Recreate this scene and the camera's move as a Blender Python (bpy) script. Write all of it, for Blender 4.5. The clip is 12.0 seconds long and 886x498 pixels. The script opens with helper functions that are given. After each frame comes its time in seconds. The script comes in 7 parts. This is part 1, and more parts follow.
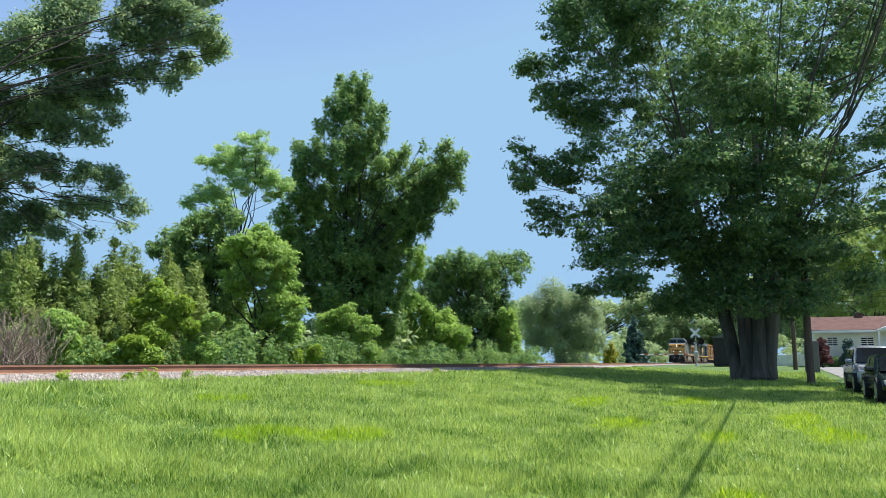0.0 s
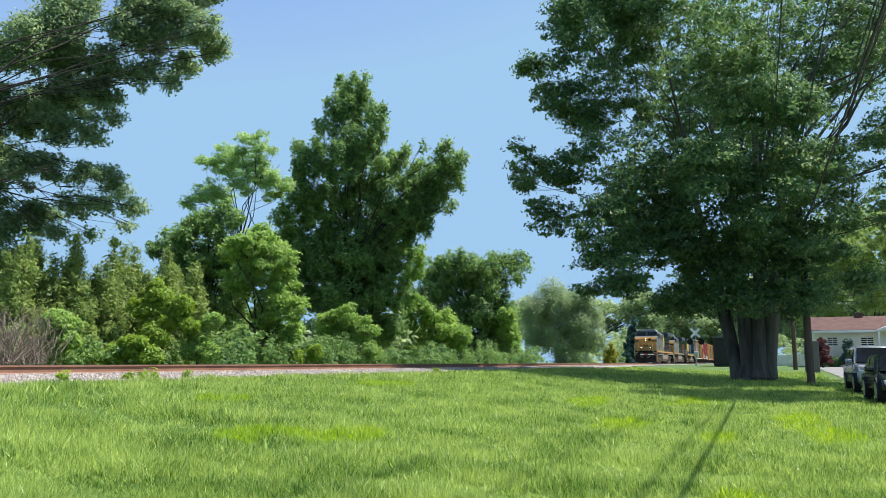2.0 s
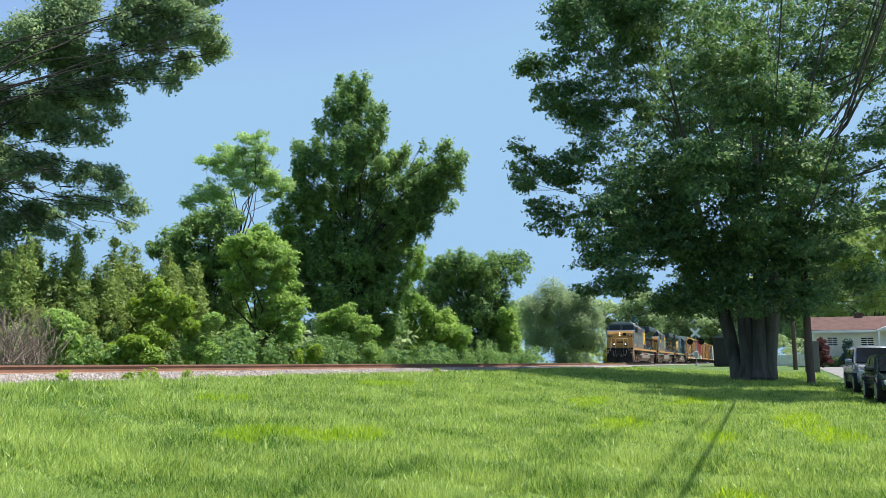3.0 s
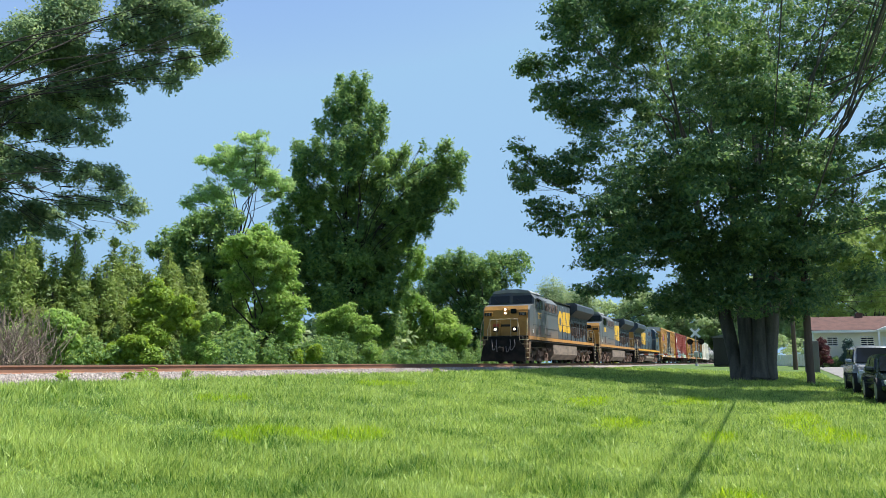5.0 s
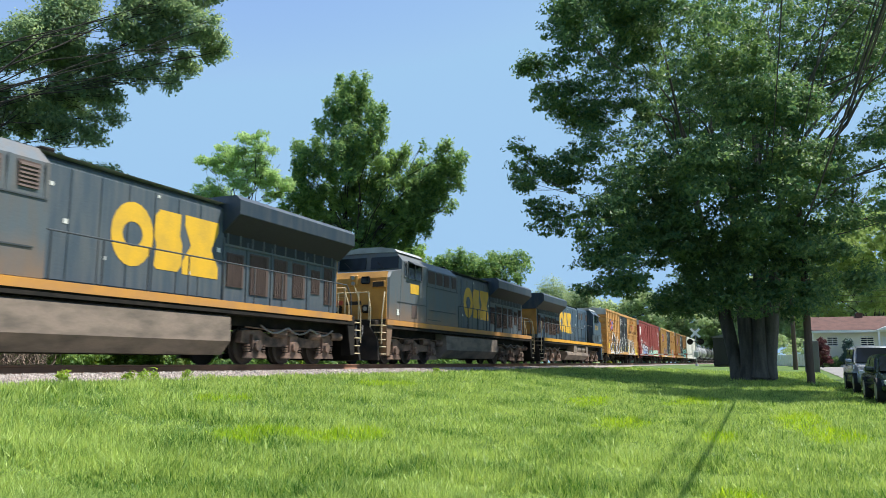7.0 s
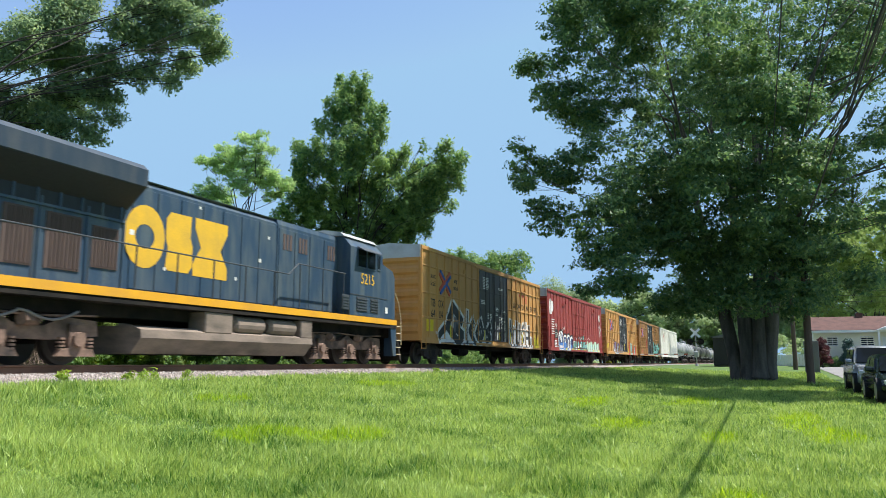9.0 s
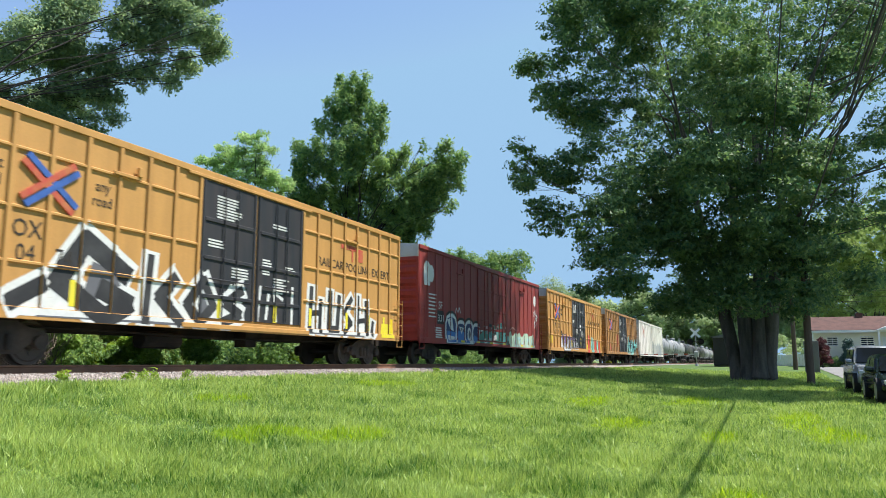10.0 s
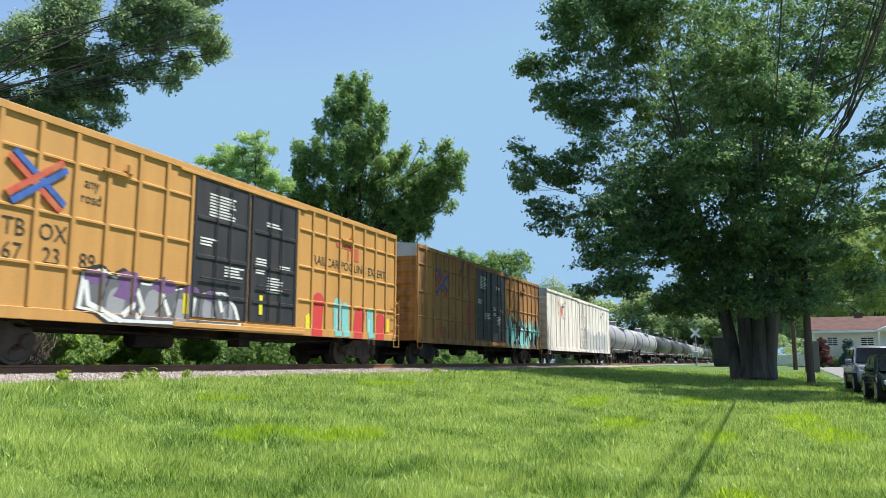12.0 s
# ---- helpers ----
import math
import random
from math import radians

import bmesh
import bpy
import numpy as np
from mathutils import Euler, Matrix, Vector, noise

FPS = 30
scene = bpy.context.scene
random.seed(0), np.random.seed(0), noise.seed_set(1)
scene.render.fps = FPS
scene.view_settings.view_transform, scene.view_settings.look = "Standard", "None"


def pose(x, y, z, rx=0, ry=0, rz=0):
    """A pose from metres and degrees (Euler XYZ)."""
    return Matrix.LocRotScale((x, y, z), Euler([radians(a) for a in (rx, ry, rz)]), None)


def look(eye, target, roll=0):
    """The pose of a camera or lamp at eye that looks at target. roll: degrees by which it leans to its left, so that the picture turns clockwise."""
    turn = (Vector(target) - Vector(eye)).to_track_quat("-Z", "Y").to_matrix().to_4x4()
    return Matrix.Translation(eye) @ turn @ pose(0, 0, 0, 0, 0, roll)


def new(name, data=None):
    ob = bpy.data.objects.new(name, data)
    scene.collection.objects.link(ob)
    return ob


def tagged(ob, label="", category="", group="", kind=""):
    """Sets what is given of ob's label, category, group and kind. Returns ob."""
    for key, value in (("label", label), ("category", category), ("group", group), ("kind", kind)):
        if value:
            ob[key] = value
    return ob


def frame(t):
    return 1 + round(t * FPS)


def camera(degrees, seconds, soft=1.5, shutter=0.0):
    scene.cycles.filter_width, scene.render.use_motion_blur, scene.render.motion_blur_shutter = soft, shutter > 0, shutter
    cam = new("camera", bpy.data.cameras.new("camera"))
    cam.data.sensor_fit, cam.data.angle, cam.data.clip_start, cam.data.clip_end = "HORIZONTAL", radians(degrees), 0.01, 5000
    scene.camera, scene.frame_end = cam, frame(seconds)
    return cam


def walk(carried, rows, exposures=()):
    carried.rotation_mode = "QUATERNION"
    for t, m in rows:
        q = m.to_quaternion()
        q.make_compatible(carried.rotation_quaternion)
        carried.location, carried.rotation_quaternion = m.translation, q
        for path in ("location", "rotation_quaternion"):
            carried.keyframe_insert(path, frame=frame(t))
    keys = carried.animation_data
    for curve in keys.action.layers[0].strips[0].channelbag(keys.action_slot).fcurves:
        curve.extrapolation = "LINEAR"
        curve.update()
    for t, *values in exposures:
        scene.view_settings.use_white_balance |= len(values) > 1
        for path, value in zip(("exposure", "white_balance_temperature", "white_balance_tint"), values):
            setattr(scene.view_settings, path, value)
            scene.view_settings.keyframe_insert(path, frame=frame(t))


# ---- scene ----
cam = camera(60.7, 12.0, soft=0.7, shutter=0.12)
EYE = (0.0, 0.0, 1.1)
HEAD = look(EYE, (EYE[0] + math.cos(radians(22.6)) * math.cos(radians(8.55)), EYE[1] + math.sin(radians(22.6)) * math.cos(radians(8.55)), EYE[2] + math.sin(radians(8.55))))
walk(cam, [(0, HEAD), (12, HEAD)], exposures=[(0, 0.8), (9.6, 0.8), (10.5, 0.72), (11.5, 0.76), (12, 0.76)])

# ---- light ----
SUN_TO = Vector((0.27, -0.38, 0.913)).normalized()
world = bpy.data.worlds.new("sky")
scene.world = world
world.use_nodes = True
sky = world.node_tree.nodes.new("ShaderNodeTexSky")
sky.sky_type = "NISHITA"
sky.sun_disc = False
sky.sun_elevation = math.asin(SUN_TO.z)
sky.sun_rotation = math.atan2(SUN_TO.x, SUN_TO.y)
sky.air_density, sky.dust_density, sky.ozone_density, sky.altitude = 1.0, 0.0, 1.0, 300
bg = world.node_tree.nodes["Background"]
bg.inputs["Strength"].default_value = 0.13
# the haze evens out the sky towards the horizon
haze = world.node_tree.nodes.new("ShaderNodeMix")
haze.data_type, haze.blend_type = "RGBA", "DARKEN"
haze.inputs["Factor"].default_value = 1.0
haze.inputs["B"].default_value = (1.58, 2.62, 3.85, 1)
world.node_tree.links.new(sky.outputs[0], haze.inputs["A"])
world.node_tree.links.new(haze.outputs["Result"], bg.inputs["Color"])
sun = new("sun", bpy.data.lights.new("sun", "SUN"))
sun.data.energy, sun.data.angle, sun.data.color = 5.0, radians(0.5), (1.0, 0.97, 0.91)
sun.matrix_world = look(SUN_TO * 80, (0, 0, 0))

# ---- materials ----


def material(name, base, rough=0.7, metal=0.0, vary=0.2, scale=6.0, fine=60.0, bump=0.0, tint=None, spec=0.4, stretch=None, island=0.0, spots=None):
    """A surface with stains at two scales, grain and fine relief. tint: the colour that it wears towards."""
    m = bpy.data.materials.new(name)
    m.use_nodes = True
    t = m.node_tree
    n, l = t.nodes, t.links
    b = n["Principled BSDF"]
    b.inputs["Roughness"].default_value = rough
    b.inputs["Metallic"].default_value = metal
    b.inputs["Specular IOR Level"].default_value = spec
    co = n.new("ShaderNodeTexCoord")
    mp = n.new("ShaderNodeMapping")
    l.new(co.outputs["Object"], mp.inputs["Vector"])
    if stretch:
        mp.inputs["Scale"].default_value = stretch
    big, small = n.new("ShaderNodeTexNoise"), n.new("ShaderNodeTexNoise")
    big.inputs["Scale"].default_value, big.inputs["Detail"].default_value = scale * 0.2, 6
    small.inputs["Scale"].default_value, small.inputs["Detail"].default_value = fine, 3
    l.new(mp.outputs[0], big.inputs["Vector"])
    l.new(co.outputs["Object"], small.inputs["Vector"])
    worn = tint or tuple(c * 0.45 for c in base)
    ramp = n.new("ShaderNodeMapRange")
    ramp.inputs["From Min"].default_value, ramp.inputs["From Max"].default_value = 0.40, 0.68
    ramp.inputs["To Max"].default_value = min(1.0, vary * 2.2)
    l.new(big.outputs["Fac"], ramp.inputs["Value"])
    mix = n.new("ShaderNodeMix")
    mix.data_type = "RGBA"
    mix.inputs["A"].default_value, mix.inputs["B"].default_value = (*base, 1), (*worn, 1)
    l.new(ramp.outputs[0], mix.inputs["Factor"])
    hsv = n.new("ShaderNodeHueSaturation")
    l.new(mix.outputs["Result"], hsv.inputs["Color"])
    val = n.new("ShaderNodeMapRange")
    val.inputs["To Min"].default_value, val.inputs["To Max"].default_value = 1 - vary * 0.7, 1 + vary * 0.7
    l.new(small.outputs["Fac"], val.inputs["Value"])
    last = val.outputs[0]
    if island:
        geo = n.new("ShaderNodeNewGeometry")
        r = n.new("ShaderNodeMapRange")
        r.inputs["To Min"].default_value, r.inputs["To Max"].default_value = 1 - island, 1 + island
        l.new(geo.outputs["Random Per Island"], r.inputs["Value"])
        mul = n.new("ShaderNodeMath")
        mul.operation = "MULTIPLY"
        l.new(r.outputs[0], mul.inputs[0])
        l.new(last, mul.inputs[1])
        last = mul.outputs[0]
    l.new(last, hsv.inputs["Value"])
    l.new(hsv.outputs[0], b.inputs["Base Color"])
    if bump:
        bp = n.new("ShaderNodeBump")
        bp.inputs["Strength"].default_value, bp.inputs["Distance"].default_value = bump, 0.02
        l.new(small.outputs["Fac"], bp.inputs["Height"])
        l.new(bp.outputs[0], b.inputs["Normal"])
    return m


def leaf_material(name, base, other, through_light=0.35, rough=0.5, drift=(0.35, 3, 1.0), gloss=0.18):
    """Leaves: each one its own green, larger drifts of colour over the crown, light shining through."""
    m = bpy.data.materials.new(name)
    m.use_nodes = True
    t = m.node_tree
    n, l = t.nodes, t.links
    b = n["Principled BSDF"]
    b.inputs["Roughness"].default_value = rough
    b.inputs["Specular IOR Level"].default_value = gloss
    geo = n.new("ShaderNodeNewGeometry")
    co = n.new("ShaderNodeTexCoord")
    big = n.new("ShaderNodeTexNoise")
    big.inputs["Scale"].default_value, big.inputs["Detail"].default_value = drift[:2]
    l.new(co.outputs["Object"], big.inputs["Vector"])
    deep = n.new("ShaderNodeMath")
    deep.operation = "MULTIPLY_ADD"
    deep.inputs[1].default_value, deep.inputs[2].default_value = drift[2], 0.5 - 0.5 * drift[2]
    l.new(big.outputs["Fac"], deep.inputs[0])
    add = n.new("ShaderNodeMath")
    add.operation = "ADD"
    l.new(geo.outputs["Random Per Island"], add.inputs[0])
    l.new(deep.outputs[0], add.inputs[1])
    r = n.new("ShaderNodeMapRange")
    r.inputs["From Min"].default_value, r.inputs["From Max"].default_value = 0.35, 1.35
    l.new(add.outputs[0], r.inputs["Value"])
    mix = n.new("ShaderNodeMix")
    mix.data_type = "RGBA"
    mix.inputs["A"].default_value, mix.inputs["B"].default_value = (*base, 1), (*other, 1)
    l.new(r.outputs[0], mix.inputs["Factor"])
    l.new(mix.outputs["Result"], b.inputs["Base Color"])
    tr = n.new("ShaderNodeBsdfTranslucent")
    hsv = n.new("ShaderNodeHueSaturation")
    hsv.inputs["Hue"].default_value, hsv.inputs["Saturation"].default_value, hsv.inputs["Value"].default_value = 0.48, 1.1, 1.6
    l.new(mix.outputs["Result"], hsv.inputs["Color"])
    l.new(hsv.outputs[0], tr.inputs["Color"])
    ms = n.new("ShaderNodeMixShader")
    ms.inputs[0].default_value = through_light
    l.new(b.outputs[0], ms.inputs[1])
    l.new(tr.outputs[0], ms.inputs[2])
    l.new(ms.outputs[0], n["Material Output"].inputs["Surface"])
    return m


SOIL = material("lawn_soil", (0.060, 0.115, 0.020), 0.95, vary=0.35, scale=2.0, fine=40, bump=0.5, tint=(0.10, 0.15, 0.03))
GRASS = leaf_material("grass_blades", (0.034, 0.130, 0.014), (0.40, 0.51, 0.145), 0.34, 0.4, (1.1, 6, 1.8), 0.16)
LIME_GRASS = leaf_material("lime_grass_blades", (0.14, 0.28, 0.02), (0.38, 0.52, 0.06), 0.40, 0.4, (1.1, 6, 1.2), 0.2)
STONE = material("ballast_stone", (0.335, 0.295, 0.265), 0.9, vary=0.35, scale=20, fine=30, bump=0.4, island=0.45, tint=(0.25, 0.19, 0.16))
GRAVEL = material("gravel_bed", (0.27, 0.25, 0.23), 0.95, vary=0.5, scale=15, fine=45, bump=0.9)
RUST = material("rusty_rail", (0.31, 0.165, 0.105), 0.8, 0.2, vary=0.3, scale=8, fine=50, bump=0.2, tint=(0.19, 0.095, 0.065))
SHINE = material("polished_railhead", (0.20, 0.15, 0.13), 0.45, 0.7, vary=0.15)
TIE = material("creosoted_wood", (0.09, 0.065, 0.05), 0.9, vary=0.4, scale=10, fine=40, bump=0.5, stretch=(0.2, 3, 3))
BARK = material("grey_bark", (0.135, 0.122, 0.105), 0.95, vary=0.45, scale=8, fine=14, bump=1.0, stretch=(2, 2, 0.35))
# bark darkened so that limbs look shaded by their leaves
SHADED_BARK = material("shaded_bark", (0.045, 0.038, 0.032), 0.95, vary=0.4, scale=8, fine=14, bump=0.6, stretch=(2, 2, 0.35))
POLEWOOD = material("weathered_pole_wood", (0.12, 0.085, 0.06), 0.9, vary=0.35, scale=10, fine=30, bump=0.5, stretch=(4, 4, 0.3))
ASPHALT = material("pale_asphalt", (0.22, 0.21, 0.20), 0.9, vary=0.25, scale=3, fine=80, bump=0.3, tint=(0.13, 0.13, 0.13))
LEAF_MAPLE = leaf_material("maple_leaves", (0.038, 0.102, 0.064), (0.15, 0.24, 0.085), 0.40)
LEAF_OAK = leaf_material("oak_leaves", (0.098, 0.178, 0.112), (0.24, 0.32, 0.15), 0.52)
LEAF_LOCUST = leaf_material("locust_leaves", (0.22, 0.36, 0.14), (0.34, 0.47, 0.21), 0.5)
LEAF_VINE = leaf_material("vine_leaves", (0.045, 0.128, 0.062), (0.225, 0.34, 0.105), 0.42)
LEAF_BRIGHT = leaf_material("sunlit_leaves", (0.13, 0.26, 0.06), (0.31, 0.44, 0.13), 0.48)
LEAF_SHRUB = leaf_material("shrub_leaves", (0.12, 0.22, 0.035), (0.25, 0.36, 0.06), 0.42)
LEAF_HEDGE = leaf_material("hedge_sprays", (0.11, 0.19, 0.05), (0.27, 0.345, 0.11), 0.40)
LEAF_WILLOW = leaf_material("willow_leaves", (0.19, 0.27, 0.14), (0.30, 0.37, 0.20), 0.45)
# lightened leaf green: the haze of distance is put into this colour
LEAF_FAR_HAZE = leaf_material("haze_pale_leaves", (0.21, 0.30, 0.15), (0.35, 0.42, 0.22), 0.5)
LEAF_ROAD = leaf_material("roadside_leaves", (0.15, 0.245, 0.075), (0.31, 0.395, 0.14), 0.5)

# ---- mesh helpers ----


def box(bm, x0, x1, y0, y1, z0, z1, bevel=0.0):
    m = Matrix.LocRotScale(((x0 + x1) / 2, (y0 + y1) / 2, (z0 + z1) / 2), None, (abs(x1 - x0), abs(y1 - y0), abs(z1 - z0)))
    made = bmesh.ops.create_cube(bm, size=1, matrix=m)
    if bevel:
        edges = list({e for v in made["verts"] for e in v.link_edges})
        bmesh.ops.bevel(bm, geom=edges, offset=bevel, segments=1, affect="EDGES")
    return bm


def rod(bm, a, b, r, sides=8, r2=None):
    a, b = Vector(a), Vector(b)
    d = b - a
    m = Matrix.Translation((a + b) / 2) @ d.to_track_quat("Z", "Y").to_matrix().to_4x4()
    bmesh.ops.create_cone(bm, cap_ends=True, segments=sides, radius1=r, radius2=r if r2 is None else r2, depth=d.length, matrix=m)
    return bm


def pipe(bm, points, r, sides=6):
    for a, b in zip(points, points[1:]):
        rod(bm, a, b, r, sides)
    return bm


def prism(bm, outline, y0, y1):
    """A plate with an outline in x and z, between two y."""
    a = [bm.verts.new((x, y0, z)) for x, z in outline]
    b = [bm.verts.new((x, y1, z)) for x, z in outline]
    bm.faces.new(a)
    bm.faces.new(list(reversed(b)))
    for i in range(len(a)):
        j = (i + 1) % len(a)
        bm.faces.new((a[j], a[i], b[i], b[j]))
    return bm


def prism_x(bm, outline, x0, x1):
    """A bar with an outline in y and z, between two x."""
    a = [bm.verts.new((x0, y, z)) for y, z in outline]
    b = [bm.verts.new((x1, y, z)) for y, z in outline]
    bm.faces.new(a)
    bm.faces.new(list(reversed(b)))
    for i in range(len(a)):
        j = (i + 1) % len(a)
        bm.faces.new((a[j], a[i], b[i], b[j]))
    return bm


def fresh():
    return bmesh.new()


def mesh_of(bm, name, mat, smooth=False):
    bmesh.ops.recalc_face_normals(bm, faces=bm.faces)
    me = bpy.data.meshes.new(name)
    bm.to_mesh(me)
    bm.free()
    me.materials.append(mat)
    if smooth:
        me.shade_smooth()
    return me


def part(name, bm, mat, parent=None, label="", smooth=False):
    ob = new(name, mesh_of(bm, name, mat, smooth))
    ob.parent = parent
    return tagged(ob, label)


def empty(name, m, label, category, group=""):
    ob = new(name)
    ob.matrix_world = m
    return tagged(ob, label, category, group)


def pieces(name, co, mat):
    """Many loose flat pieces as one mesh; co: pieces x corners x 3."""
    n, k = co.shape[:2]
    me = bpy.data.meshes.new(name)
    me.vertices.add(n * k)
    me.vertices.foreach_set("co", np.ascontiguousarray(co, dtype=np.float32).ravel())
    me.loops.add(n * k)
    me.loops.foreach_set("vertex_index", np.arange(n * k, dtype=np.int32))
    me.polygons.add(n)
    me.polygons.foreach_set("loop_start", np.arange(0, n * k, k, dtype=np.int32))
    me.update(calc_edges=True)
    me.materials.append(mat)
    return me


quads = pieces


def tube_rings(bm, points, radii, sides=8):
    """A tapering limb through points."""
    rings = []
    for k, (p, r) in enumerate(zip(points, radii)):
        p = Vector(p)
        d = (Vector(points[min(k + 1, len(points) - 1)]) - Vector(points[max(k - 1, 0)])).normalized()
        q = d.to_track_quat("Z", "Y")
        rings.append([bm.verts.new(p + q @ Vector((r * math.cos(a), r * math.sin(a), 0))) for a in (2 * math.pi * i / sides for i in range(sides))])
    for a, b in zip(rings, rings[1:]):
        for i in range(sides):
            bm.faces.new((a[i], a[(i + 1) % sides], b[(i + 1) % sides], b[i]))
    bm.faces.new(rings[-1])
    return bm


# ---- ground, track and road ----


def step(a, b, x):
    t = min(1.0, max(0.0, (x - a) / (b - a)))
    return t * t * (3 - 2 * t)


def ground_z(x, y):
    a, b = step(22, 92, x), 0.93 * step(0.5, 11.3, y)
    return 0.8 * (1 - (1 - a) * (1 - b)) + 0.03 * noise.noise((x * 0.35, y * 0.35, 2.0)) * step(4, 8, math.hypot(x, y))


def ground():
    xs = sorted({-3000, -1500, -700, -300, -150, -80, -50, -35, *[-25 + 1.0 * i for i in range(126)], 105, 112, 120, 135, 155, 180, 220, 300, 500, 900, 1600, 3000})
    ys = sorted({-3000, -1200, -500, -250, -120, -70, -45, -30, *[-24 + 1.0 * i for i in range(70)], 50, 60, 80, 120, 200, 400, 900, 1800, 3000})
    me = bpy.data.meshes.new("ground")
    verts = [(x, y, ground_z(x, y)) for y in ys for x in xs]
    w = len(xs)
    faces = [(j * w + i, j * w + i + 1, (j + 1) * w + i + 1, (j + 1) * w + i) for j in range(len(ys) - 1) for i in range(w - 1)]
    me.from_pydata(verts, [], faces)
    me.materials.append(SOIL)
    me.shade_smooth()
    tagged(new("ground", me), "mown green lawn and verge beside a railway line", "ground", kind="structure")


TRACK_Y, RAIL_Z = 14.6, 1.05


def track():
    bed = fresh()
    prism_x(bed, [(TRACK_Y - 3.8, 0.55), (TRACK_Y - 3.2, 0.755), (TRACK_Y - 1.75, 0.86), (TRACK_Y + 1.75, 0.86), (TRACK_Y + 3.2, 0.55)], -120, 700)
    bed = part("track_bed", bed, GRAVEL)
    tagged(bed, "grey crushed stone ballast bed under the rails", "ballast", kind="structure")
    for side in (-1, 1):
        y = TRACK_Y + side * 0.753
        rail = fresh()
        prism_x(rail, [(y - 0.075, RAIL_Z - 0.18), (y - 0.075, RAIL_Z - 0.168), (y - 0.012, RAIL_Z - 0.15), (y - 0.012, RAIL_Z - 0.045), (y - 0.037, RAIL_Z - 0.035), (y - 0.037, RAIL_Z - 0.004),
                       (y + 0.037, RAIL_Z - 0.004), (y + 0.037, RAIL_Z - 0.035), (y + 0.012, RAIL_Z - 0.045), (y + 0.012, RAIL_Z - 0.15), (y + 0.075, RAIL_Z - 0.168), (y + 0.075, RAIL_Z - 0.18)], -120, 700)
        rail = part("rail", rail, RUST)
        tagged(rail, "rust-brown steel rail of the railway line", "rail", "rails of the track", "structure")
        head = fresh()
        box(head, -120, 700, y - 0.03, y + 0.03, RAIL_Z - 0.004, RAIL_Z)
        part("running_surface", head, SHINE, rail, "dull polished steel top of the rail")
    tie = fresh()
    box(tie, -0.115, 0.115, -1.3, 1.3, -0.19, 0.0, 0.012)
    me = mesh_of(tie, "tie", TIE)
    for i in range(190):
        ob = new("tie", me)
        ob.parent = bed
        ob.location = (-12 + i * 0.52 + random.uniform(-0.02, 0.02), TRACK_Y + random.uniform(-0.04, 0.04), RAIL_Z - 0.182)
        ob.rotation_euler = (0, 0, random.uniform(-0.015, 0.015))


def ballast_stones():
    rng = np.random.default_rng(5)
    n = 28000
    x = 7 + 68 * rng.random(n) ** 1.5
    u = rng.random(n)
    y = TRACK_Y - 3.75 + 2.35 * u
    top = np.interp(y, [TRACK_Y - 3.8, TRACK_Y - 3.2, TRACK_Y - 1.75, TRACK_Y - 1.2], [0.74, 0.76, 0.86, 0.87])
    base = np.array([(1, 0, 0), (-1, 0, 0), (0, 1, 0), (0, -1, 0), (0, 0, 1), (0, 0, -1)], float)
    tri = np.array([(0, 2, 4), (2, 1, 4), (1, 3, 4), (3, 0, 4), (2, 0, 5), (1, 2, 5), (3, 1, 5), (0, 3, 5)])
    r = rng.uniform(0.022, 0.05, (n, 1, 1)) * rng.uniform(0.6, 1.3, (n, 6, 1))
    a = rng.random(n) * 6.28
    rot = np.zeros((n, 3, 3))
    rot[:, 0, 0], rot[:, 0, 1], rot[:, 1, 0], rot[:, 1, 1], rot[:, 2, 2] = np.cos(a), -np.sin(a), np.sin(a), np.cos(a), 0.75
    co = np.einsum("nij,nkj->nki", rot, base[None] * r) + rng.normal(0, 0.005, (n, 6, 3)) + np.stack([x, y, top], 1)[:, None]
    me = bpy.data.meshes.new("ballast_stones")
    me.from_pydata(co.reshape(-1, 3).tolist(), [], (tri[None] + 6 * np.arange(n)[:, None, None]).reshape(-1, 3).tolist())
    me.materials.append(STONE)
    tagged(new("ballast_stones", me), "loose pale grey crushed stones along the rails", "ballast", kind="stuff")


def ground_many(x, y):
    """The ground's height at many places, between the points of its grid."""
    gx, gy = np.arange(-4.0, 66.0), np.arange(-8.0, 14.0)
    g = np.array([[ground_z(p, q) for q in gy] for p in gx])
    u, v = np.clip(x + 4.0, 0, 68.9), np.clip(y + 8.0, 0, 20.9)
    i, j = u.astype(int), v.astype(int)
    u, v = u - i, v - j
    return (g[i, j] * (1 - u) + g[i + 1, j] * u) * (1 - v) + (g[i, j + 1] * (1 - u) + g[i + 1, j + 1] * u) * v


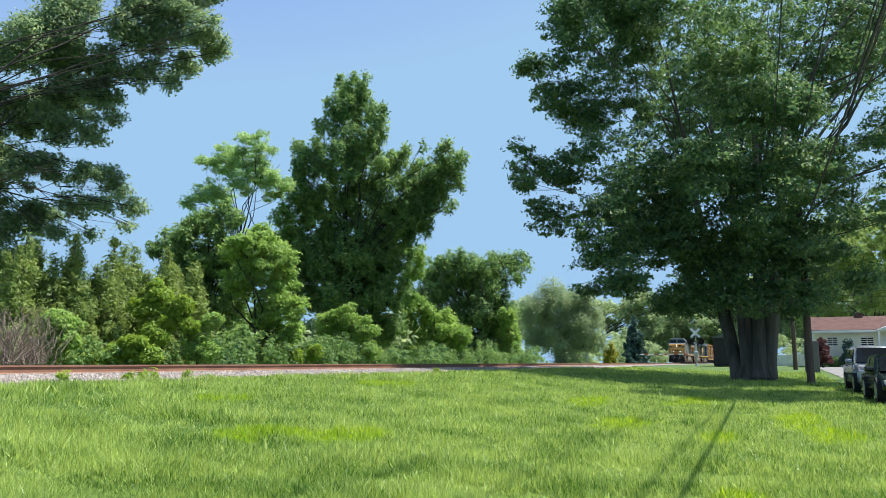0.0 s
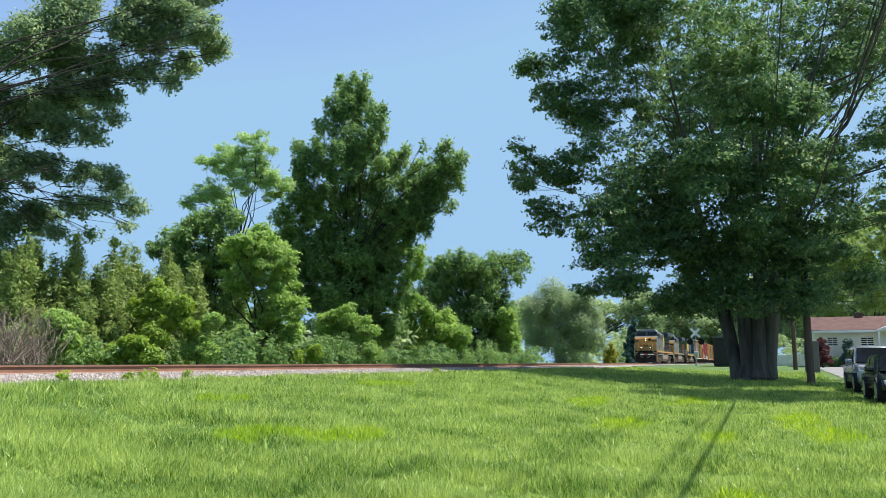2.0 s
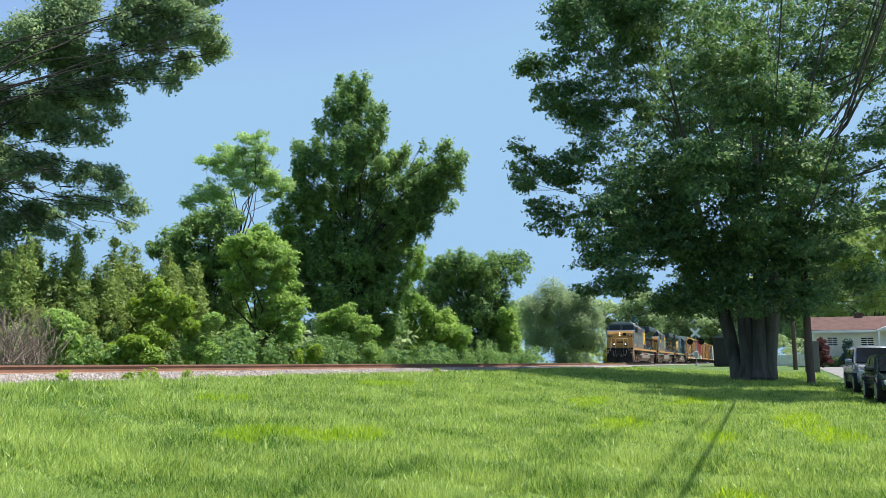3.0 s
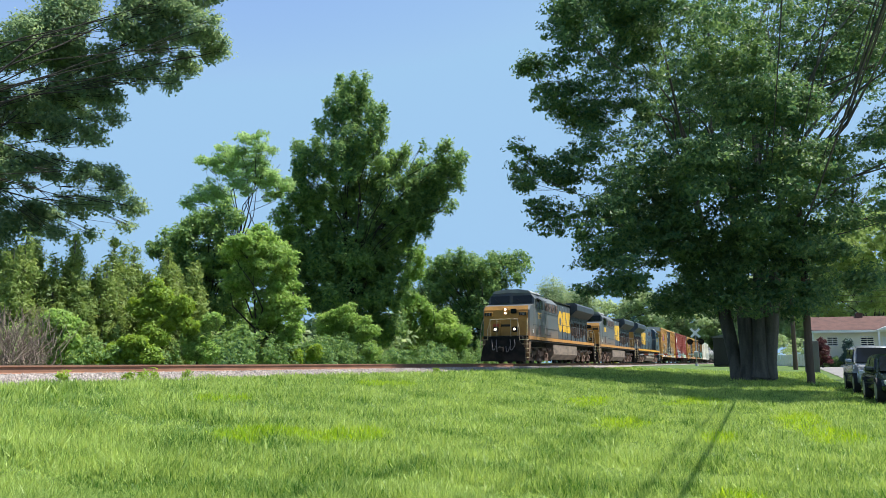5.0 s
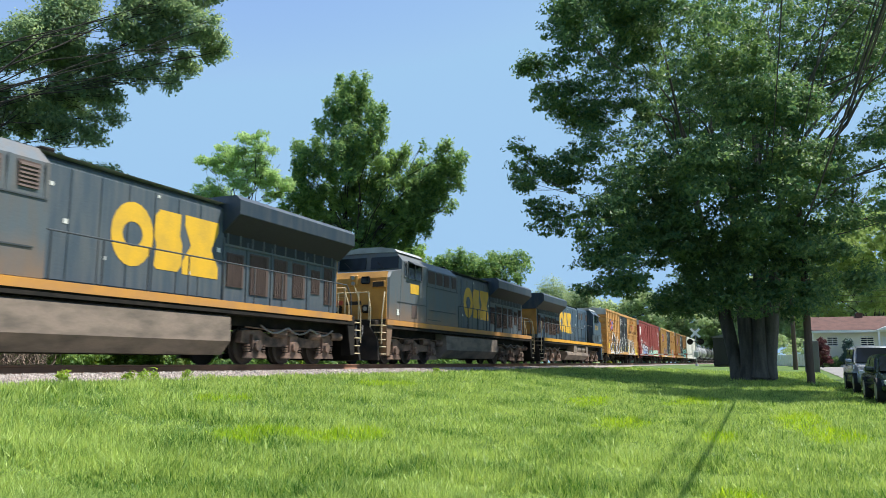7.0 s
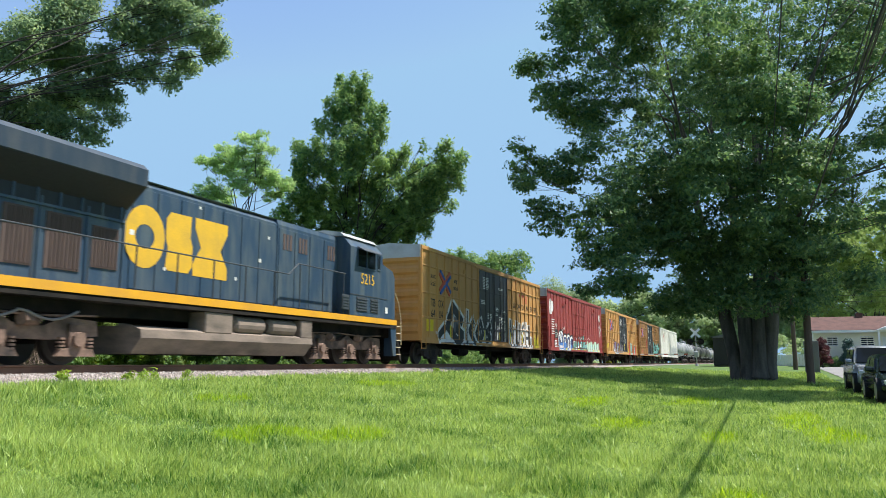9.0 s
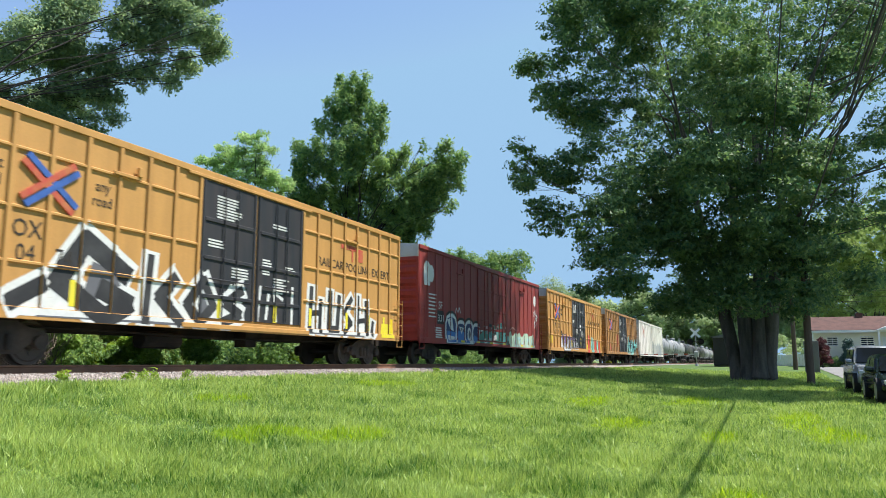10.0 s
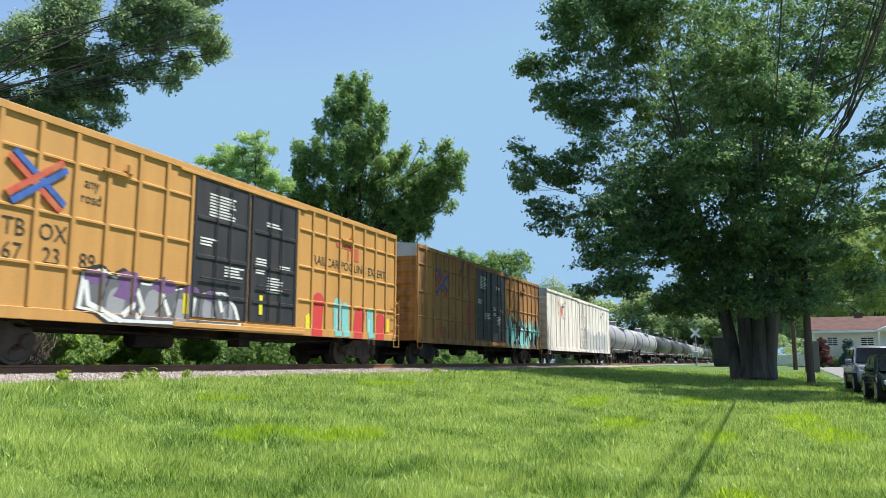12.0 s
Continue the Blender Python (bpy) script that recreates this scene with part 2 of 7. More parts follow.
def grass():
    """Blades over the lawn, sparser and broader with distance, in tufts and drifts."""
    rng = np.random.default_rng(11)
    n = 760000
    d = 5.0 + 55 * rng.random(n) ** 2.7
    a = np.radians(22.6 + rng.uniform(-34, 34, n))
    x, y = d * np.cos(a), d * np.sin(a)
    keep = (y < TRACK_Y - 3.45 + 0.25 * rng.normal(size=n) * 0.5) & ((x < 50) | (y < 9.5)) & (y > -2.9 - 0.012 * x)
    x, y, d = x[keep], y[keep], d[keep]
    n = len(x)
    z = ground_many(x, y)
    tuft = np.array([noise.noise((p * 1.1, q * 1.1, 7.0)) + 0.6 * noise.noise((p * 4.0, q * 4.0, 3.0)) for p, q in zip(x, y)])
    h = (0.04 + 0.075 * rng.random(n) ** 1.7) * np.clip(1 + 1.0 * tuft, 0.4, 1.65) * (1 + np.minimum(d, 25) * 0.008)
    w = 0.0026 * (1 + d * 0.11) * rng.uniform(0.5, 1.6, n) * (1 + 0.9 * (rng.random(n) < 0.12))
    turn = rng.random(n) * 6.28
    lean = np.abs(rng.normal(0, 0.75, n)) * h
    fx, fy = np.cos(turn), np.sin(turn)
    face = turn + rng.normal(0, 0.9, n)
    root = np.stack([x, y, z - 0.005], 1)
    side = np.stack([-np.sin(face), np.cos(face), np.zeros(n)], 1) * w[:, None]
    tip = root + np.stack([fx * lean, fy * lean, h * 0.95], 1)
    co = np.stack([root - side, root + side, tip], 1)
    lime = np.zeros(n, bool)
    for cx, cy, rx, ry in ((7.2, 5.2, 0.7, 0.35), (8.0, 4.6, 0.9, 0.35), (16.4, 8.2, 1.5, 0.5), (13.4, 2.2, 1.4, 0.45), (13.0, -1.0, 1.3, 0.4), (22.0, 1.6, 2.4, 0.7), (16.5, -0.6, 2.2, 0.5), (11.8, 0.6, 1.0, 0.3), (6.7, 0.2, 0.4, 0.2), (18.5, 3.8, 2.0, 0.5), (9.5, 7.6, 0.7, 0.3)):
        u = ((x - cx) / rx) ** 2 + ((y - cy) / ry) ** 2 + 1.3 * tuft
        lime |= (u < 1.0) & (rng.random(n) < 0.8)
    tagged(new("lawn_clumps", pieces("lawn_clumps", co[lime], LIME_GRASS)), "patches of lighter lime green grass in the lawn", "grass", kind="stuff")
    co = co[~lime]
    tagged(new("lawn_grass", pieces("lawn_grass", co, GRASS)), "fresh green mown grass of uneven height", "grass", kind="stuff")


def road():
    bm = fresh()
    xs = [8 + 2.0 * i for i in range(45)]
    rows = []
    for x in xs:
        near = -3.5 - 0.012 * x
        rows.append([bm.verts.new((x, y, ground_z(x, y) + 0.03)) for y in (near, near - 2.5, near - 5.0, near - 7.0)])
    for a, b in zip(rows, rows[1:]):
        for i in range(3):
            bm.faces.new((a[i], b[i], b[i + 1], a[i + 1]))
    tagged(part("road", bm, ASPHALT), "sunlit pale grey asphalt street", "road", kind="structure")
    bm = fresh()
    ys = [-30 + 2.0 * i for i in range(21)]
    rows = [[bm.verts.new((x, y, max(ground_z(x, y) + 0.035, 0.93 if y > 9 else 0))) for x in (92, 95.5, 99)] for y in ys]
    for a, b in zip(rows, rows[1:]):
        for i in range(2):
            bm.faces.new((a[i], b[i], b[i + 1], a[i + 1]))
    tagged(part("crossing_road", bm, ASPHALT), "pale asphalt road that crosses the railway", "road", kind="structure")



def apron():
    bm = fresh()
    rows = [[bm.verts.new((x, y, max(ground_z(x, y), 0.6) + 0.05)) for y in (9.6 + 0.4 * math.sin(x * 0.3), 10.6, 11.7)] for x in [44 + 2.0 * i for i in range(28)]]
    for a, b in zip(rows, rows[1:]):
        for i in range(2):
            bm.faces.new((a[i], b[i], b[i + 1], a[i + 1]))
    tagged(part("gravel_apron", bm, STONE), "pale gravel shoulder beside the track near the crossing", "gravel", kind="structure")


ground()
apron()
track()
ballast_stones()
road()
grass()

# ---- plants ----


def leaves_in(rng, lobes, clumps, per, clump_r, size, shell=0.55, flat=0.7, long=1.5):
    """Leaves in clumps, the clumps spread through the outer part of the lobes."""
    lob = np.array(lobes, float)
    weight = lob[:, 3] ** 2
    pick = rng.choice(len(lob), clumps, p=weight / weight.sum())
    v = rng.normal(size=(clumps, 3))
    v /= np.linalg.norm(v, axis=1, keepdims=True)
    rad = (shell + (1.08 - shell) * rng.random(clumps) ** 0.6)
    centre = lob[pick, :3] + v * (lob[pick, 3] * rad)[:, None] * np.array([1, 1, 0.92])
    n = clumps * per
    o = rng.normal(size=(n, 3))
    o /= np.linalg.norm(o, axis=1, keepdims=True)
    o *= (rng.random(n) ** 0.45)[:, None]
    cr = clump_r * rng.uniform(0.55, 1.35, clumps)
    at = np.repeat(centre, per, 0) + o * np.repeat(cr, per)[:, None] * np.array([1, 1, flat])
    nrm = 0.45 * o + 0.5 * np.repeat(v, per, 0) + np.array([0, -0.1, 0.4]) + rng.normal(size=(n, 3)) * 0.5
    nrm /= np.linalg.norm(nrm, axis=1, keepdims=True)
    t = np.cross(nrm, rng.normal(size=(n, 3)))
    t /= np.linalg.norm(t, axis=1, keepdims=True)
    b = np.cross(nrm, t)
    s = (size * rng.uniform(0.6, 1.35, n))[:, None]
    length = t * s * long
    return np.stack([at - length * 0.5, at + length * 0.32 + b * s * 0.48 - nrm * s * 0.12, at + length * 0.5 - b * s * 0.3 - nrm * s * 0.2], 1)


def broken(rng, lobes, n=7, size=0.42, out=0.86):
    """Each lobe with smaller ones about it, for an uneven outline with gaps."""
    res = []
    for lx, ly, lz, lr in lobes:
        res.append((lx, ly, lz, lr * 0.86))
        for _ in range(n):
            v = rng.normal(size=3)
            v /= np.linalg.norm(v)
            res.append((*(np.array((lx, ly, lz)) + v * lr * out * rng.uniform(0.75, 1.1)), lr * size * rng.uniform(0.5, 1.1)))
    return res


def backed(lobes):
    """A second, deeper layer of growth behind the outer lobes."""
    return [(x + 0.3 * r, y + 1.3, z - 0.35 * r, r * 0.95) for x, y, z, r in lobes]


def limbs(bm, rng, base, lobes, r0, fork=0.35, sides=7, wander=0.5):
    """A limb from the base to each lobe, leaving along the trunk's line first."""
    base = Vector(base)
    for lx, ly, lz, lr in lobes:
        end = Vector((lx, ly, lz))
        mid = base.lerp(end, 0.5) + Vector((0, 0, 0.12 * (end - base).length)) + Vector(rng.normal(size=3)) * wander * 0.6
        q = base.lerp(mid, 0.5) + Vector(rng.normal(size=3)) * wander * 0.3 + Vector((0, 0, 0.05 * (end - base).length))
        r = min(r0, 0.022 + 0.024 * lr)
        tube_rings(bm, [base, q, mid, mid.lerp(end, 0.6) + Vector(rng.normal(size=3)) * wander * 0.3, end], [r, r * 0.8, r * 0.6, r * 0.4, r * 0.12], sides)
        for _ in range(5):
            tip = end + Vector(rng.normal(size=3)) * lr * 0.42
            tube_rings(bm, [mid.lerp(end, 0.6), mid.lerp(tip, 0.85), tip], [r * 0.3, r * 0.18, 0.012], 4)


def plant(name, label, category, base, lobes, mat, seed, clumps, per, clump_r, size, trunk_r=0.15, fork=0.3, group="", shell=0.55, flat=0.7, long=1.5, bark=SHADED_BARK, stems=True, ragged=(7, 0.42, 0.86)):
    rng = np.random.default_rng(seed)
    bz = ground_z(base[0], base[1])
    thing = empty(name, pose(0, 0, 0), label, category, group)
    top = max(lobes, key=lambda q: q[2])
    if stems:
        bm = fresh()
        f = Vector((base[0], base[1], bz + fork * (top[2] - bz)))
        tube_rings(bm, [(base[0], base[1], bz - 0.3), (base[0], base[1], bz + 0.2), f.lerp(Vector((base[0], base[1], bz)), 0.5) + Vector((0.1, 0.05, 0)), f], [trunk_r * 1.5, trunk_r * 1.15, trunk_r, trunk_r * 0.8], 9)
        limbs(bm, rng, f, lobes, trunk_r * 0.28, wander=0.9)
        part("trunk", bm, bark, thing, smooth=True)
    crown = new("crown", quads("crown", leaves_in(rng, broken(rng, lobes, *ragged), clumps, per, clump_r, size, shell, flat, long), mat))
    crown.parent = thing
    return thing


MAPLE_LEFT = [(34.7, 7.7, 17.0, 1.71), (36.8, 9.0, 14.8, 1.46), (35.1, 10.1, 10.4, 1.00), (37.3, 8.5, 11.2, 1.39), (37.2, 9.5, 8.8, 1.21), (33.7, 6.3, 7.2, 1.57), (33.4, 5.2, 4.9, 1.04), (39.5, 6.4, 15.3, 2.58), (35.3, 5.3, 10.1, 2.07), (34.9, 6.7, 5.7, 0.99), (40.8, 6.0, 19.4, 2.77), (36.9, 5.2, 21.4, 3.18), (37.8, 11.0, 10.6, 0.75), (37.1, 4.1, 7.1, 2.03), (37.2, 10.1, 16.6, 0.90), (34.1, 7.1, 4.2, 0.56)]
MAPLE_MID = [(46.1, 3.8, 16.7, 2.73), (48.2, 2.6, 21.8, 3.41), (45.2, 2.0, 25.8, 4.43), (47.0, 3.7, 12.4, 2.58), (46.5, -0.1, 11.9, 2.14), (41.1, 1.2, 7.2, 2.17), (47.2, 3.7, 5.3, 1.68), (45.8, 0.6, 4.5, 1.43), (43.2, -1.4, 19.3, 3.26), (40.8, 0.2, 15.4, 1.77), (48.2, -3.1, 26.3, 4.86), (44.7, 2.1, 3.7, 0.88)]
MAPLE_RIGHT = [(46.9, -3.1, 16.4, 2.62), (48.1, -5.2, 20.4, 3.35), (46.8, -3.3, 11.7, 2.57), (48.7, -2.0, 7.8, 2.34), (44.0, -2.5, 4.7, 1.42), (47.3, -6.1, 10.7, 2.21), (44.0, -6.9, 13.2, 2.06), (48.3, -8.0, 18.9, 3.26), (47.7, -8.0, 23.5, 3.93), (40.8, -6.8, 8.0, 1.46), (41.0, -7.8, 11.5, 2.95), (41.5, -8.8, 17.0, 3.30)]
VINE_CENTRE = [(41.2, 23.6, 18.7, 1.10), (40.1, 23.8, 17.3, 0.93), (41.7, 23.1, 17.3, 1.18), (40.1, 21.1, 16.3, 0.70), (40.3, 24.4, 16.0, 0.94), (40.5, 22.8, 14.9, 1.42), (41.9, 22.0, 15.7, 0.80), (39.8, 23.6, 13.4, 1.62), (42.2, 22.7, 13.5, 1.61), (39.9, 25.9, 13.5, 1.08), (40.3, 26.8, 14.9, 0.51), (39.9, 26.2, 11.8, 1.29), (39.8, 26.7, 10.2, 1.21), (41.4, 25.1, 10.9, 1.75), (42.7, 23.2, 11.0, 2.06), (42.0, 20.5, 11.7, 1.50), (43.0, 21.1, 14.0, 0.74), (43.7, 19.6, 13.1, 1.32), (42.3, 17.5, 13.9, 0.85), (43.7, 17.3, 13.4, 0.87)]
VINE_SKIRT = [(43.6, 18.1, 12.6, 1.08), (43.9, 19.0, 11.6, 1.10), (43.4, 19.3, 10.0, 0.72), (43.0, 17.3, 10.9, 0.32), (42.7, 20.2, 10.2, 1.29), (40.7, 25.7, 8.3, 1.65), (41.6, 23.6, 8.3, 2.08), (43.3, 21.7, 8.6, 1.61), (40.8, 25.6, 5.9, 1.50), (41.5, 23.5, 5.4, 2.06), (42.9, 21.6, 5.9, 1.44), (42.3, 24.6, 3.1, 1.80), (43.6, 23.2, 2.9, 1.61), (43.4, 21.4, 3.7, 0.94), (42.0, 18.9, 14.5, 0.28), (42.3, 26.2, 2.6, 1.09), (40.1, 26.9, 9.0, 0.79), (43.1, 19.7, 11.2, 1.08)]
VINE_LEFT = [(27.3, 24.2, 6.7, 0.68), (26.8, 24.5, 6.5, 0.34), (27.8, 23.7, 7.5, 0.63), (28.2, 22.9, 8.0, 0.53), (27.7, 21.8, 7.5, 0.46), (27.6, 23.9, 5.5, 0.89), (27.7, 23.0, 6.0, 1.04), (27.4, 23.8, 4.2, 0.93), (28.1, 22.4, 3.7, 1.19), (29.2, 23.5, 2.2, 1.17), (28.6, 24.5, 2.5, 0.80), (27.6, 24.5, 3.2, 0.52), (28.7, 22.4, 5.6, 1.06)]
LEFT_FRONT = [(26.3, 20.2, 6.2, 0.63), (27.4, 20.2, 6.6, 0.55), (27.4, 19.3, 6.0, 0.59), (26.9, 21.4, 5.9, 0.40), (27.4, 18.6, 5.6, 0.34), (27.1, 19.6, 5.3, 0.83), (26.8, 20.6, 4.8, 0.74), (28.1, 19.4, 4.6, 0.65), (27.5, 19.5, 3.8, 0.84), (28.0, 18.6, 3.5, 0.49), (28.0, 20.4, 2.6, 0.85), (28.4, 19.4, 2.4, 0.70), (27.4, 20.5, 1.5, 0.49)]
VINE_RIGHT = [(62.1, 25.0, 10.1, 1.11), (63.0, 26.5, 9.3, 1.03), (62.2, 23.4, 9.6, 1.20), (63.6, 22.2, 9.6, 1.21), (65.4, 21.0, 9.9, 1.13), (65.9, 19.7, 10.5, 0.77), (64.5, 18.8, 9.4, 0.45), (64.0, 19.4, 8.5, 0.60), (64.4, 23.4, 8.3, 1.75), (63.0, 25.9, 7.8, 1.53), (61.5, 26.9, 7.2, 1.11), (64.4, 21.8, 7.2, 1.73), (62.9, 23.1, 5.7, 1.90), (63.7, 25.6, 5.3, 1.74), (65.0, 21.2, 5.2, 1.53), (65.6, 22.0, 3.2, 1.74), (63.3, 23.3, 2.9, 1.60), (62.2, 27.2, 9.3, 0.46)]
RIGHT_FRONT = [(50.2, 23.1, 9.0, 0.83), (50.5, 23.6, 7.4, 0.75), (50.7, 23.3, 5.3, 0.92), (50.9, 24.3, 4.5, 0.92), (52.0, 21.8, 3.7, 1.42), (51.5, 23.3, 3.3, 1.26), (51.7, 20.5, 3.2, 0.91), (50.7, 24.0, 2.0, 0.91), (51.3, 22.0, 1.9, 0.99), (52.4, 20.6, 2.0, 0.75), (51.3, 22.7, 4.7, 0.75)]
EDGE_BUSH = [(62.7, 20.2, 5.1, 0.78), (63.7, 20.3, 3.7, 0.99), (63.7, 20.1, 2.2, 0.89), (63.4, 21.0, 1.9, 0.79), (63.9, 19.8, 2.9, 0.49)]
LOCUST = [(34.9, 29.4, 12.8, 0.54), (34.7, 28.2, 13.2, 0.73), (34.3, 26.6, 13.6, 0.58), (34.7, 25.8, 13.5, 0.58), (35.8, 25.9, 13.4, 0.33), (34.9, 26.7, 12.6, 0.72), (35.2, 28.1, 12.2, 0.73), (35.5, 26.2, 12.1, 0.79), (35.7, 25.3, 11.5, 0.72), (36.5, 25.2, 11.3, 0.40), (34.7, 26.9, 11.3, 0.65), (34.0, 29.4, 10.5, 0.65), (34.3, 28.6, 10.8, 0.65), (33.9, 30.2, 10.4, 0.39), (35.5, 28.7, 10.8, 0.60), (34.6, 29.6, 12.9, 0.30), (36.4, 26.1, 10.9, 0.53)]
OAK_TOP = [(20.0, 18.6, 13.6, 0.69), (19.7, 17.2, 12.5, 0.63), (20.3, 17.0, 12.0, 0.28), (20.5, 17.5, 12.2, 0.40), (20.7, 18.8, 11.9, 0.50), (19.9, 18.8, 11.0, 0.36), (19.7, 19.9, 11.4, 0.53), (20.1, 19.5, 13.1, 0.82), (19.1, 20.0, 12.8, 0.92), (19.4, 21.2, 11.9, 0.70), (19.4, 21.2, 10.5, 0.53), (19.5, 20.9, 9.8, 0.28), (19.1, 21.9, 11.0, 0.89), (18.3, 22.5, 12.9, 1.21), (18.8, 21.1, 9.0, 0.51), (18.8, 22.5, 14.0, 1.03), (19.9, 20.1, 14.3, 0.91), (20.4, 18.3, 14.6, 0.82)]
OAK_LOW = [(17.0, 22.8, 11.6, 0.97), (17.7, 22.9, 9.9, 0.98), (18.4, 22.1, 9.3, 0.63), (17.2, 22.8, 7.7, 0.86), (18.4, 22.7, 7.8, 0.56), (18.2, 20.6, 7.5, 0.41), (19.5, 20.8, 7.5, 0.44), (19.1, 19.3, 6.3, 0.32), (20.0, 20.4, 5.9, 0.20), (18.7, 20.3, 6.4, 0.39), (18.7, 21.6, 6.5, 0.49), (19.4, 21.5, 5.6, 0.24), (18.8, 23.3, 6.3, 0.57), (18.2, 23.8, 5.8, 0.73), (17.4, 24.5, 9.8, 1.00), (17.2, 24.4, 7.1, 0.97), (19.5, 20.3, 7.0, 0.29), (18.4, 22.0, 5.5, 0.33)]
# unseen lobes, added right of the view to throw shadow on the near lawn
MAPLE_SHADERS = [(33.0, -8.2, 24.0, 2.4), (36.0, -8.4, 22.0, 2.8), (34.0, -8.8, 20.0, 2.6), (31.0, -8.6, 19.5, 2.2), (30.0, -8.0, 18.5, 2.0), (32.5, -7.2, 19.5, 1.6)]
SHRUB_A = [(20.0, 18.7, 3.3, 0.46), (20.3, 18.1, 3.0, 0.38), (19.6, 19.1, 2.9, 0.38), (20.2, 18.5, 2.7, 0.54), (19.7, 18.7, 2.1, 0.49), (20.5, 17.9, 2.4, 0.31)]
SHRUB_B = [(18.3, 18.1, 1.6, 0.39), (17.9, 18.5, 1.3, 0.31), (18.5, 17.6, 1.3, 0.32), (17.8, 19.5, 1.3, 0.25)]
SHRUB_C = [(21.0, 17.9, 2.1, 0.39), (21.2, 17.5, 2.5, 0.27), (20.9, 18.0, 1.5, 0.35), (21.0, 17.5, 1.5, 0.31)]
SHRUB_D = [(16.0, 18.8, 2.3, 0.36), (16.2, 18.5, 1.8, 0.29), (16.1, 19.0, 1.6, 0.33), (16.4, 18.5, 2.2, 0.17)]
SHRUB_E = [(33.2, 20.2, 3.1, 0.63), (33.4, 19.2, 3.4, 0.68), (33.9, 18.6, 2.7, 0.74), (33.6, 19.7, 2.3, 0.75), (33.2, 20.4, 1.7, 0.51), (33.7, 18.0, 1.7, 0.51)]
SHRUB_F = [(28.4, 21.3, 1.8, 0.36), (28.9, 19.2, 1.4, 0.30), (28.7, 20.6, 1.4, 0.31), (29.7, 18.7, 1.5, 0.31)]
BUSH_FAR = [(18.1, 23.6, 4.4, 0.66), (18.5, 23.3, 4.6, 0.51), (18.0, 23.6, 3.4, 0.69), (18.7, 23.2, 3.8, 0.51), (18.3, 23.3, 2.7, 0.46), (18.0, 24.5, 4.2, 0.78)]
WILLOW = [(101.4, 25.4, 8.9, 3.40), (102.2, 28.1, 5.1, 2.81), (100.8, 21.9, 6.1, 3.17), (100.7, 24.2, 3.5, 3.18), (100.7, 21.8, 9.1, 2.12), (99.7, 28.1, 8.1, 1.99), (103.9, 21.0, 4.0, 2.00)]
FARWOOD = [(266.3, 79.4, 17.9, 6.59), (265.9, 83.7, 11.8, 6.18), (279.4, 44.1, 15.8, 7.77), (273.3, 31.6, 14.2, 8.65), (279.8, 22.6, 17.3, 9.54), (281.2, 27.0, 7.5, 8.80), (275.7, 35.9, 8.5, 6.76), (276.7, 15.2, 11.2, 9.70), (278.5, 50.9, 18.9, 5.36), (274.8, 37.3, 20.4, 6.00), (276.6, -7.8, 10.8, 6.74), (279.3, 1.0, 9.1, 7.66), (281.9, 8.1, 11.2, 9.78), (272.8, 40.8, 22.3, 4.00), (278.0, 9.3, 20.8, 9.71), (278.3, -1.7, 24.3, 10.54), (283.3, -10.1, 16.7, 9.59), (278.8, -17.2, 23.8, 11.26), (282.4, -27.3, 20.0, 11.20), (274.2, -35.7, 15.6, 10.70), (275.0, -42.8, 26.2, 10.68)]
ROADSIDE = [(99.3, -7.1, 15.2, 3.09), (101.6, -9.5, 12.7, 3.79), (96.8, -11.7, 13.0, 3.58), (94.4, -11.9, 8.6, 2.35), (93.1, -13.6, 15.1, 3.42), (98.0, -7.7, 7.7, 2.35), (94.7, -4.8, 6.3, 1.78), (100.6, -11.0, 17.6, 2.69), (100.3, -15.6, 10.2, 3.25), (94.6, -4.2, 10.2, 2.19)]


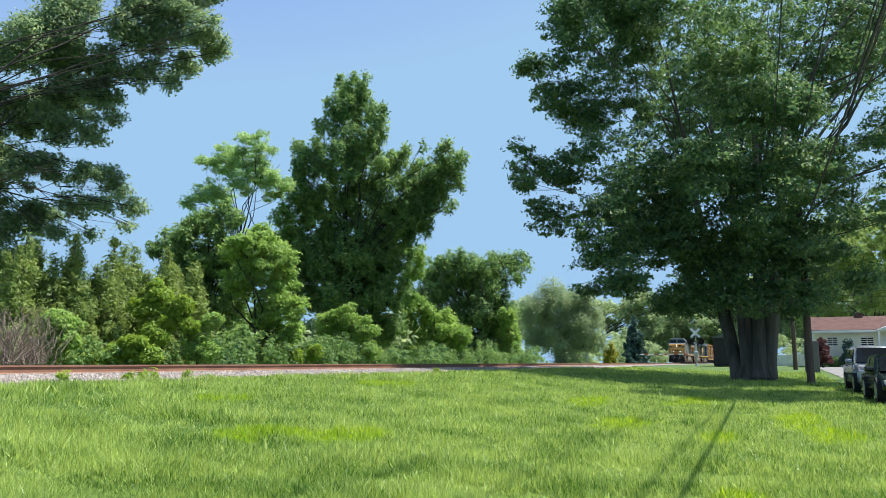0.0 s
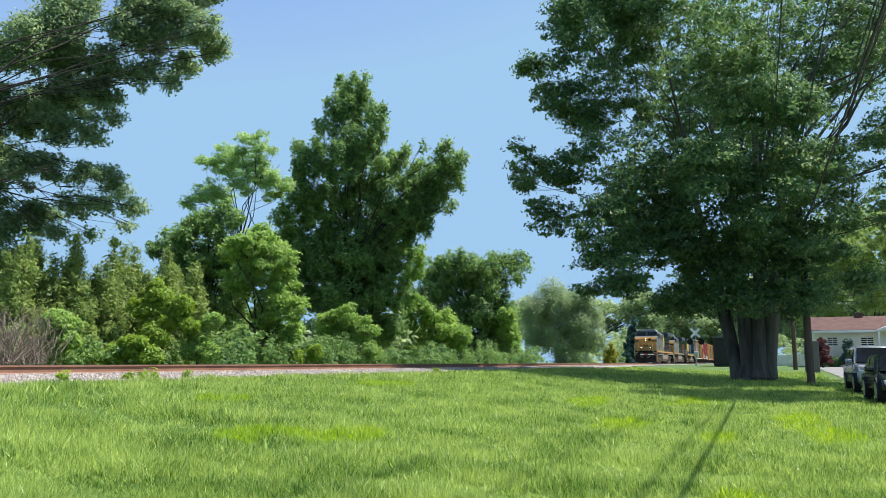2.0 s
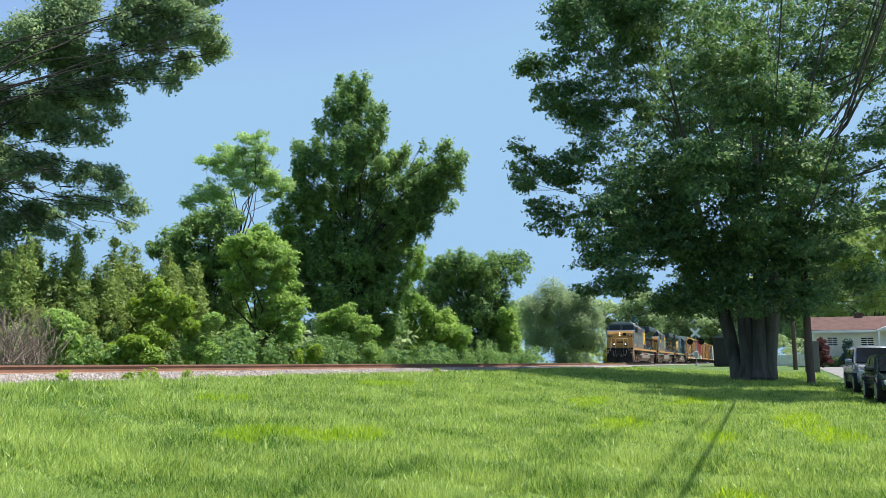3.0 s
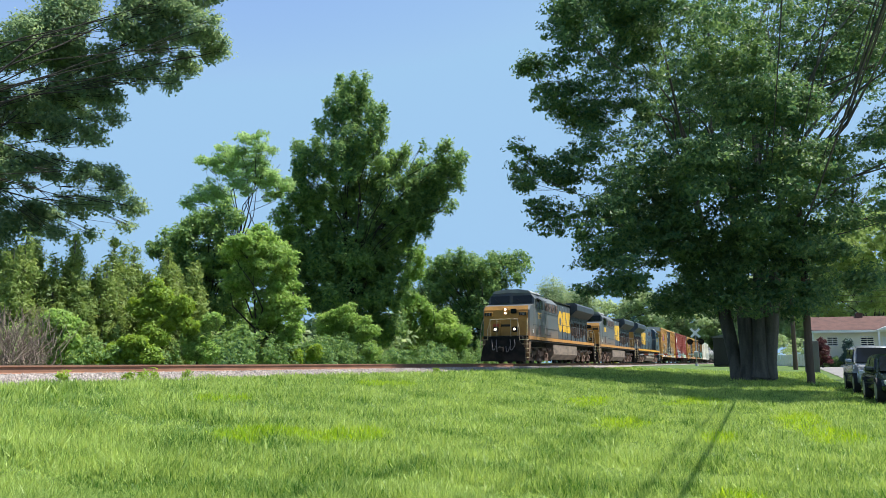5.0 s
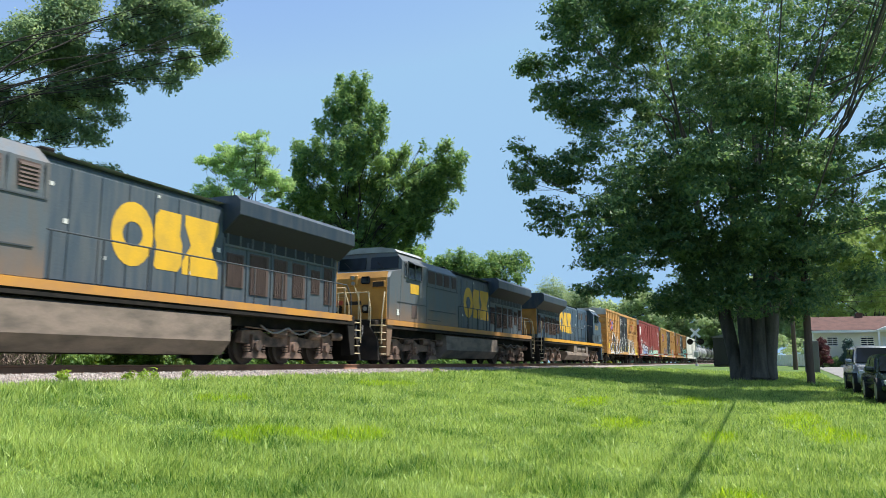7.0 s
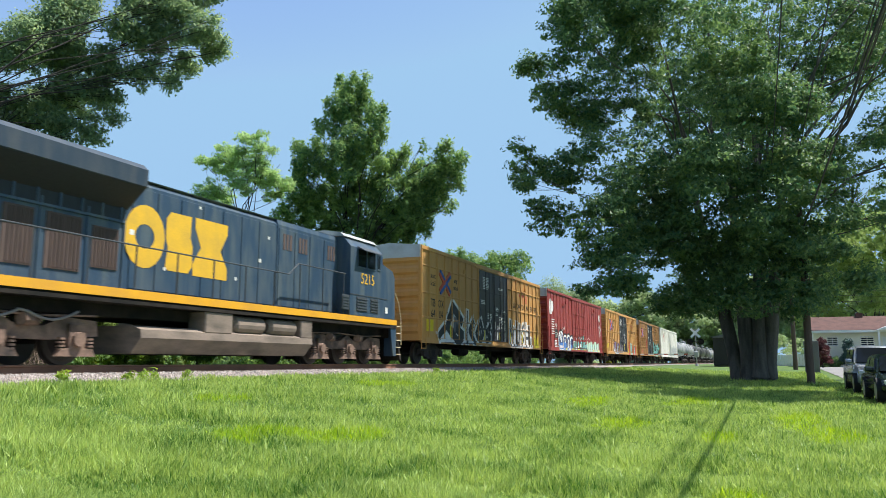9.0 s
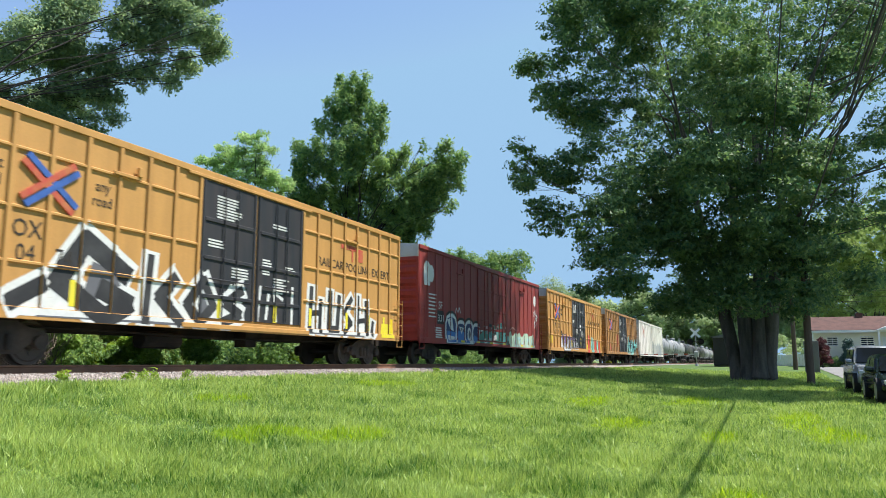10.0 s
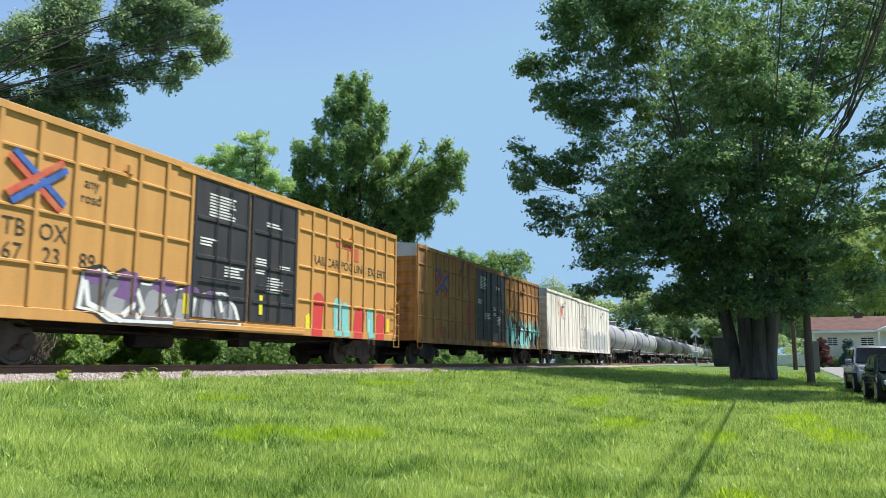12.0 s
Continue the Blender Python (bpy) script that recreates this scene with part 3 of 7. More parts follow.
def maple():
    rng = np.random.default_rng(21)
    bx, by = 43.5, 0.3
    bz = ground_z(bx, by)
    tree = empty("maple_tree", pose(0, 0, 0), "large many-stemmed maple with dense dark green crown on the lawn", "tree")
    bm = fresh()
    stems = (((0.4, 0.80), (1.6, 1.9), MAPLE_LEFT, 0.36), ((0.1, 0.3), (0.3, 0.5), MAPLE_MID, 0.40), ((-0.25, -0.2), (0.2, -0.45), MAPLE_MID[4:], 0.36), ((0.1, -0.55), (-0.2, -1.3), MAPLE_RIGHT, 0.38), ((0.7, 0.1), (1.4, 0.5), MAPLE_RIGHT[7:], 0.34))
    for (ox, oy), (fx, fy), lobes, r in stems:
        f = Vector((bx + fx, by + fy, bz + 6.0))
        low = Vector((bx + ox, by + oy, bz))
        tube_rings(bm, [low + Vector((0, 0, -0.3)), low + Vector((0, 0, 0.15)), low.lerp(f, 0.15), low.lerp(f, 0.55) + Vector((0, 0, 0.2)), f, f + Vector((fx * 0.3, fy * 0.4, 4.0)), f + Vector((fx * 0.5, fy * 0.7, 8.5))], [r * 1.8, r * 1.35, r * 1.02, r * 0.95, r * 0.8, r * 0.55, r * 0.25], 11)
        limbs(bm, rng, f, [q for q in lobes if q[2] < 13], r * 0.36, wander=0.8)
        limbs(bm, rng, f + Vector((fx * 0.3, fy * 0.4, 4.0)), [q for q in lobes if q[2] >= 13], r * 0.33, wander=0.8)
    # thin limbs that carry the added shadow-casting lobes outside the view
    for q in MAPLE_SHADERS:
        tube_rings(bm, [(bx - 0.2, by - 1.3, bz + 9.0), (bx - 1.5, by - 5.0, bz + 11.0 + 0.1 * q[2]), (q[0] + 2.5, q[1] + 0.6, q[2] - 1.2), q[:3]], [0.055, 0.045, 0.03, 0.015], 6)
    part("trunk", bm, BARK, tree, "grey-brown furrowed trunk of several stems", smooth=True)
    near = [(37.0, 1.5, 17.5, 2.6), (38.5, 4.5, 20.5, 3.0), (52.0, -1.0, 15.0, 3.5), (53.0, 4.0, 19.0, 3.5), (52.0, -6.0, 20.0, 3.5)]
    low = [(38.5, 3.2, 7.2, 1.9), (38.0, 0.2, 7.6, 2.0), (38.5, -2.6, 7.6, 1.9), (39.5, 2.0, 5.2, 1.2), (39.0, -0.6, 5.6, 1.2), (39.5, -2.4, 5.2, 1.1), (38.0, 1.5, 10.0, 2.3), (38.0, -2.0, 10.5, 2.4), (39.0, 5.5, 9.5, 2.2), (37.5, 0.0, 13.5, 2.6), (40.0, 4.2, 4.6, 1.0), (39.5, -4.8, 5.0, 1.0), (39.0, 2.6, 4.1, 1.1), (39.0, 0.3, 4.2, 1.2), (39.2, -1.9, 4.1, 1.1), (39.0, 1.2, 6.4, 1.5), (39.0, -1.6, 6.6, 1.5)]
    for lobes, amount in ((MAPLE_LEFT, 1900), (MAPLE_MID + near, 2450), (MAPLE_RIGHT, 1500), (low, 2100), (MAPLE_SHADERS, 900)):
        fill = [(q[0] + rng.uniform(-3.5, 3.5), q[1] + rng.uniform(-1, 1), q[2] + rng.uniform(-1, 1), q[3] * 0.7) for q in lobes[::3]]
        crown = new("crown", quads("crown", leaves_in(rng, broken(rng, lobes + fill, 5, 0.45, 0.9), amount, 36, 0.55, 0.145, 0.25, 0.42, 1.4), LEAF_MAPLE))
        crown.parent = tree


maple()
plant("oak_tree", "tall oak with spreading dark green branches beyond the rails", "tree", (13.0, 24.5), OAK_TOP + OAK_LOW + backed(OAK_TOP[12:14]), LEAF_OAK, 31, 4800, 22, 0.36, 0.088, 0.22, 0.38, shell=0.1, flat=0.6, long=1.7, ragged=(9, 0.36, 1.0), bark=SHADED_BARK)
plant("locust_tree", "slender locust with light feathery green foliage", "tree", (35.5, 27.6), LOCUST, LEAF_LOCUST, 32, 900, 26, 0.36, 0.08, 0.15, 0.55, shell=0.1, flat=0.35, long=2.4, ragged=(9, 0.42, 1.0))
plant("vine_covered_tree", "tall tree wrapped in dense dark green vines", "tree", (41.5, 23.5), VINE_CENTRE + VINE_SKIRT + backed(VINE_SKIRT), LEAF_VINE, 33, 8200, 24, 0.33, 0.145, 0.4, 0.3, "overgrown trees", shell=0.4, flat=1.25, ragged=(12, 0.3, 1.03))
plant("vine_covered_tree", "low dark green tree overgrown with vines", "tree", (28, 23.5), VINE_LEFT + backed(VINE_LEFT), LEAF_VINE, 34, 2400, 24, 0.28, 0.115, 0.3, 0.3, "overgrown trees", shell=0.35, flat=0.9, ragged=(9, 0.4, 0.95))
plant("young_tree", "young sunlit tree with bright yellow-green leaf sprays", "tree", (27.4, 20.2), LEFT_FRONT, LEAF_BRIGHT, 40, 1500, 24, 0.27, 0.10, 0.14, 0.3, "overgrown trees", shell=0.3, flat=0.6, long=1.9, ragged=(9, 0.4, 0.95))
plant("vine_covered_tree", "vine-covered tree with drooping green side shoots", "tree", (63.5, 22.5), VINE_RIGHT + backed(VINE_RIGHT), LEAF_VINE, 35, 2700, 24, 0.44, 0.17, 0.35, 0.3, "overgrown trees", shell=0.35, flat=1.2, ragged=(9, 0.38, 0.95))
plant("vine_thicket", "sunlit bank of vines and saplings beside the track", "thicket", (51.5, 22.0), RIGHT_FRONT, LEAF_BRIGHT, 41, 1300, 24, 0.36, 0.14, 0.08, 0.2, "overgrown trees", shell=0.3, flat=0.9, ragged=(9, 0.4, 0.95))
plant("vine_thicket", "upright leafy green bush at the end of the tree row", "thicket", (63.5, 20.2), EDGE_BUSH, LEAF_BRIGHT, 42, 420, 24, 0.36, 0.15, 0.08, 0.2, "overgrown trees", shell=0.3, flat=1.2)
plant("vine_thicket", "pale green bush at the end of the cedar row", "thicket", (18.1, 23.6), BUSH_FAR, LEAF_HEDGE, 43, 900, 26, 0.3, 0.09, 0.08, 0.2, "overgrown trees", shell=0.3, flat=0.9)
for k, (lobes, leaf, words) in enumerate(((SHRUB_A, LEAF_SHRUB, "broad yellow-green shrub with arching shoots beside the track"), (SHRUB_B, LEAF_SHRUB, "low rounded yellow-green shrub at the ballast edge"), (SHRUB_C, LEAF_BRIGHT, "green sumac shrub with feathery leaves"), (SHRUB_D, LEAF_BRIGHT, "small leafy green shrub beside dry brush"), (SHRUB_E, LEAF_BRIGHT, "mound of vines at the foot of a tall tree"), (SHRUB_F, LEAF_SHRUB, "scattered low shrub at the track edge"))):
    plant("shrub", words, "shrub", lobes[0][:2], lobes, leaf, 50 + k, 190 * len(lobes), 24, 0.18, 0.075, 0.03, 0.2, "trackside shrubs", shell=0.4, flat=0.7, long=1.8)


def undergrowth():
    """The tangle along the far side of the track."""
    rng = np.random.default_rng(77)
    lobes = []
    for k in range(120):
        x = 4 + 66 * (k / 120) + rng.uniform(-0.4, 0.4)
        r = rng.uniform(0.5, 1.1)
        lobes.append((x, 18.6 + rng.uniform(0, 1.6), 0.75 + r * rng.uniform(0.3, 1.0), r))
    me = quads("undergrowth", leaves_in(rng, lobes, 2100, 44, 0.28, 0.085, 0.3, 0.8, 1.7), LEAF_VINE)
    tagged(new("undergrowth", me), "tangled green undergrowth along the far side of the rails", "undergrowth", kind="stuff")
    bm = fresh()
    for k in range(260):
        x, y = rng.uniform(13.6, 15.2), rng.uniform(17.9, 19.2)
        h = rng.uniform(0.6, 2.0)
        pts = [Vector((x, y, 0.7))]
        for j in range(4):
            pts.append(pts[-1] + Vector((rng.normal() * 0.22, rng.normal() * 0.2, h * 0.25)))
        tube_rings(bm, pts, [0.014, 0.012, 0.01, 0.008, 0.004], 4)
    ob = part("dead_brush", bm, DEADTWIG)
    tagged(ob, "dry grey-brown leafless brush beside the track", "brush", kind="stuff")


def conifer(name, label, x, y, h, r, mat, seed, clumps=150, size=0.09, group=""):
    rng = np.random.default_rng(seed)
    bz = ground_z(x, y)
    thing = empty(name, pose(0, 0, 0), label, "conifer", group)
    bm = fresh()
    tube_rings(bm, [(x, y, bz - 0.2), (x, y, bz + h * 0.5), (x, y, bz + h)], [0.09, 0.06, 0.01], 6)
    part("trunk", bm, BARK, thing)
    lobes = []
    for k in range(26):
        u = k / 25
        a = rng.random() * 6.28
        rr = r * (1 - u) ** 0.75
        lobes.append((x + math.cos(a) * rr * 0.5, y + math.sin(a) * rr * 0.5, bz + 0.15 + u * h * 0.97, 0.1 + rr * 0.5))
    crown = new("crown", quads("crown", leaves_in(rng, lobes, clumps, 30, 0.2, size, 0.4, 1.5, 2.6), mat))
    crown.parent = thing


DEADTWIG = material("dry_twigs", (0.26, 0.20, 0.16), 0.95, vary=0.3)
LEAF_SPRUCE = leaf_material("spruce_needles", (0.05, 0.10, 0.085), (0.085, 0.145, 0.12), 0.2)
LEAF_GOLD = leaf_material("golden_needles", (0.22, 0.24, 0.03), (0.34, 0.34, 0.05), 0.25)
LEAF_RED = leaf_material("dark_red_leaves", (0.09, 0.035, 0.038), (0.16, 0.07, 0.06), 0.3)
undergrowth()
for k in range(21):
    cx = 15.4 + k * 0.42
    conifer("cedar", "dense yellowish green cedar in an overgrown row", cx + 0.25 * math.sin(k * 2.1), 20.9 + 0.6 * math.cos(k * 1.7), 3.85 + 0.5 * math.sin(k * 3.3) + 0.02 * k, 0.95, LEAF_HEDGE, 200 + k, 300, 0.065, "cedar row")
conifer("spruce", "dark blue-green spruce beyond the crossing", 140, 20.8, 8.6, 2.9, LEAF_SPRUCE, 230, 420, 0.26)
conifer("golden_conifer", "small golden-yellow conifer beyond the track", 109, 19.6, 3.2, 1.4, LEAF_GOLD, 231, 160, 0.14)
plant("willow_tree", "rounded grey-green willow beyond the crossing", "tree", (102, 25), WILLOW, LEAF_WILLOW, 36, 1500, 46, 0.7, 0.17, 0.3, 0.2, shell=0.4, flat=1.3)
far = plant("far_wood", "distant green trees with haze painted into their pale leaves", "woods", (270, 60), FARWOOD, LEAF_FAR_HAZE, 37, 2600, 36, 2.0, 0.8, 0.4, 0.2, shell=0.3, flat=0.9)
far["kind"] = "stuff"
rows = [(20 + 2.0 * i, 25.0 + 0.8 * math.sin(i * 1.7), 1.9 + 0.4 * math.sin(i * 2.3), 1.9) for i in range(29)] + [(4 + 6.5 * i, 40 + 3 * math.sin(i * 1.9), 2.6 + 0.8 * math.sin(i * 2.7), 3.1) for i in range(17)] + [(118 + 9 * i, 27 + 4 * math.sin(i * 1.3), 3.5 + math.sin(i * 2.2), 3.8) for i in range(9)] + [(205, -70 + 9 * i, 4.0 + math.sin(i * 2.2), 5.0) for i in range(9)]
far = plant("far_thicket", "continuous green thicket behind the trackside trees", "thicket", (60, 40), rows, LEAF_FAR_HAZE, 39, 2600, 40, 0.85, 0.32, 0.2, 0.2, shell=0.2, stems=False)
far["kind"] = "stuff"
plant("roadside_tree", "sunlit yellow-green tree behind the street", "tree", (100, -12), ROADSIDE, LEAF_ROAD, 38, 1300, 40, 0.7, 0.22, 0.3, 0.2, shell=0.3, flat=0.8)


def weeds():
    rng = np.random.default_rng(91)
    for k, (x, y, r) in enumerate(((9.9, 11.4, 0.10), (11.6, 11.55, 0.07), (12.0, 11.6, 0.10), (12.45, 11.75, 0.17), (13.2, 11.5, 0.07), (26.5, 11.3, 0.10))):
        thing = empty("weed", pose(0, 0, 0), "small green weed growing in the ballast", "weed", "ballast weeds")
        leaf = new("leaves", quads("leaves", leaves_in(rng, [(x, y, 0.78 + r * 0.6, r * 0.8)], 8, 9, 0.10, 0.045, 0.2, 1.3, 3.2), LEAF_SHRUB))
        leaf.parent = thing


weeds()

# ---- train ----
FRAMEDARK = material("grimy_underframe", (0.016, 0.015, 0.014), 0.85, 0.0, vary=0.4, scale=10, fine=25, bump=0.3, tint=(0.04, 0.032, 0.026), spec=0.15)
TRUCKDIRT = material("dusty_truck_steel", (0.235, 0.15, 0.11), 0.85, 0.1, vary=0.6, scale=10, fine=18, bump=0.3, tint=(0.035, 0.03, 0.027))
TRUCKDARK = material("dark_truck_steel", (0.075, 0.058, 0.048), 0.85, 0.1, vary=0.4, scale=10, fine=18, bump=0.3, tint=(0.03, 0.027, 0.025))
TANKDIRT = material("dusty_fuel_tank", (0.24, 0.185, 0.145), 0.75, vary=0.35, scale=6, fine=30, tint=(0.09, 0.075, 0.06), stretch=(1, 1, 3))
WHEEL = material("worn_wheel_steel", (0.10, 0.085, 0.075), 0.6, 0.5, vary=0.3)
SCREEN = material("dark_intake_screen", (0.018, 0.024, 0.032), 0.6, vary=0.3, scale=12, stretch=(10, 10, 1))
GLASS = material("dark_window_glass", (0.010, 0.014, 0.017), 0.08, 0.0, vary=0.05, spec=0.3)
HANDRAIL = material("pale_handrail_paint", (0.62, 0.50, 0.32), 0.6, vary=0.2)
DARKRAIL = material("dark_handrail_paint", (0.055, 0.065, 0.075), 0.6, vary=0.2)
GRILLE = material("rusty_brown_grille", (0.11, 0.075, 0.065), 0.8, vary=0.3, stretch=(14, 14, 0.5), scale=10)
NOSE = material("weathered_yellow_nose", (0.47, 0.24, 0.055), 0.55, vary=0.35, scale=7, fine=20, tint=(0.27, 0.13, 0.035))
STRIPE = material("orange_sill_stripe", (0.66, 0.29, 0.03), 0.55, vary=0.25, scale=6, tint=(0.38, 0.18, 0.06))
STRIPE_FRESH = material("bright_sill_stripe", (0.74, 0.36, 0.02), 0.5, vary=0.2, scale=6, tint=(0.50, 0.25, 0.05))
LOGO = material("yellow_lettering_paint", (0.72, 0.42, 0.03), 0.6, vary=0.2, scale=10, fine=25, tint=(0.42, 0.27, 0.06))
GREY_LOCO = material("faded_grey_blue_paint", (0.096, 0.118, 0.134), 0.5, vary=0.35, scale=6, fine=25, tint=(0.125, 0.112, 0.10), stretch=(4, 4, 0.7))
BLUE_LOCO = material("dark_blue_paint", (0.032, 0.063, 0.105), 0.42, vary=0.35, scale=6, fine=25, tint=(0.10, 0.125, 0.135), stretch=(3, 3, 0.6))
HOOD_GREY = material("faded_slate_blue_paint", (0.060, 0.084, 0.108), 0.5, vary=0.4, scale=6, fine=25, tint=(0.115, 0.125, 0.13), stretch=(5, 5, 0.5))
WINGBLUE = material("dark_navy_paint", (0.024, 0.042, 0.064), 0.5, vary=0.35, scale=6, fine=25, tint=(0.06, 0.07, 0.08), stretch=(3, 3, 0.8))


def dusted(m, z0, z1, dust):
    """Brown road dust thrown up over the lower part of a paint, in an uneven band."""
    n, l = m.node_tree.nodes, m.node_tree.links
    b = n["Principled BSDF"]
    colour = b.inputs["Base Color"].links[0].from_socket
    co, sep, cloud = n.new("ShaderNodeTexCoord"), n.new("ShaderNodeSeparateXYZ"), n.new("ShaderNodeTexNoise")
    cloud.inputs["Scale"].default_value, cloud.inputs["Detail"].default_value = 1.2, 5
    l.new(co.outputs["Object"], sep.inputs[0])
    l.new(co.outputs["Object"], cloud.inputs["Vector"])
    high = n.new("ShaderNodeMath")
    high.operation = "MULTIPLY_ADD"
    high.inputs[1].default_value = -1.1
    l.new(cloud.outputs["Fac"], high.inputs[0])
    l.new(sep.outputs[2], high.inputs[2])
    band = n.new("ShaderNodeMapRange")
    band.inputs["From Min"].default_value, band.inputs["From Max"].default_value = z1 - 0.55, z0 - 0.55
    band.inputs["To Max"].default_value = 0.75
    l.new(high.outputs[0], band.inputs["Value"])
    mix = n.new("ShaderNodeMix")
    mix.data_type = "RGBA"
    l.new(band.outputs[0], mix.inputs["Factor"])
    l.new(colour, mix.inputs["A"])
    mix.inputs["B"].default_value = (*dust, 1)
    l.new(mix.outputs["Result"], b.inputs["Base Color"])
    return m


dusted(GREY_LOCO, 1.5, 2.5, (0.27, 0.155, 0.085))
dusted(STRIPE, 1.3, 2.1, (0.36, 0.20, 0.10))
ROOFPAINT = material("pale_roof_dust", (0.34, 0.36, 0.36), 0.6, vary=0.3, scale=6)
WHITEPAINT = material("white_stencil_paint", (0.72, 0.72, 0.68), 0.7, vary=0.2, scale=20)
BLACKPAINT = material("black_stencil_paint", (0.035, 0.028, 0.022), 0.7, vary=0.2, scale=20)
REDSIGN = material("faded_red_paint", (0.50, 0.07, 0.05), 0.7, vary=0.35, scale=15, tint=(0.48, 0.20, 0.07))
BLUESIGN = material("blue_sign_paint", (0.05, 0.13, 0.42), 0.7, vary=0.3, scale=15)
YELLOWTAG = material("bright_yellow_tag", (0.80, 0.58, 0.02), 0.7, vary=0.15)
HOSE = material("grey_rubber_hose", (0.22, 0.20, 0.19), 0.7, vary=0.2)
GALV = material("galvanised_roof", (0.50, 0.52, 0.52), 0.45, 0.4, vary=0.35, scale=5, tint=(0.34, 0.32, 0.30))
LAMP = bpy.data.materials.new("lit_headlight")
LAMP.use_nodes = True
LAMP.node_tree.nodes["Principled BSDF"].inputs["Emission Color"].default_value = (1, 0.86, 0.66, 1)
LAMP.node_tree.nodes["Principled BSDF"].inputs["Emission Strength"].default_value = 1.3


def sprayed(m, tags):
    """Lays spray paint over a paint material. Each tag: x0, x1, z0, z1 in the car's metres, outline colour, two fill colours, letter width."""
    t = m.node_tree
    n, l = t.nodes, t.links
    bsdf = n["Principled BSDF"]
    colour = bsdf.inputs["Base Color"].links[0].from_socket
    co = n.new("ShaderNodeTexCoord")
    sep = n.new("ShaderNodeSeparateXYZ")
    l.new(co.outputs["Object"], sep.inputs[0])

    def op(kind, a, b=0.0):
        q = n.new("ShaderNodeMath")
        q.operation = kind
        for s, v in zip(q.inputs, (a, b)):
            if isinstance(v, (int, float)):
                s.default_value = v
            else:
                l.new(v, s)
        return q.outputs[0]

    for x0, x1, z0, z1, ink, fill_a, fill_b, wide in tags:
        flat = n.new("ShaderNodeCombineXYZ")
        slant = op("ADD", sep.outputs[0], op("MULTIPLY", sep.outputs[2], 0.18))
        l.new(op("MULTIPLY", slant, 1.0 / wide), flat.inputs[0])
        l.new(op("MULTIPLY", sep.outputs[2], 0.55 / wide), flat.inputs[1])
        flat.inputs[2].default_value = x0 * 1.7
        wob = n.new("ShaderNodeTexNoise")
        wob.inputs["Scale"].default_value, wob.inputs["Detail"].default_value = 1.3, 2
        l.new(flat.outputs[0], wob.inputs["Vector"])
        shift = n.new("ShaderNodeVectorMath")
        shift.operation = "MULTIPLY_ADD"
        l.new(wob.outputs["Color"], shift.inputs[0])
        shift.inputs[1].default_value = (0.9, 0.9, 0)
        l.new(flat.outputs[0], shift.inputs[2])
        cell = n.new("ShaderNodeTexVoronoi")
        cell.feature = "DISTANCE_TO_EDGE"
        cell.inputs["Scale"].default_value = 1.25
        l.new(shift.outputs[0], cell.inputs["Vector"])
        wave = n.new("ShaderNodeTexWave")
        wave.inputs["Scale"].default_value, wave.inputs["Distortion"].default_value, wave.inputs["Detail"].default_value = 0.5, 3.0, 1.0
        l.new(shift.outputs[0], wave.inputs["Vector"])
        fill = n.new("ShaderNodeMix")
        fill.data_type = "RGBA"
        fill.inputs["A"].default_value, fill.inputs["B"].default_value = (*fill_a, 1), (*fill_b, 1)
        body = n.new("ShaderNodeTexVoronoi")
        body.inputs["Scale"].default_value = 1.25
        l.new(shift.outputs[0], body.inputs["Vector"])
        tone = n.new("ShaderNodeSeparateColor")
        l.new(body.outputs["Color"], tone.inputs[0])
        l.new(op("GREATER_THAN", tone.outputs[0], 0.48), fill.inputs["Factor"])
        lined = n.new("ShaderNodeMix")
        lined.data_type = "RGBA"
        lined.inputs["A"].default_value = (*ink, 1)
        l.new(op("GREATER_THAN", cell.outputs["Distance"], 0.085), lined.inputs["Factor"])
        l.new(fill.outputs["Result"], lined.inputs["B"])
        jag = op("MULTIPLY", op("ADD", op("SUBTRACT", wob.outputs["Fac"], 0.5), op("MULTIPLY", op("SUBTRACT", wave.outputs["Fac"], 0.5), 0.35)), 1.6 * (z1 - z0) * 0.5)
        mx = op("MINIMUM", op("SUBTRACT", sep.outputs[0], x0), op("SUBTRACT", x1, sep.outputs[0]))
        mz = op("MINIMUM", op("SUBTRACT", sep.outputs[2], z0), op("SUBTRACT", z1, sep.outputs[2]))
        inside = op("ADD", op("MINIMUM", mx, mz), jag)
        inside = op("MINIMUM", inside, op("ADD", op("MINIMUM", mx, mz), 0.55))
        edge = n.new("ShaderNodeMapRange")
        edge.inputs["From Min"].default_value, edge.inputs["From Max"].default_value = 0.0, 0.06
        l.new(inside, edge.inputs["Value"])
        mix = n.new("ShaderNodeMix")
        mix.data_type = "RGBA"
        l.new(op("MULTIPLY", edge.outputs[0], 0.93), mix.inputs["Factor"])
        l.new(colour, mix.inputs["A"])
        l.new(lined.outputs["Result"], mix.inputs["B"])
        colour = mix.outputs["Result"]
    l.new(colour, bsdf.inputs["Base Color"])
    return m


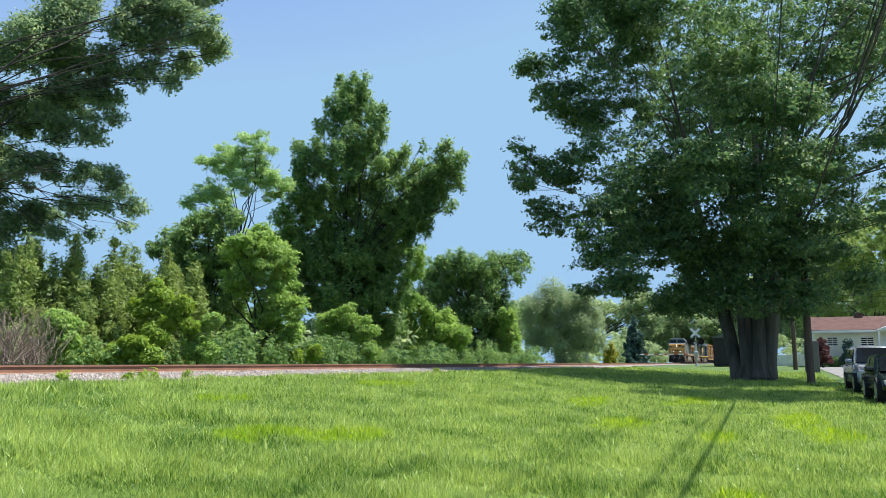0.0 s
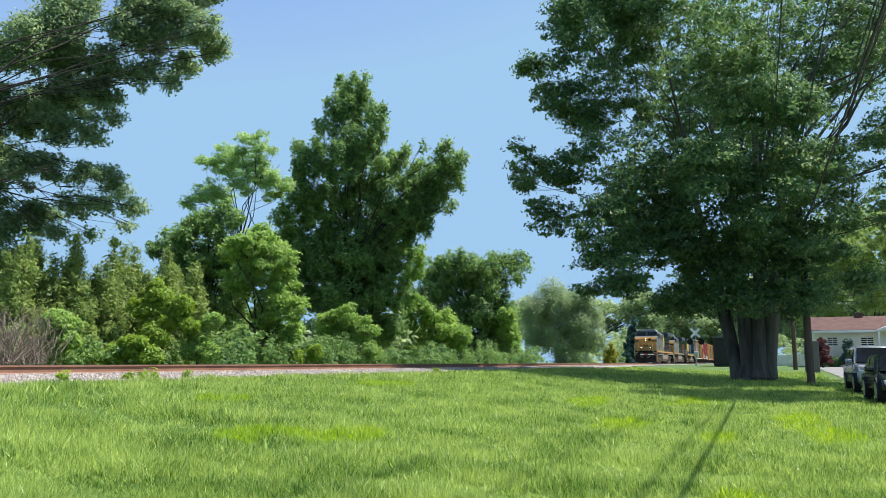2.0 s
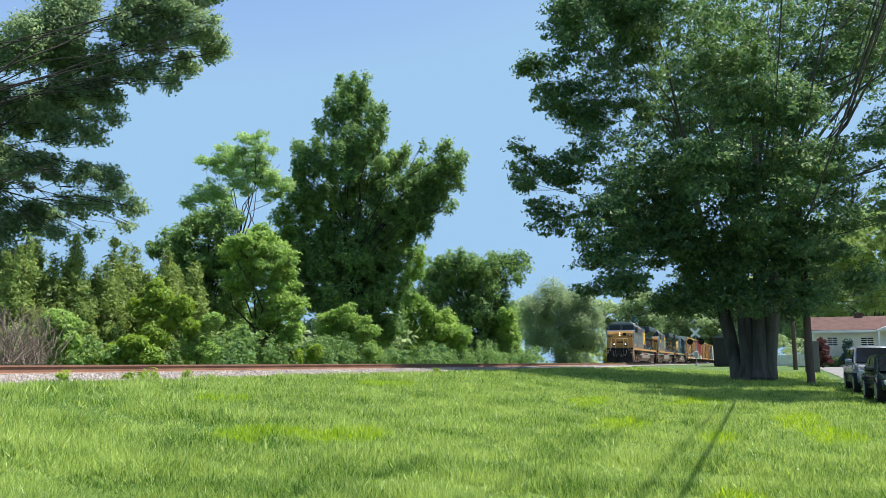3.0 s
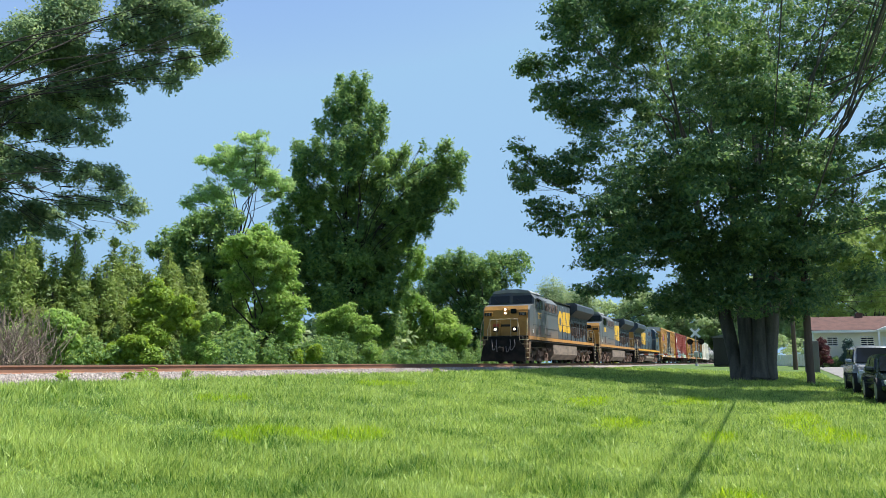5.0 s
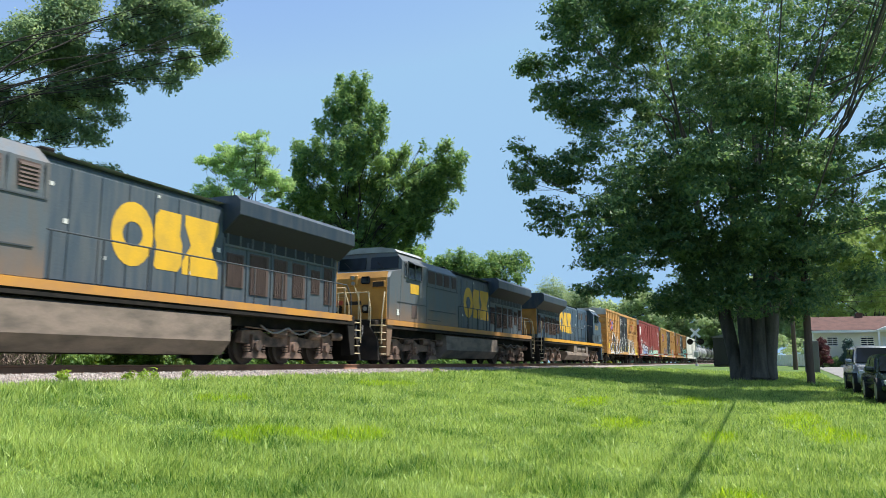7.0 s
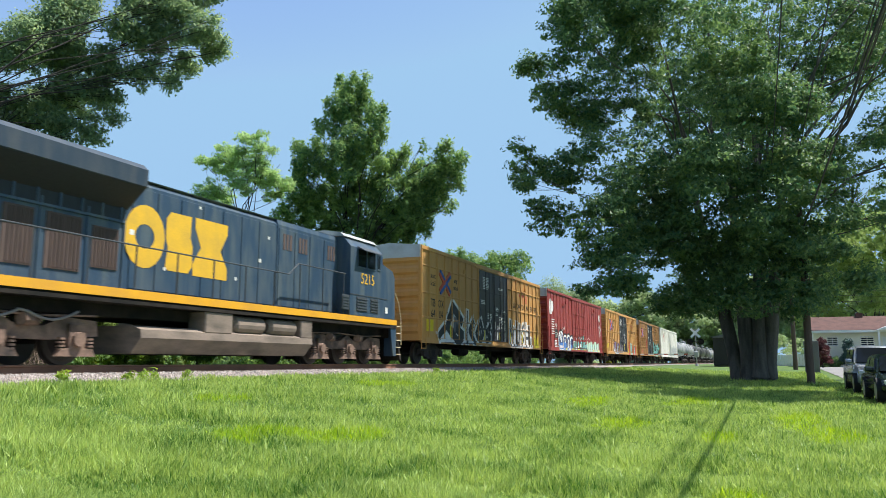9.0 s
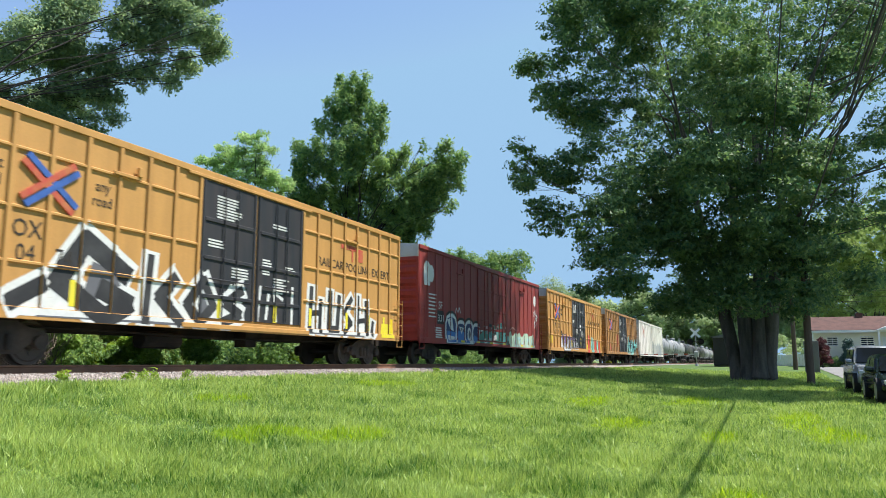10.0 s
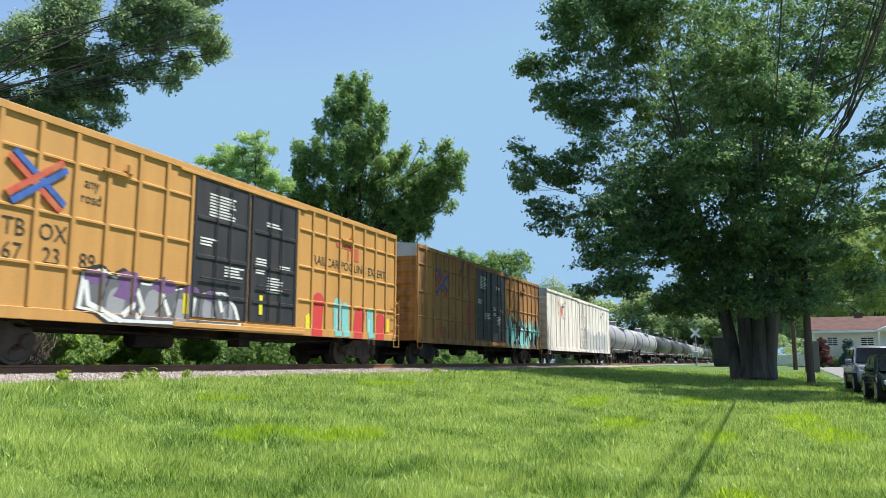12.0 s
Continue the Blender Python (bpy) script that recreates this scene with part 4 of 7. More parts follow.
BLK, WHT, GRY = (0.02, 0.02, 0.022), (0.75, 0.75, 0.73), (0.35, 0.36, 0.38)
YEL, RUSTY = (0.55, 0.285, 0.085), (0.33, 0.17, 0.05)
CAR_A = material("yellow_boxcar_paint_a", YEL, 0.6, vary=0.16, scale=5, fine=25, tint=RUSTY, stretch=(3, 3, 0.4))
CAR_B = material("yellow_boxcar_paint_b", YEL, 0.6, vary=0.14, scale=5, fine=25, tint=RUSTY, stretch=(3, 3, 0.4))
CAR_C = sprayed(material("rusty_yellow_boxcar_paint", (0.42, 0.20, 0.055), 0.7, vary=0.5, scale=5, fine=25, tint=(0.17, 0.09, 0.045), stretch=(3, 3, 0.3)), [(13.2, 19.6, 1.0, 2.5, BLK, (0.13, 0.45, 0.42), (0.20, 0.52, 0.50), 1.2), (3.0, 7.5, 1.6, 3.6, RUSTY, (0.36, 0.19, 0.06), (0.45, 0.10, 0.06), 1.6)])
CAR_RED = material("oxide_red_boxcar_paint", (0.30, 0.042, 0.036), 0.55, vary=0.3, scale=5, fine=25, tint=(0.19, 0.035, 0.03), stretch=(4, 4, 0.3))
CAR_WHITE = sprayed(material("dirty_white_boxcar_paint", (0.78, 0.73, 0.66), 0.6, vary=0.28, scale=4, fine=25, tint=(0.36, 0.31, 0.26), stretch=(3, 3, 0.5)), [(12.0, 22.4, 0.95, 2.6, (0.42, 0.41, 0.39), GRY, (0.45, 0.44, 0.42), 2.4), (4.2, 5.8, 3.2, 4.3, (0.6, 0.5, 0.44), (0.55, 0.12, 0.06), (0.62, 0.55, 0.5), 0.9)])
DOOR_BLACK = material("black_plug_door_paint", (0.030, 0.032, 0.038), 0.5, vary=0.3, scale=5, tint=(0.06, 0.05, 0.05), stretch=(3, 3, 0.4))
TANK_GREY = material("pale_grey_tank_paint", (0.31, 0.31, 0.325), 0.5, vary=0.35, scale=5, tint=(0.20, 0.19, 0.18), stretch=(3, 1, 1))
TANK_BLACK = material("black_tank_paint", (0.035, 0.035, 0.037), 0.45, vary=0.35, scale=5, tint=(0.10, 0.09, 0.085), stretch=(3, 1, 1))

def spray_paint(name, base):
    return material("spray_" + name, base, 0.65, vary=0.22, scale=9, fine=14, tint=tuple(c * 0.7 + 0.06 for c in base))


SPRAY = {name: spray_paint(name, base) for name, base in (("black", (0.025, 0.025, 0.028)), ("white", (0.72, 0.72, 0.70)), ("grey", (0.13, 0.13, 0.145)), ("silver", (0.30, 0.30, 0.32)), ("purple", (0.16, 0.08, 0.22)), ("red", (0.58, 0.05, 0.05)), ("teal", (0.20, 0.52, 0.50)), ("aqua", (0.42, 0.68, 0.66)), ("mint", (0.48, 0.64, 0.48)), ("navy", (0.035, 0.055, 0.15)), ("blue", (0.07, 0.20, 0.50)), ("yellow", (0.78, 0.66, 0.03)), ("pink", (0.62, 0.36, 0.36)), ("green", (0.12, 0.30, 0.25)), ("dirt", (0.30, 0.17, 0.10)))}

TRAIN, WHEELS, WHEEL_MESH = [], [], {}


def lettering(name, text, size, mat, parent, x, y, z, face=-1, squeeze=1.0, label=""):
    """Stencilled words on a side that faces -y (face -1), +y (face 1) or -x (face 0)."""
    cu = bpy.data.curves.new(name, "FONT")
    cu.body, cu.size, cu.extrude, cu.resolution_u = text, size * 1.38, 0.003, 2
    cu.align_x = "CENTER"
    tmp = new(name, cu)
    me = bpy.data.meshes.new_from_object(tmp)
    bpy.data.objects.remove(tmp)
    me.materials.clear()
    me.materials.append(mat)
    ob = new(name, me)
    ob.parent = parent
    ob.matrix_local = pose(x, y, z, 90, 0, {-1: 0, 1: 180, 0: -90}[face]) @ Matrix.Diagonal((squeeze, 1, 1, 1))
    return tagged(ob, label)


def bars(name, parent, mat, x, y, z, w, rows, h=0.05, gap=0.05, face=-1, seed=0):
    """Small print that cannot be read: a block of bars."""
    rng = random.Random(seed)
    bm = fresh()
    for k in range(rows):
        ww = w * rng.uniform(0.6, 1.0)
        box(bm, x, x + ww, y, y + 0.008 * face, z - k * (h + gap) - h, z - k * (h + gap))
    return part(name, bm, mat, parent)


def wheelset(parent, x, r, back):
    if r not in WHEEL_MESH:
        bm = fresh()
        rod(bm, (0, -0.9, 0), (0, 0.9, 0), 0.085, 10)
        for s in (-1, 1):
            rod(bm, (0, s * 0.69, 0), (0, s * 0.82, 0), r, 24)
            rod(bm, (0, s * 0.66, 0), (0, s * 0.69, 0), r + 0.028, 24)
            rod(bm, (0, s * 0.82, 0), (0, s * 0.84, 0), r * 0.86, 24, r * 0.8)
            rod(bm, (0, s * 0.84, 0), (0, s * 0.90, 0), 0.16, 12, 0.13)
            for k in range(3):
                a = k * 2.094
                rod(bm, (r * 0.5 * math.cos(a), s * 0.835, r * 0.5 * math.sin(a)), (r * 0.5 * math.cos(a), s * 0.848, r * 0.5 * math.sin(a)), 0.06, 8)
        WHEEL_MESH[r] = mesh_of(bm, "wheelset", WHEEL)
    ob = new("wheelset", WHEEL_MESH[r])
    ob.parent = parent
    ob.location = (x, 0, r)
    WHEELS.append((ob, x, r, back))


def freight_truck(thing, x, back=False):
    r = 0.457
    bm = fresh()
    for s in (-1, 1):
        y0, y1 = s * 0.92, s * 1.10
        prism(bm, [(x - 1.15, 0.42), (x - 1.15, 0.62), (x - 0.75, 0.72), (x - 0.4, 0.86), (x + 0.4, 0.86), (x + 0.75, 0.72), (x + 1.15, 0.62), (x + 1.15, 0.42), (x + 0.7, 0.42), (x + 0.45, 0.22), (x - 0.45, 0.22), (x - 0.7, 0.42)], y0, y1)
        for o in (-0.9, 0.9):
            rod(bm, (x + o, s * 1.08, r), (x + o, s * 1.2, r), 0.15, 10)
        for o in (-0.22, 0, 0.22):
            rod(bm, (x + o, s * 1.13, 0.3), (x + o, s * 1.13, 0.6), 0.075, 8)
    box(bm, x - 0.25, x + 0.25, -1.0, 1.0, 0.5, 0.92, 0.03)
    frame_part = part("truck_frame", bm, TRUCKDARK, thing, "dark rusty cast steel wheel truck")
    for o in (-0.9, 0.9):
        wheelset(frame_part, x + o, r, back)


def coupler(thing, x, out):
    bm = fresh()
    box(bm, x, x - out * 0.9, -0.09, 0.09, 0.74, 0.96, 0.02)
    box(bm, x, x - out * 0.3, -0.17, 0.17, 0.70, 1.0, 0.04)
    part("coupler", bm, FRAMEDARK, thing)


def boxcar(x0, length, paint, label, ribs=True, doors=DOOR_BLACK, side_ribs=True, seed=0, roof=GALV):
    """A high boxcar, front coupler at x = 0, rails at z = 0."""
    thing = empty("boxcar", pose(x0, TRACK_Y, RAIL_Z), label, "boxcar", "freight cars of the train")
    a, b, w, lo, hi = 0.95, length - 0.95, 1.50, 0.98, 4.98
    d0, d1 = (8.05, 12.85) if length < 22 else (10.8, 13.6)
    bm = fresh()
    prism_x(bm, [(-w, lo), (-w, hi), (w, hi), (w, lo)], a, b)
    part("body", bm, paint, thing)
    bm = fresh()
    prism_x(bm, [(-w, hi), (-w - 0.02, hi + 0.05), (0, hi + 0.2), (w + 0.02, hi + 0.05), (w, hi)], a, b)
    for k in range(15):
        x = a + 0.6 + (b - a - 1.2) * k / 14
        prism_x(bm, [(-w, hi + 0.075), (0, hi + 0.24), (w, hi + 0.075), (0, hi + 0.19)], x - 0.05, x + 0.05)
    part("roof", bm, roof, thing, "galvanised ribbed steel roof")
    for x, s in ((a, -1), (b, 1)):
        for k in range(7):
            z = lo + 0.28 + k * 0.5
            bm = fresh()
            prism(bm, [(x, z), (x + s * 0.075, z + 0.1), (x + s * 0.075, z + 0.28), (x, z + 0.38)], -w + 0.09, w - 0.09)
            part("end_rib", bm, paint, thing)
        for y0 in (-w, w - 0.08):
            bm = fresh()
            box(bm, x, x + s * 0.05, y0, y0 + 0.08, lo, hi)
            part("corner_post", bm, paint, thing)
        bm = fresh()
        prism(bm, [(x, hi - 0.48), (x + s * 0.085, hi - 0.48), (x + s * 0.085, hi + 0.05), (x, hi + 0.05)], -w, w)
        part("end_cap", bm, roof, thing, "bare metal strip at the top of the end")
    for s in (-1, 1):
        bm = fresh()
        box(bm, a, b, s * w, s * (w + 0.055), hi - 0.12, hi + 0.045, 0.01)
        part("top_chord", bm, paint, thing)
        bm = fresh()
        box(bm, a, b, s * w, s * (w + 0.05), lo - 0.1, lo + 0.14, 0.01)
        part("side_sill", bm, paint, thing)
        xs = []
        for e0, e1, n in ((a, d0, 8), (d1, b, 8)):
            xs += [e0 + (e1 - e0) * k / n for k in range(n + 1)]
        for x in xs:
            if doors is None and d0 - 0.1 < x < d1 + 0.1:
                continue
            bm = fresh()
            wd = 0.055 if ribs else 0.022
            x = min(max(x, a + wd), b - wd)
            box(bm, x - wd, x + wd, s * w, s * (w + (0.05 if ribs else 0.025)), lo + 0.14, hi - 0.12, 0.008)
            part("side_post", bm, paint, thing)
        if ribs:
            for e0, e1 in ((a, d0), (d1, b)):
                for z in (1.98, 3.04, 4.2):
                    bm = fresh()
                    prism_x(bm, [(s * w, z - 0.045), (s * (w + 0.04), z - 0.02), (s * (w + 0.04), z + 0.02), (s * w, z + 0.045)], e0, e1)
                    part("side_rail", bm, paint, thing)
        for p0, p1 in (((d0 + 0.06, (d0 + d1) / 2 - 0.03)), ((d0 + d1) / 2 + 0.03, d1 - 0.06)):
            bm = fresh()
            box(bm, p0, p1, s * (w + 0.004), s * (w + 0.03), lo + 0.2, hi - 0.2, 0.01)
            door = part("plug_door", bm, doors or paint, thing, "sliding plug door with lock bars")
            for z in (1.75, 2.75, 3.75):
                bm = fresh()
                box(bm, p0 + 0.14, p1 - 0.14, s * (w + 0.03), s * (w + 0.06), z - 0.05, z + 0.05, 0.01)
                part("door_rib", bm, doors or paint, door)
            for x in (p0 + 0.08, p1 - 0.08):
                bm = fresh()
                box(bm, x - 0.05, x + 0.05, s * (w + 0.03), s * (w + 0.055), lo + 0.2, hi - 0.2, 0.01)
                part("door_stile", bm, doors or paint, door)
            for x in ((p0 * 0.62 + p1 * 0.38), (p0 * 0.38 + p1 * 0.62)):
                bm = fresh()
                rod(bm, (x, s * (w + 0.085), lo + 0.25), (x, s * (w + 0.085), hi - 0.25), 0.02, 6)
                part("lock_bar", bm, doors or paint, door)
            bm = fresh()
            rod(bm, (p0 + 0.3, s * (w + 0.09), 2.2), (p1 - 0.3, s * (w + 0.09), 2.2), 0.02, 6)
            part("lock_handle", bm, doors or paint, door)
        bm = fresh()
        box(bm, d0 - 0.5, d1 + 0.4, s * (w + 0.03), s * (w + 0.07), lo - 0.06, lo + 0.06, 0.01)
        part("door_track", bm, paint, thing)
        bm = fresh()
        box(bm, d0 - 0.5, d1 + 0.4, s * (w + 0.03), s * (w + 0.07), hi - 0.18, hi - 0.1, 0.01)
        part("door_track", bm, paint, thing)
        for x in (a + 0.12, b - 0.12):
            bm = fresh()
            for xx in (x - 0.2, x + 0.25):
                rod(bm, (xx, s * (w + 0.1), lo - 0.35), (xx, s * (w + 0.1), lo + 1.5), 0.015, 5)
            for k in range(5):
                rod(bm, (x - 0.2, s * (w + 0.1), lo - 0.33 + k * 0.42), (x + 0.25, s * (w + 0.1), lo - 0.33 + k * 0.42), 0.014, 5)
            part("ladder", bm, paint, thing)
        for x in (a + 4.6, b - 3.9):
            bm = fresh()
            box(bm, x - 0.4, x + 0.4, s * (w + 0.05), s * (w + 0.10), 4.2, 4.28, 0.01)
            box(bm, x + 0.28, x + 0.4, s * (w + 0.05), s * (w + 0.13), 4.28, 4.5, 0.01)
            part("door_stop", bm, paint, thing)
    bm = fresh()
    box(bm, a - 0.1, b + 0.1, -0.25, 0.25, 0.72, 0.98)
    for x in (a + 2.1, b - 2.1):
        box(bm, x - 0.25, x + 0.25, -1.35, 1.35, 0.86, 0.98)
    rod(bm, (length / 2 - 3.2, -0.6, 0.62), (length / 2 - 1.9, -0.6, 0.62), 0.22, 10)
    box(bm, length / 2 + 0.6, length / 2 + 1.1, -0.9, -0.5, 0.5, 0.96)
    pipe(bm, [(a + 2, -0.9, 0.8), (length / 2, -0.9, 0.7), (b - 2, -0.9, 0.8)], 0.025)
    part("underframe", bm, FRAMEDARK, thing)
    for x in (a + 2.1, b - 2.1):
        freight_truck(thing, x)
    coupler(thing, 0, -1)
    coupler(thing, length, 1)
    TRAIN.append((thing, x0, False))
    return thing


def stroke(points, width):
    """Outlines of a thick brush line through points, one quad for each stretch and a patch at each bend."""
    res = []
    for (ax, az), (bx, bz) in zip(points, points[1:]):
        dx, dz = bx - ax, bz - az
        k = width / 2 / max(1e-6, math.hypot(dx, dz))
        nx, nz, ex, ez = -dz * k, dx * k, dx * k * 0.55, dz * k * 0.55
        res.append([(ax + nx - ex, az + nz - ez), (ax - nx - ex, az - nz - ez), (bx - nx + ex, bz - nz + ez), (bx + nx + ex, bz + nz + ez)])
    return res


def disc(x, z, rx, rz, n=14):
    return [(x + rx * math.cos(6.2832 * k / n), z + rz * math.sin(6.2832 * k / n)) for k in range(n)]


def lump(x0, x1, z0, z1, lean=0.0):
    """A rounded, top-heavy letter form."""
    w, h = x1 - x0, z1 - z0
    return [(x0 + w * u + lean * v, z0 + h * v) for u, v in ((0.08, 0), (0.92, 0), (1.0, 0.3), (1.0, 0.7), (0.9, 0.9), (0.66, 1.0), (0.36, 1.0), (0.12, 0.9), (0.0, 0.66), (0.0, 0.3))]


def clipped(bm, axis, lo, hi):
    for value, sign in ((lo, -1), (hi, 1)):
        co, no = [0, 0, 0], [0, 0, 0]
        co[axis], no[axis] = value, sign
        bmesh.ops.bisect_plane(bm, geom=list(bm.verts) + list(bm.edges) + list(bm.faces), plane_co=co, plane_no=no, clear_outer=True)


def spray(thing, length, layers, ribs=True):
    """Spray paint on the near side, lying on panels, posts, rails and doors alike. layers: colour and outlines in x and z, lowest first."""
    w, a, b, lo = 1.50, 0.95, length - 0.95, 0.98
    d0, d1 = 8.05, 12.85
    wd, deep = (0.047, 0.05) if ribs else (0.018, 0.025)
    posts = [min(max(e0 + (e1 - e0) * k / n, a + wd), b - wd) for e0, e1, n in ((a, d0, 8), (d1, b, 8)) for k in range(n + 1)]
    for level, (colour, outlines) in enumerate(layers):
        lift = 0.0012 * level
        whole = fresh()
        for i, outline in enumerate(outlines):
            f = whole.faces.new([whole.verts.new((x, -0.0001 * (i % 5), z)) for x, z in outline])
            f.normal_update()
        clipped(whole, 0, a + 0.02, b - 0.02)
        clipped(whole, 2, lo - 0.09, 4.8)
        bmesh.ops.triangulate(whole, faces=whole.faces)
        z_sill = lo + 0.145
        cuts = [((a, d0 + 0.05, z_sill, 5), 0.003), ((d1 - 0.05, b, z_sill, 5), 0.003), ((d0 + 0.07, d1 - 0.07, lo + 0.21, 4.7), 0.033), ((a, b, lo - 0.09, lo + 0.13), 0.053)]
        cuts += [((x - wd, x + wd, z_sill, 4.8), deep + 0.003) for x in posts]
        if ribs:
            cuts += [((e0, e1, z - 0.02, z + 0.02), 0.043) for e0, e1 in ((a, d0), (d1, b)) for z in (1.98, 3.04)]
        out = fresh()
        for (x0, x1, z0, z1), y in cuts:
            piece = whole.copy()
            clipped(piece, 0, x0, x1)
            clipped(piece, 2, z0, z1)
            made = {}
            for f in piece.faces:
                for v in f.verts:
                    if v not in made:
                        made[v] = out.verts.new((v.co.x, v.co.y - w - y - lift, v.co.z))
                out.faces.new([made[v] for v in f.verts])
            piece.free()
        whole.free()
        if len(out.faces):
            part("spray_paint", out, SPRAY[colour], thing, "%s spray paint" % colour)["kind"] = "stuff"
        else:
            out.free()


def black_white_tag(thing):
    rng = random.Random(8)
    wide = [([(2.9, 1.2), (3.6, 1.6)], 0.34), ([(5.75, 2.0), (4.6, 2.62), (3.95, 1.7), (5.2, 1.0), (5.85, 1.35), (5.1, 1.62)], 0.46), ([(6.35, 1.0), (6.45, 2.5)], 0.26), ([(7.3, 2.1), (6.8, 1.6), (7.5, 1.05)], 0.34), ([(8.3, 2.15), (7.75, 1.5), (8.2, 1.05), (8.7, 1.5), (8.3, 2.15)], 0.28), ([(9.85, 2.0), (9.2, 1.6), (9.8, 1.35), (9.1, 1.1)], 0.28),
            ([(13.35, 1.05), (13.42, 2.4)], 0.22), ([(13.95, 1.05), (13.98, 2.05)], 0.2), ([(13.4, 1.6), (13.95, 1.65)], 0.18), ([(14.55, 2.35), (14.5, 1.15), (15.05, 1.15), (15.15, 2.25)], 0.24), ([(16.0, 2.25), (15.45, 1.75), (16.0, 1.4), (15.45, 1.08)], 0.22), ([(16.45, 2.35), (16.45, 1.05)], 0.22), ([(17.05, 2.2), (17.1, 1.05)], 0.22), ([(16.45, 1.5), (17.05, 1.55)], 0.18), ([(17.6, 1.5), (17.5, 1.05)], 0.2)]
    door = [([(10.6, 1.2), (10.7, 2.2)], 0.10), ([(11.0, 1.3), (11.1, 2.0)], 0.12), ([(11.5, 1.25), (11.35, 2.1), (11.8, 1.9)], 0.10), ([(12.3, 1.2), (12.3, 2.3)], 0.12), ([(9.3, 1.3), (9.9, 2.3)], 0.10), ([(8.9, 1.4), (9.4, 2.1), (9.9, 1.5)], 0.10)]
    white = [q for p, k in wide for q in stroke(p, k + 0.30)] + [q for p, k in door for q in stroke(p, k)]
    white += [[(3.0, 0.95), (3.0, 1.2), (4.2, 1.4), (6.4, 1.5), (8.6, 1.4), (9.6, 1.25), (10.0, 0.95)], [(13.1, 0.95), (13.2, 1.3), (15, 1.4), (17.4, 1.3), (17.9, 1.1), (17.8, 0.95)]]
    grey = [[(4.6, 1.5), (4.9, 1.35), (5.6, 1.75), (5.5, 2.0), (4.8, 2.2)], [(8.1, 1.5), (8.25, 1.25), (8.5, 1.5), (8.3, 1.8)]] + [q for k in range(14) for q in stroke([(rng.uniform(3.2, 17), 0.96), (rng.uniform(3.2, 17), 0.99)], 0.03)]
    black = [q for p, k in wide for q in stroke(p, k)]
    yellow = [[(x, 1.2), (x + 0.15, 1.2), (x + 0.15, 1.75), (x, 1.75)] for x in (4.25, 8.85, 11.35, 13.3, 15.6, 17.2, 18.4)] + [[(18.2, 0.98), (19.3, 0.98), (19.2, 1.5), (18.3, 1.5)]]
    spray(thing, 20.7, [("white", white), ("grey", grey), ("black", black), ("yellow", yellow)])


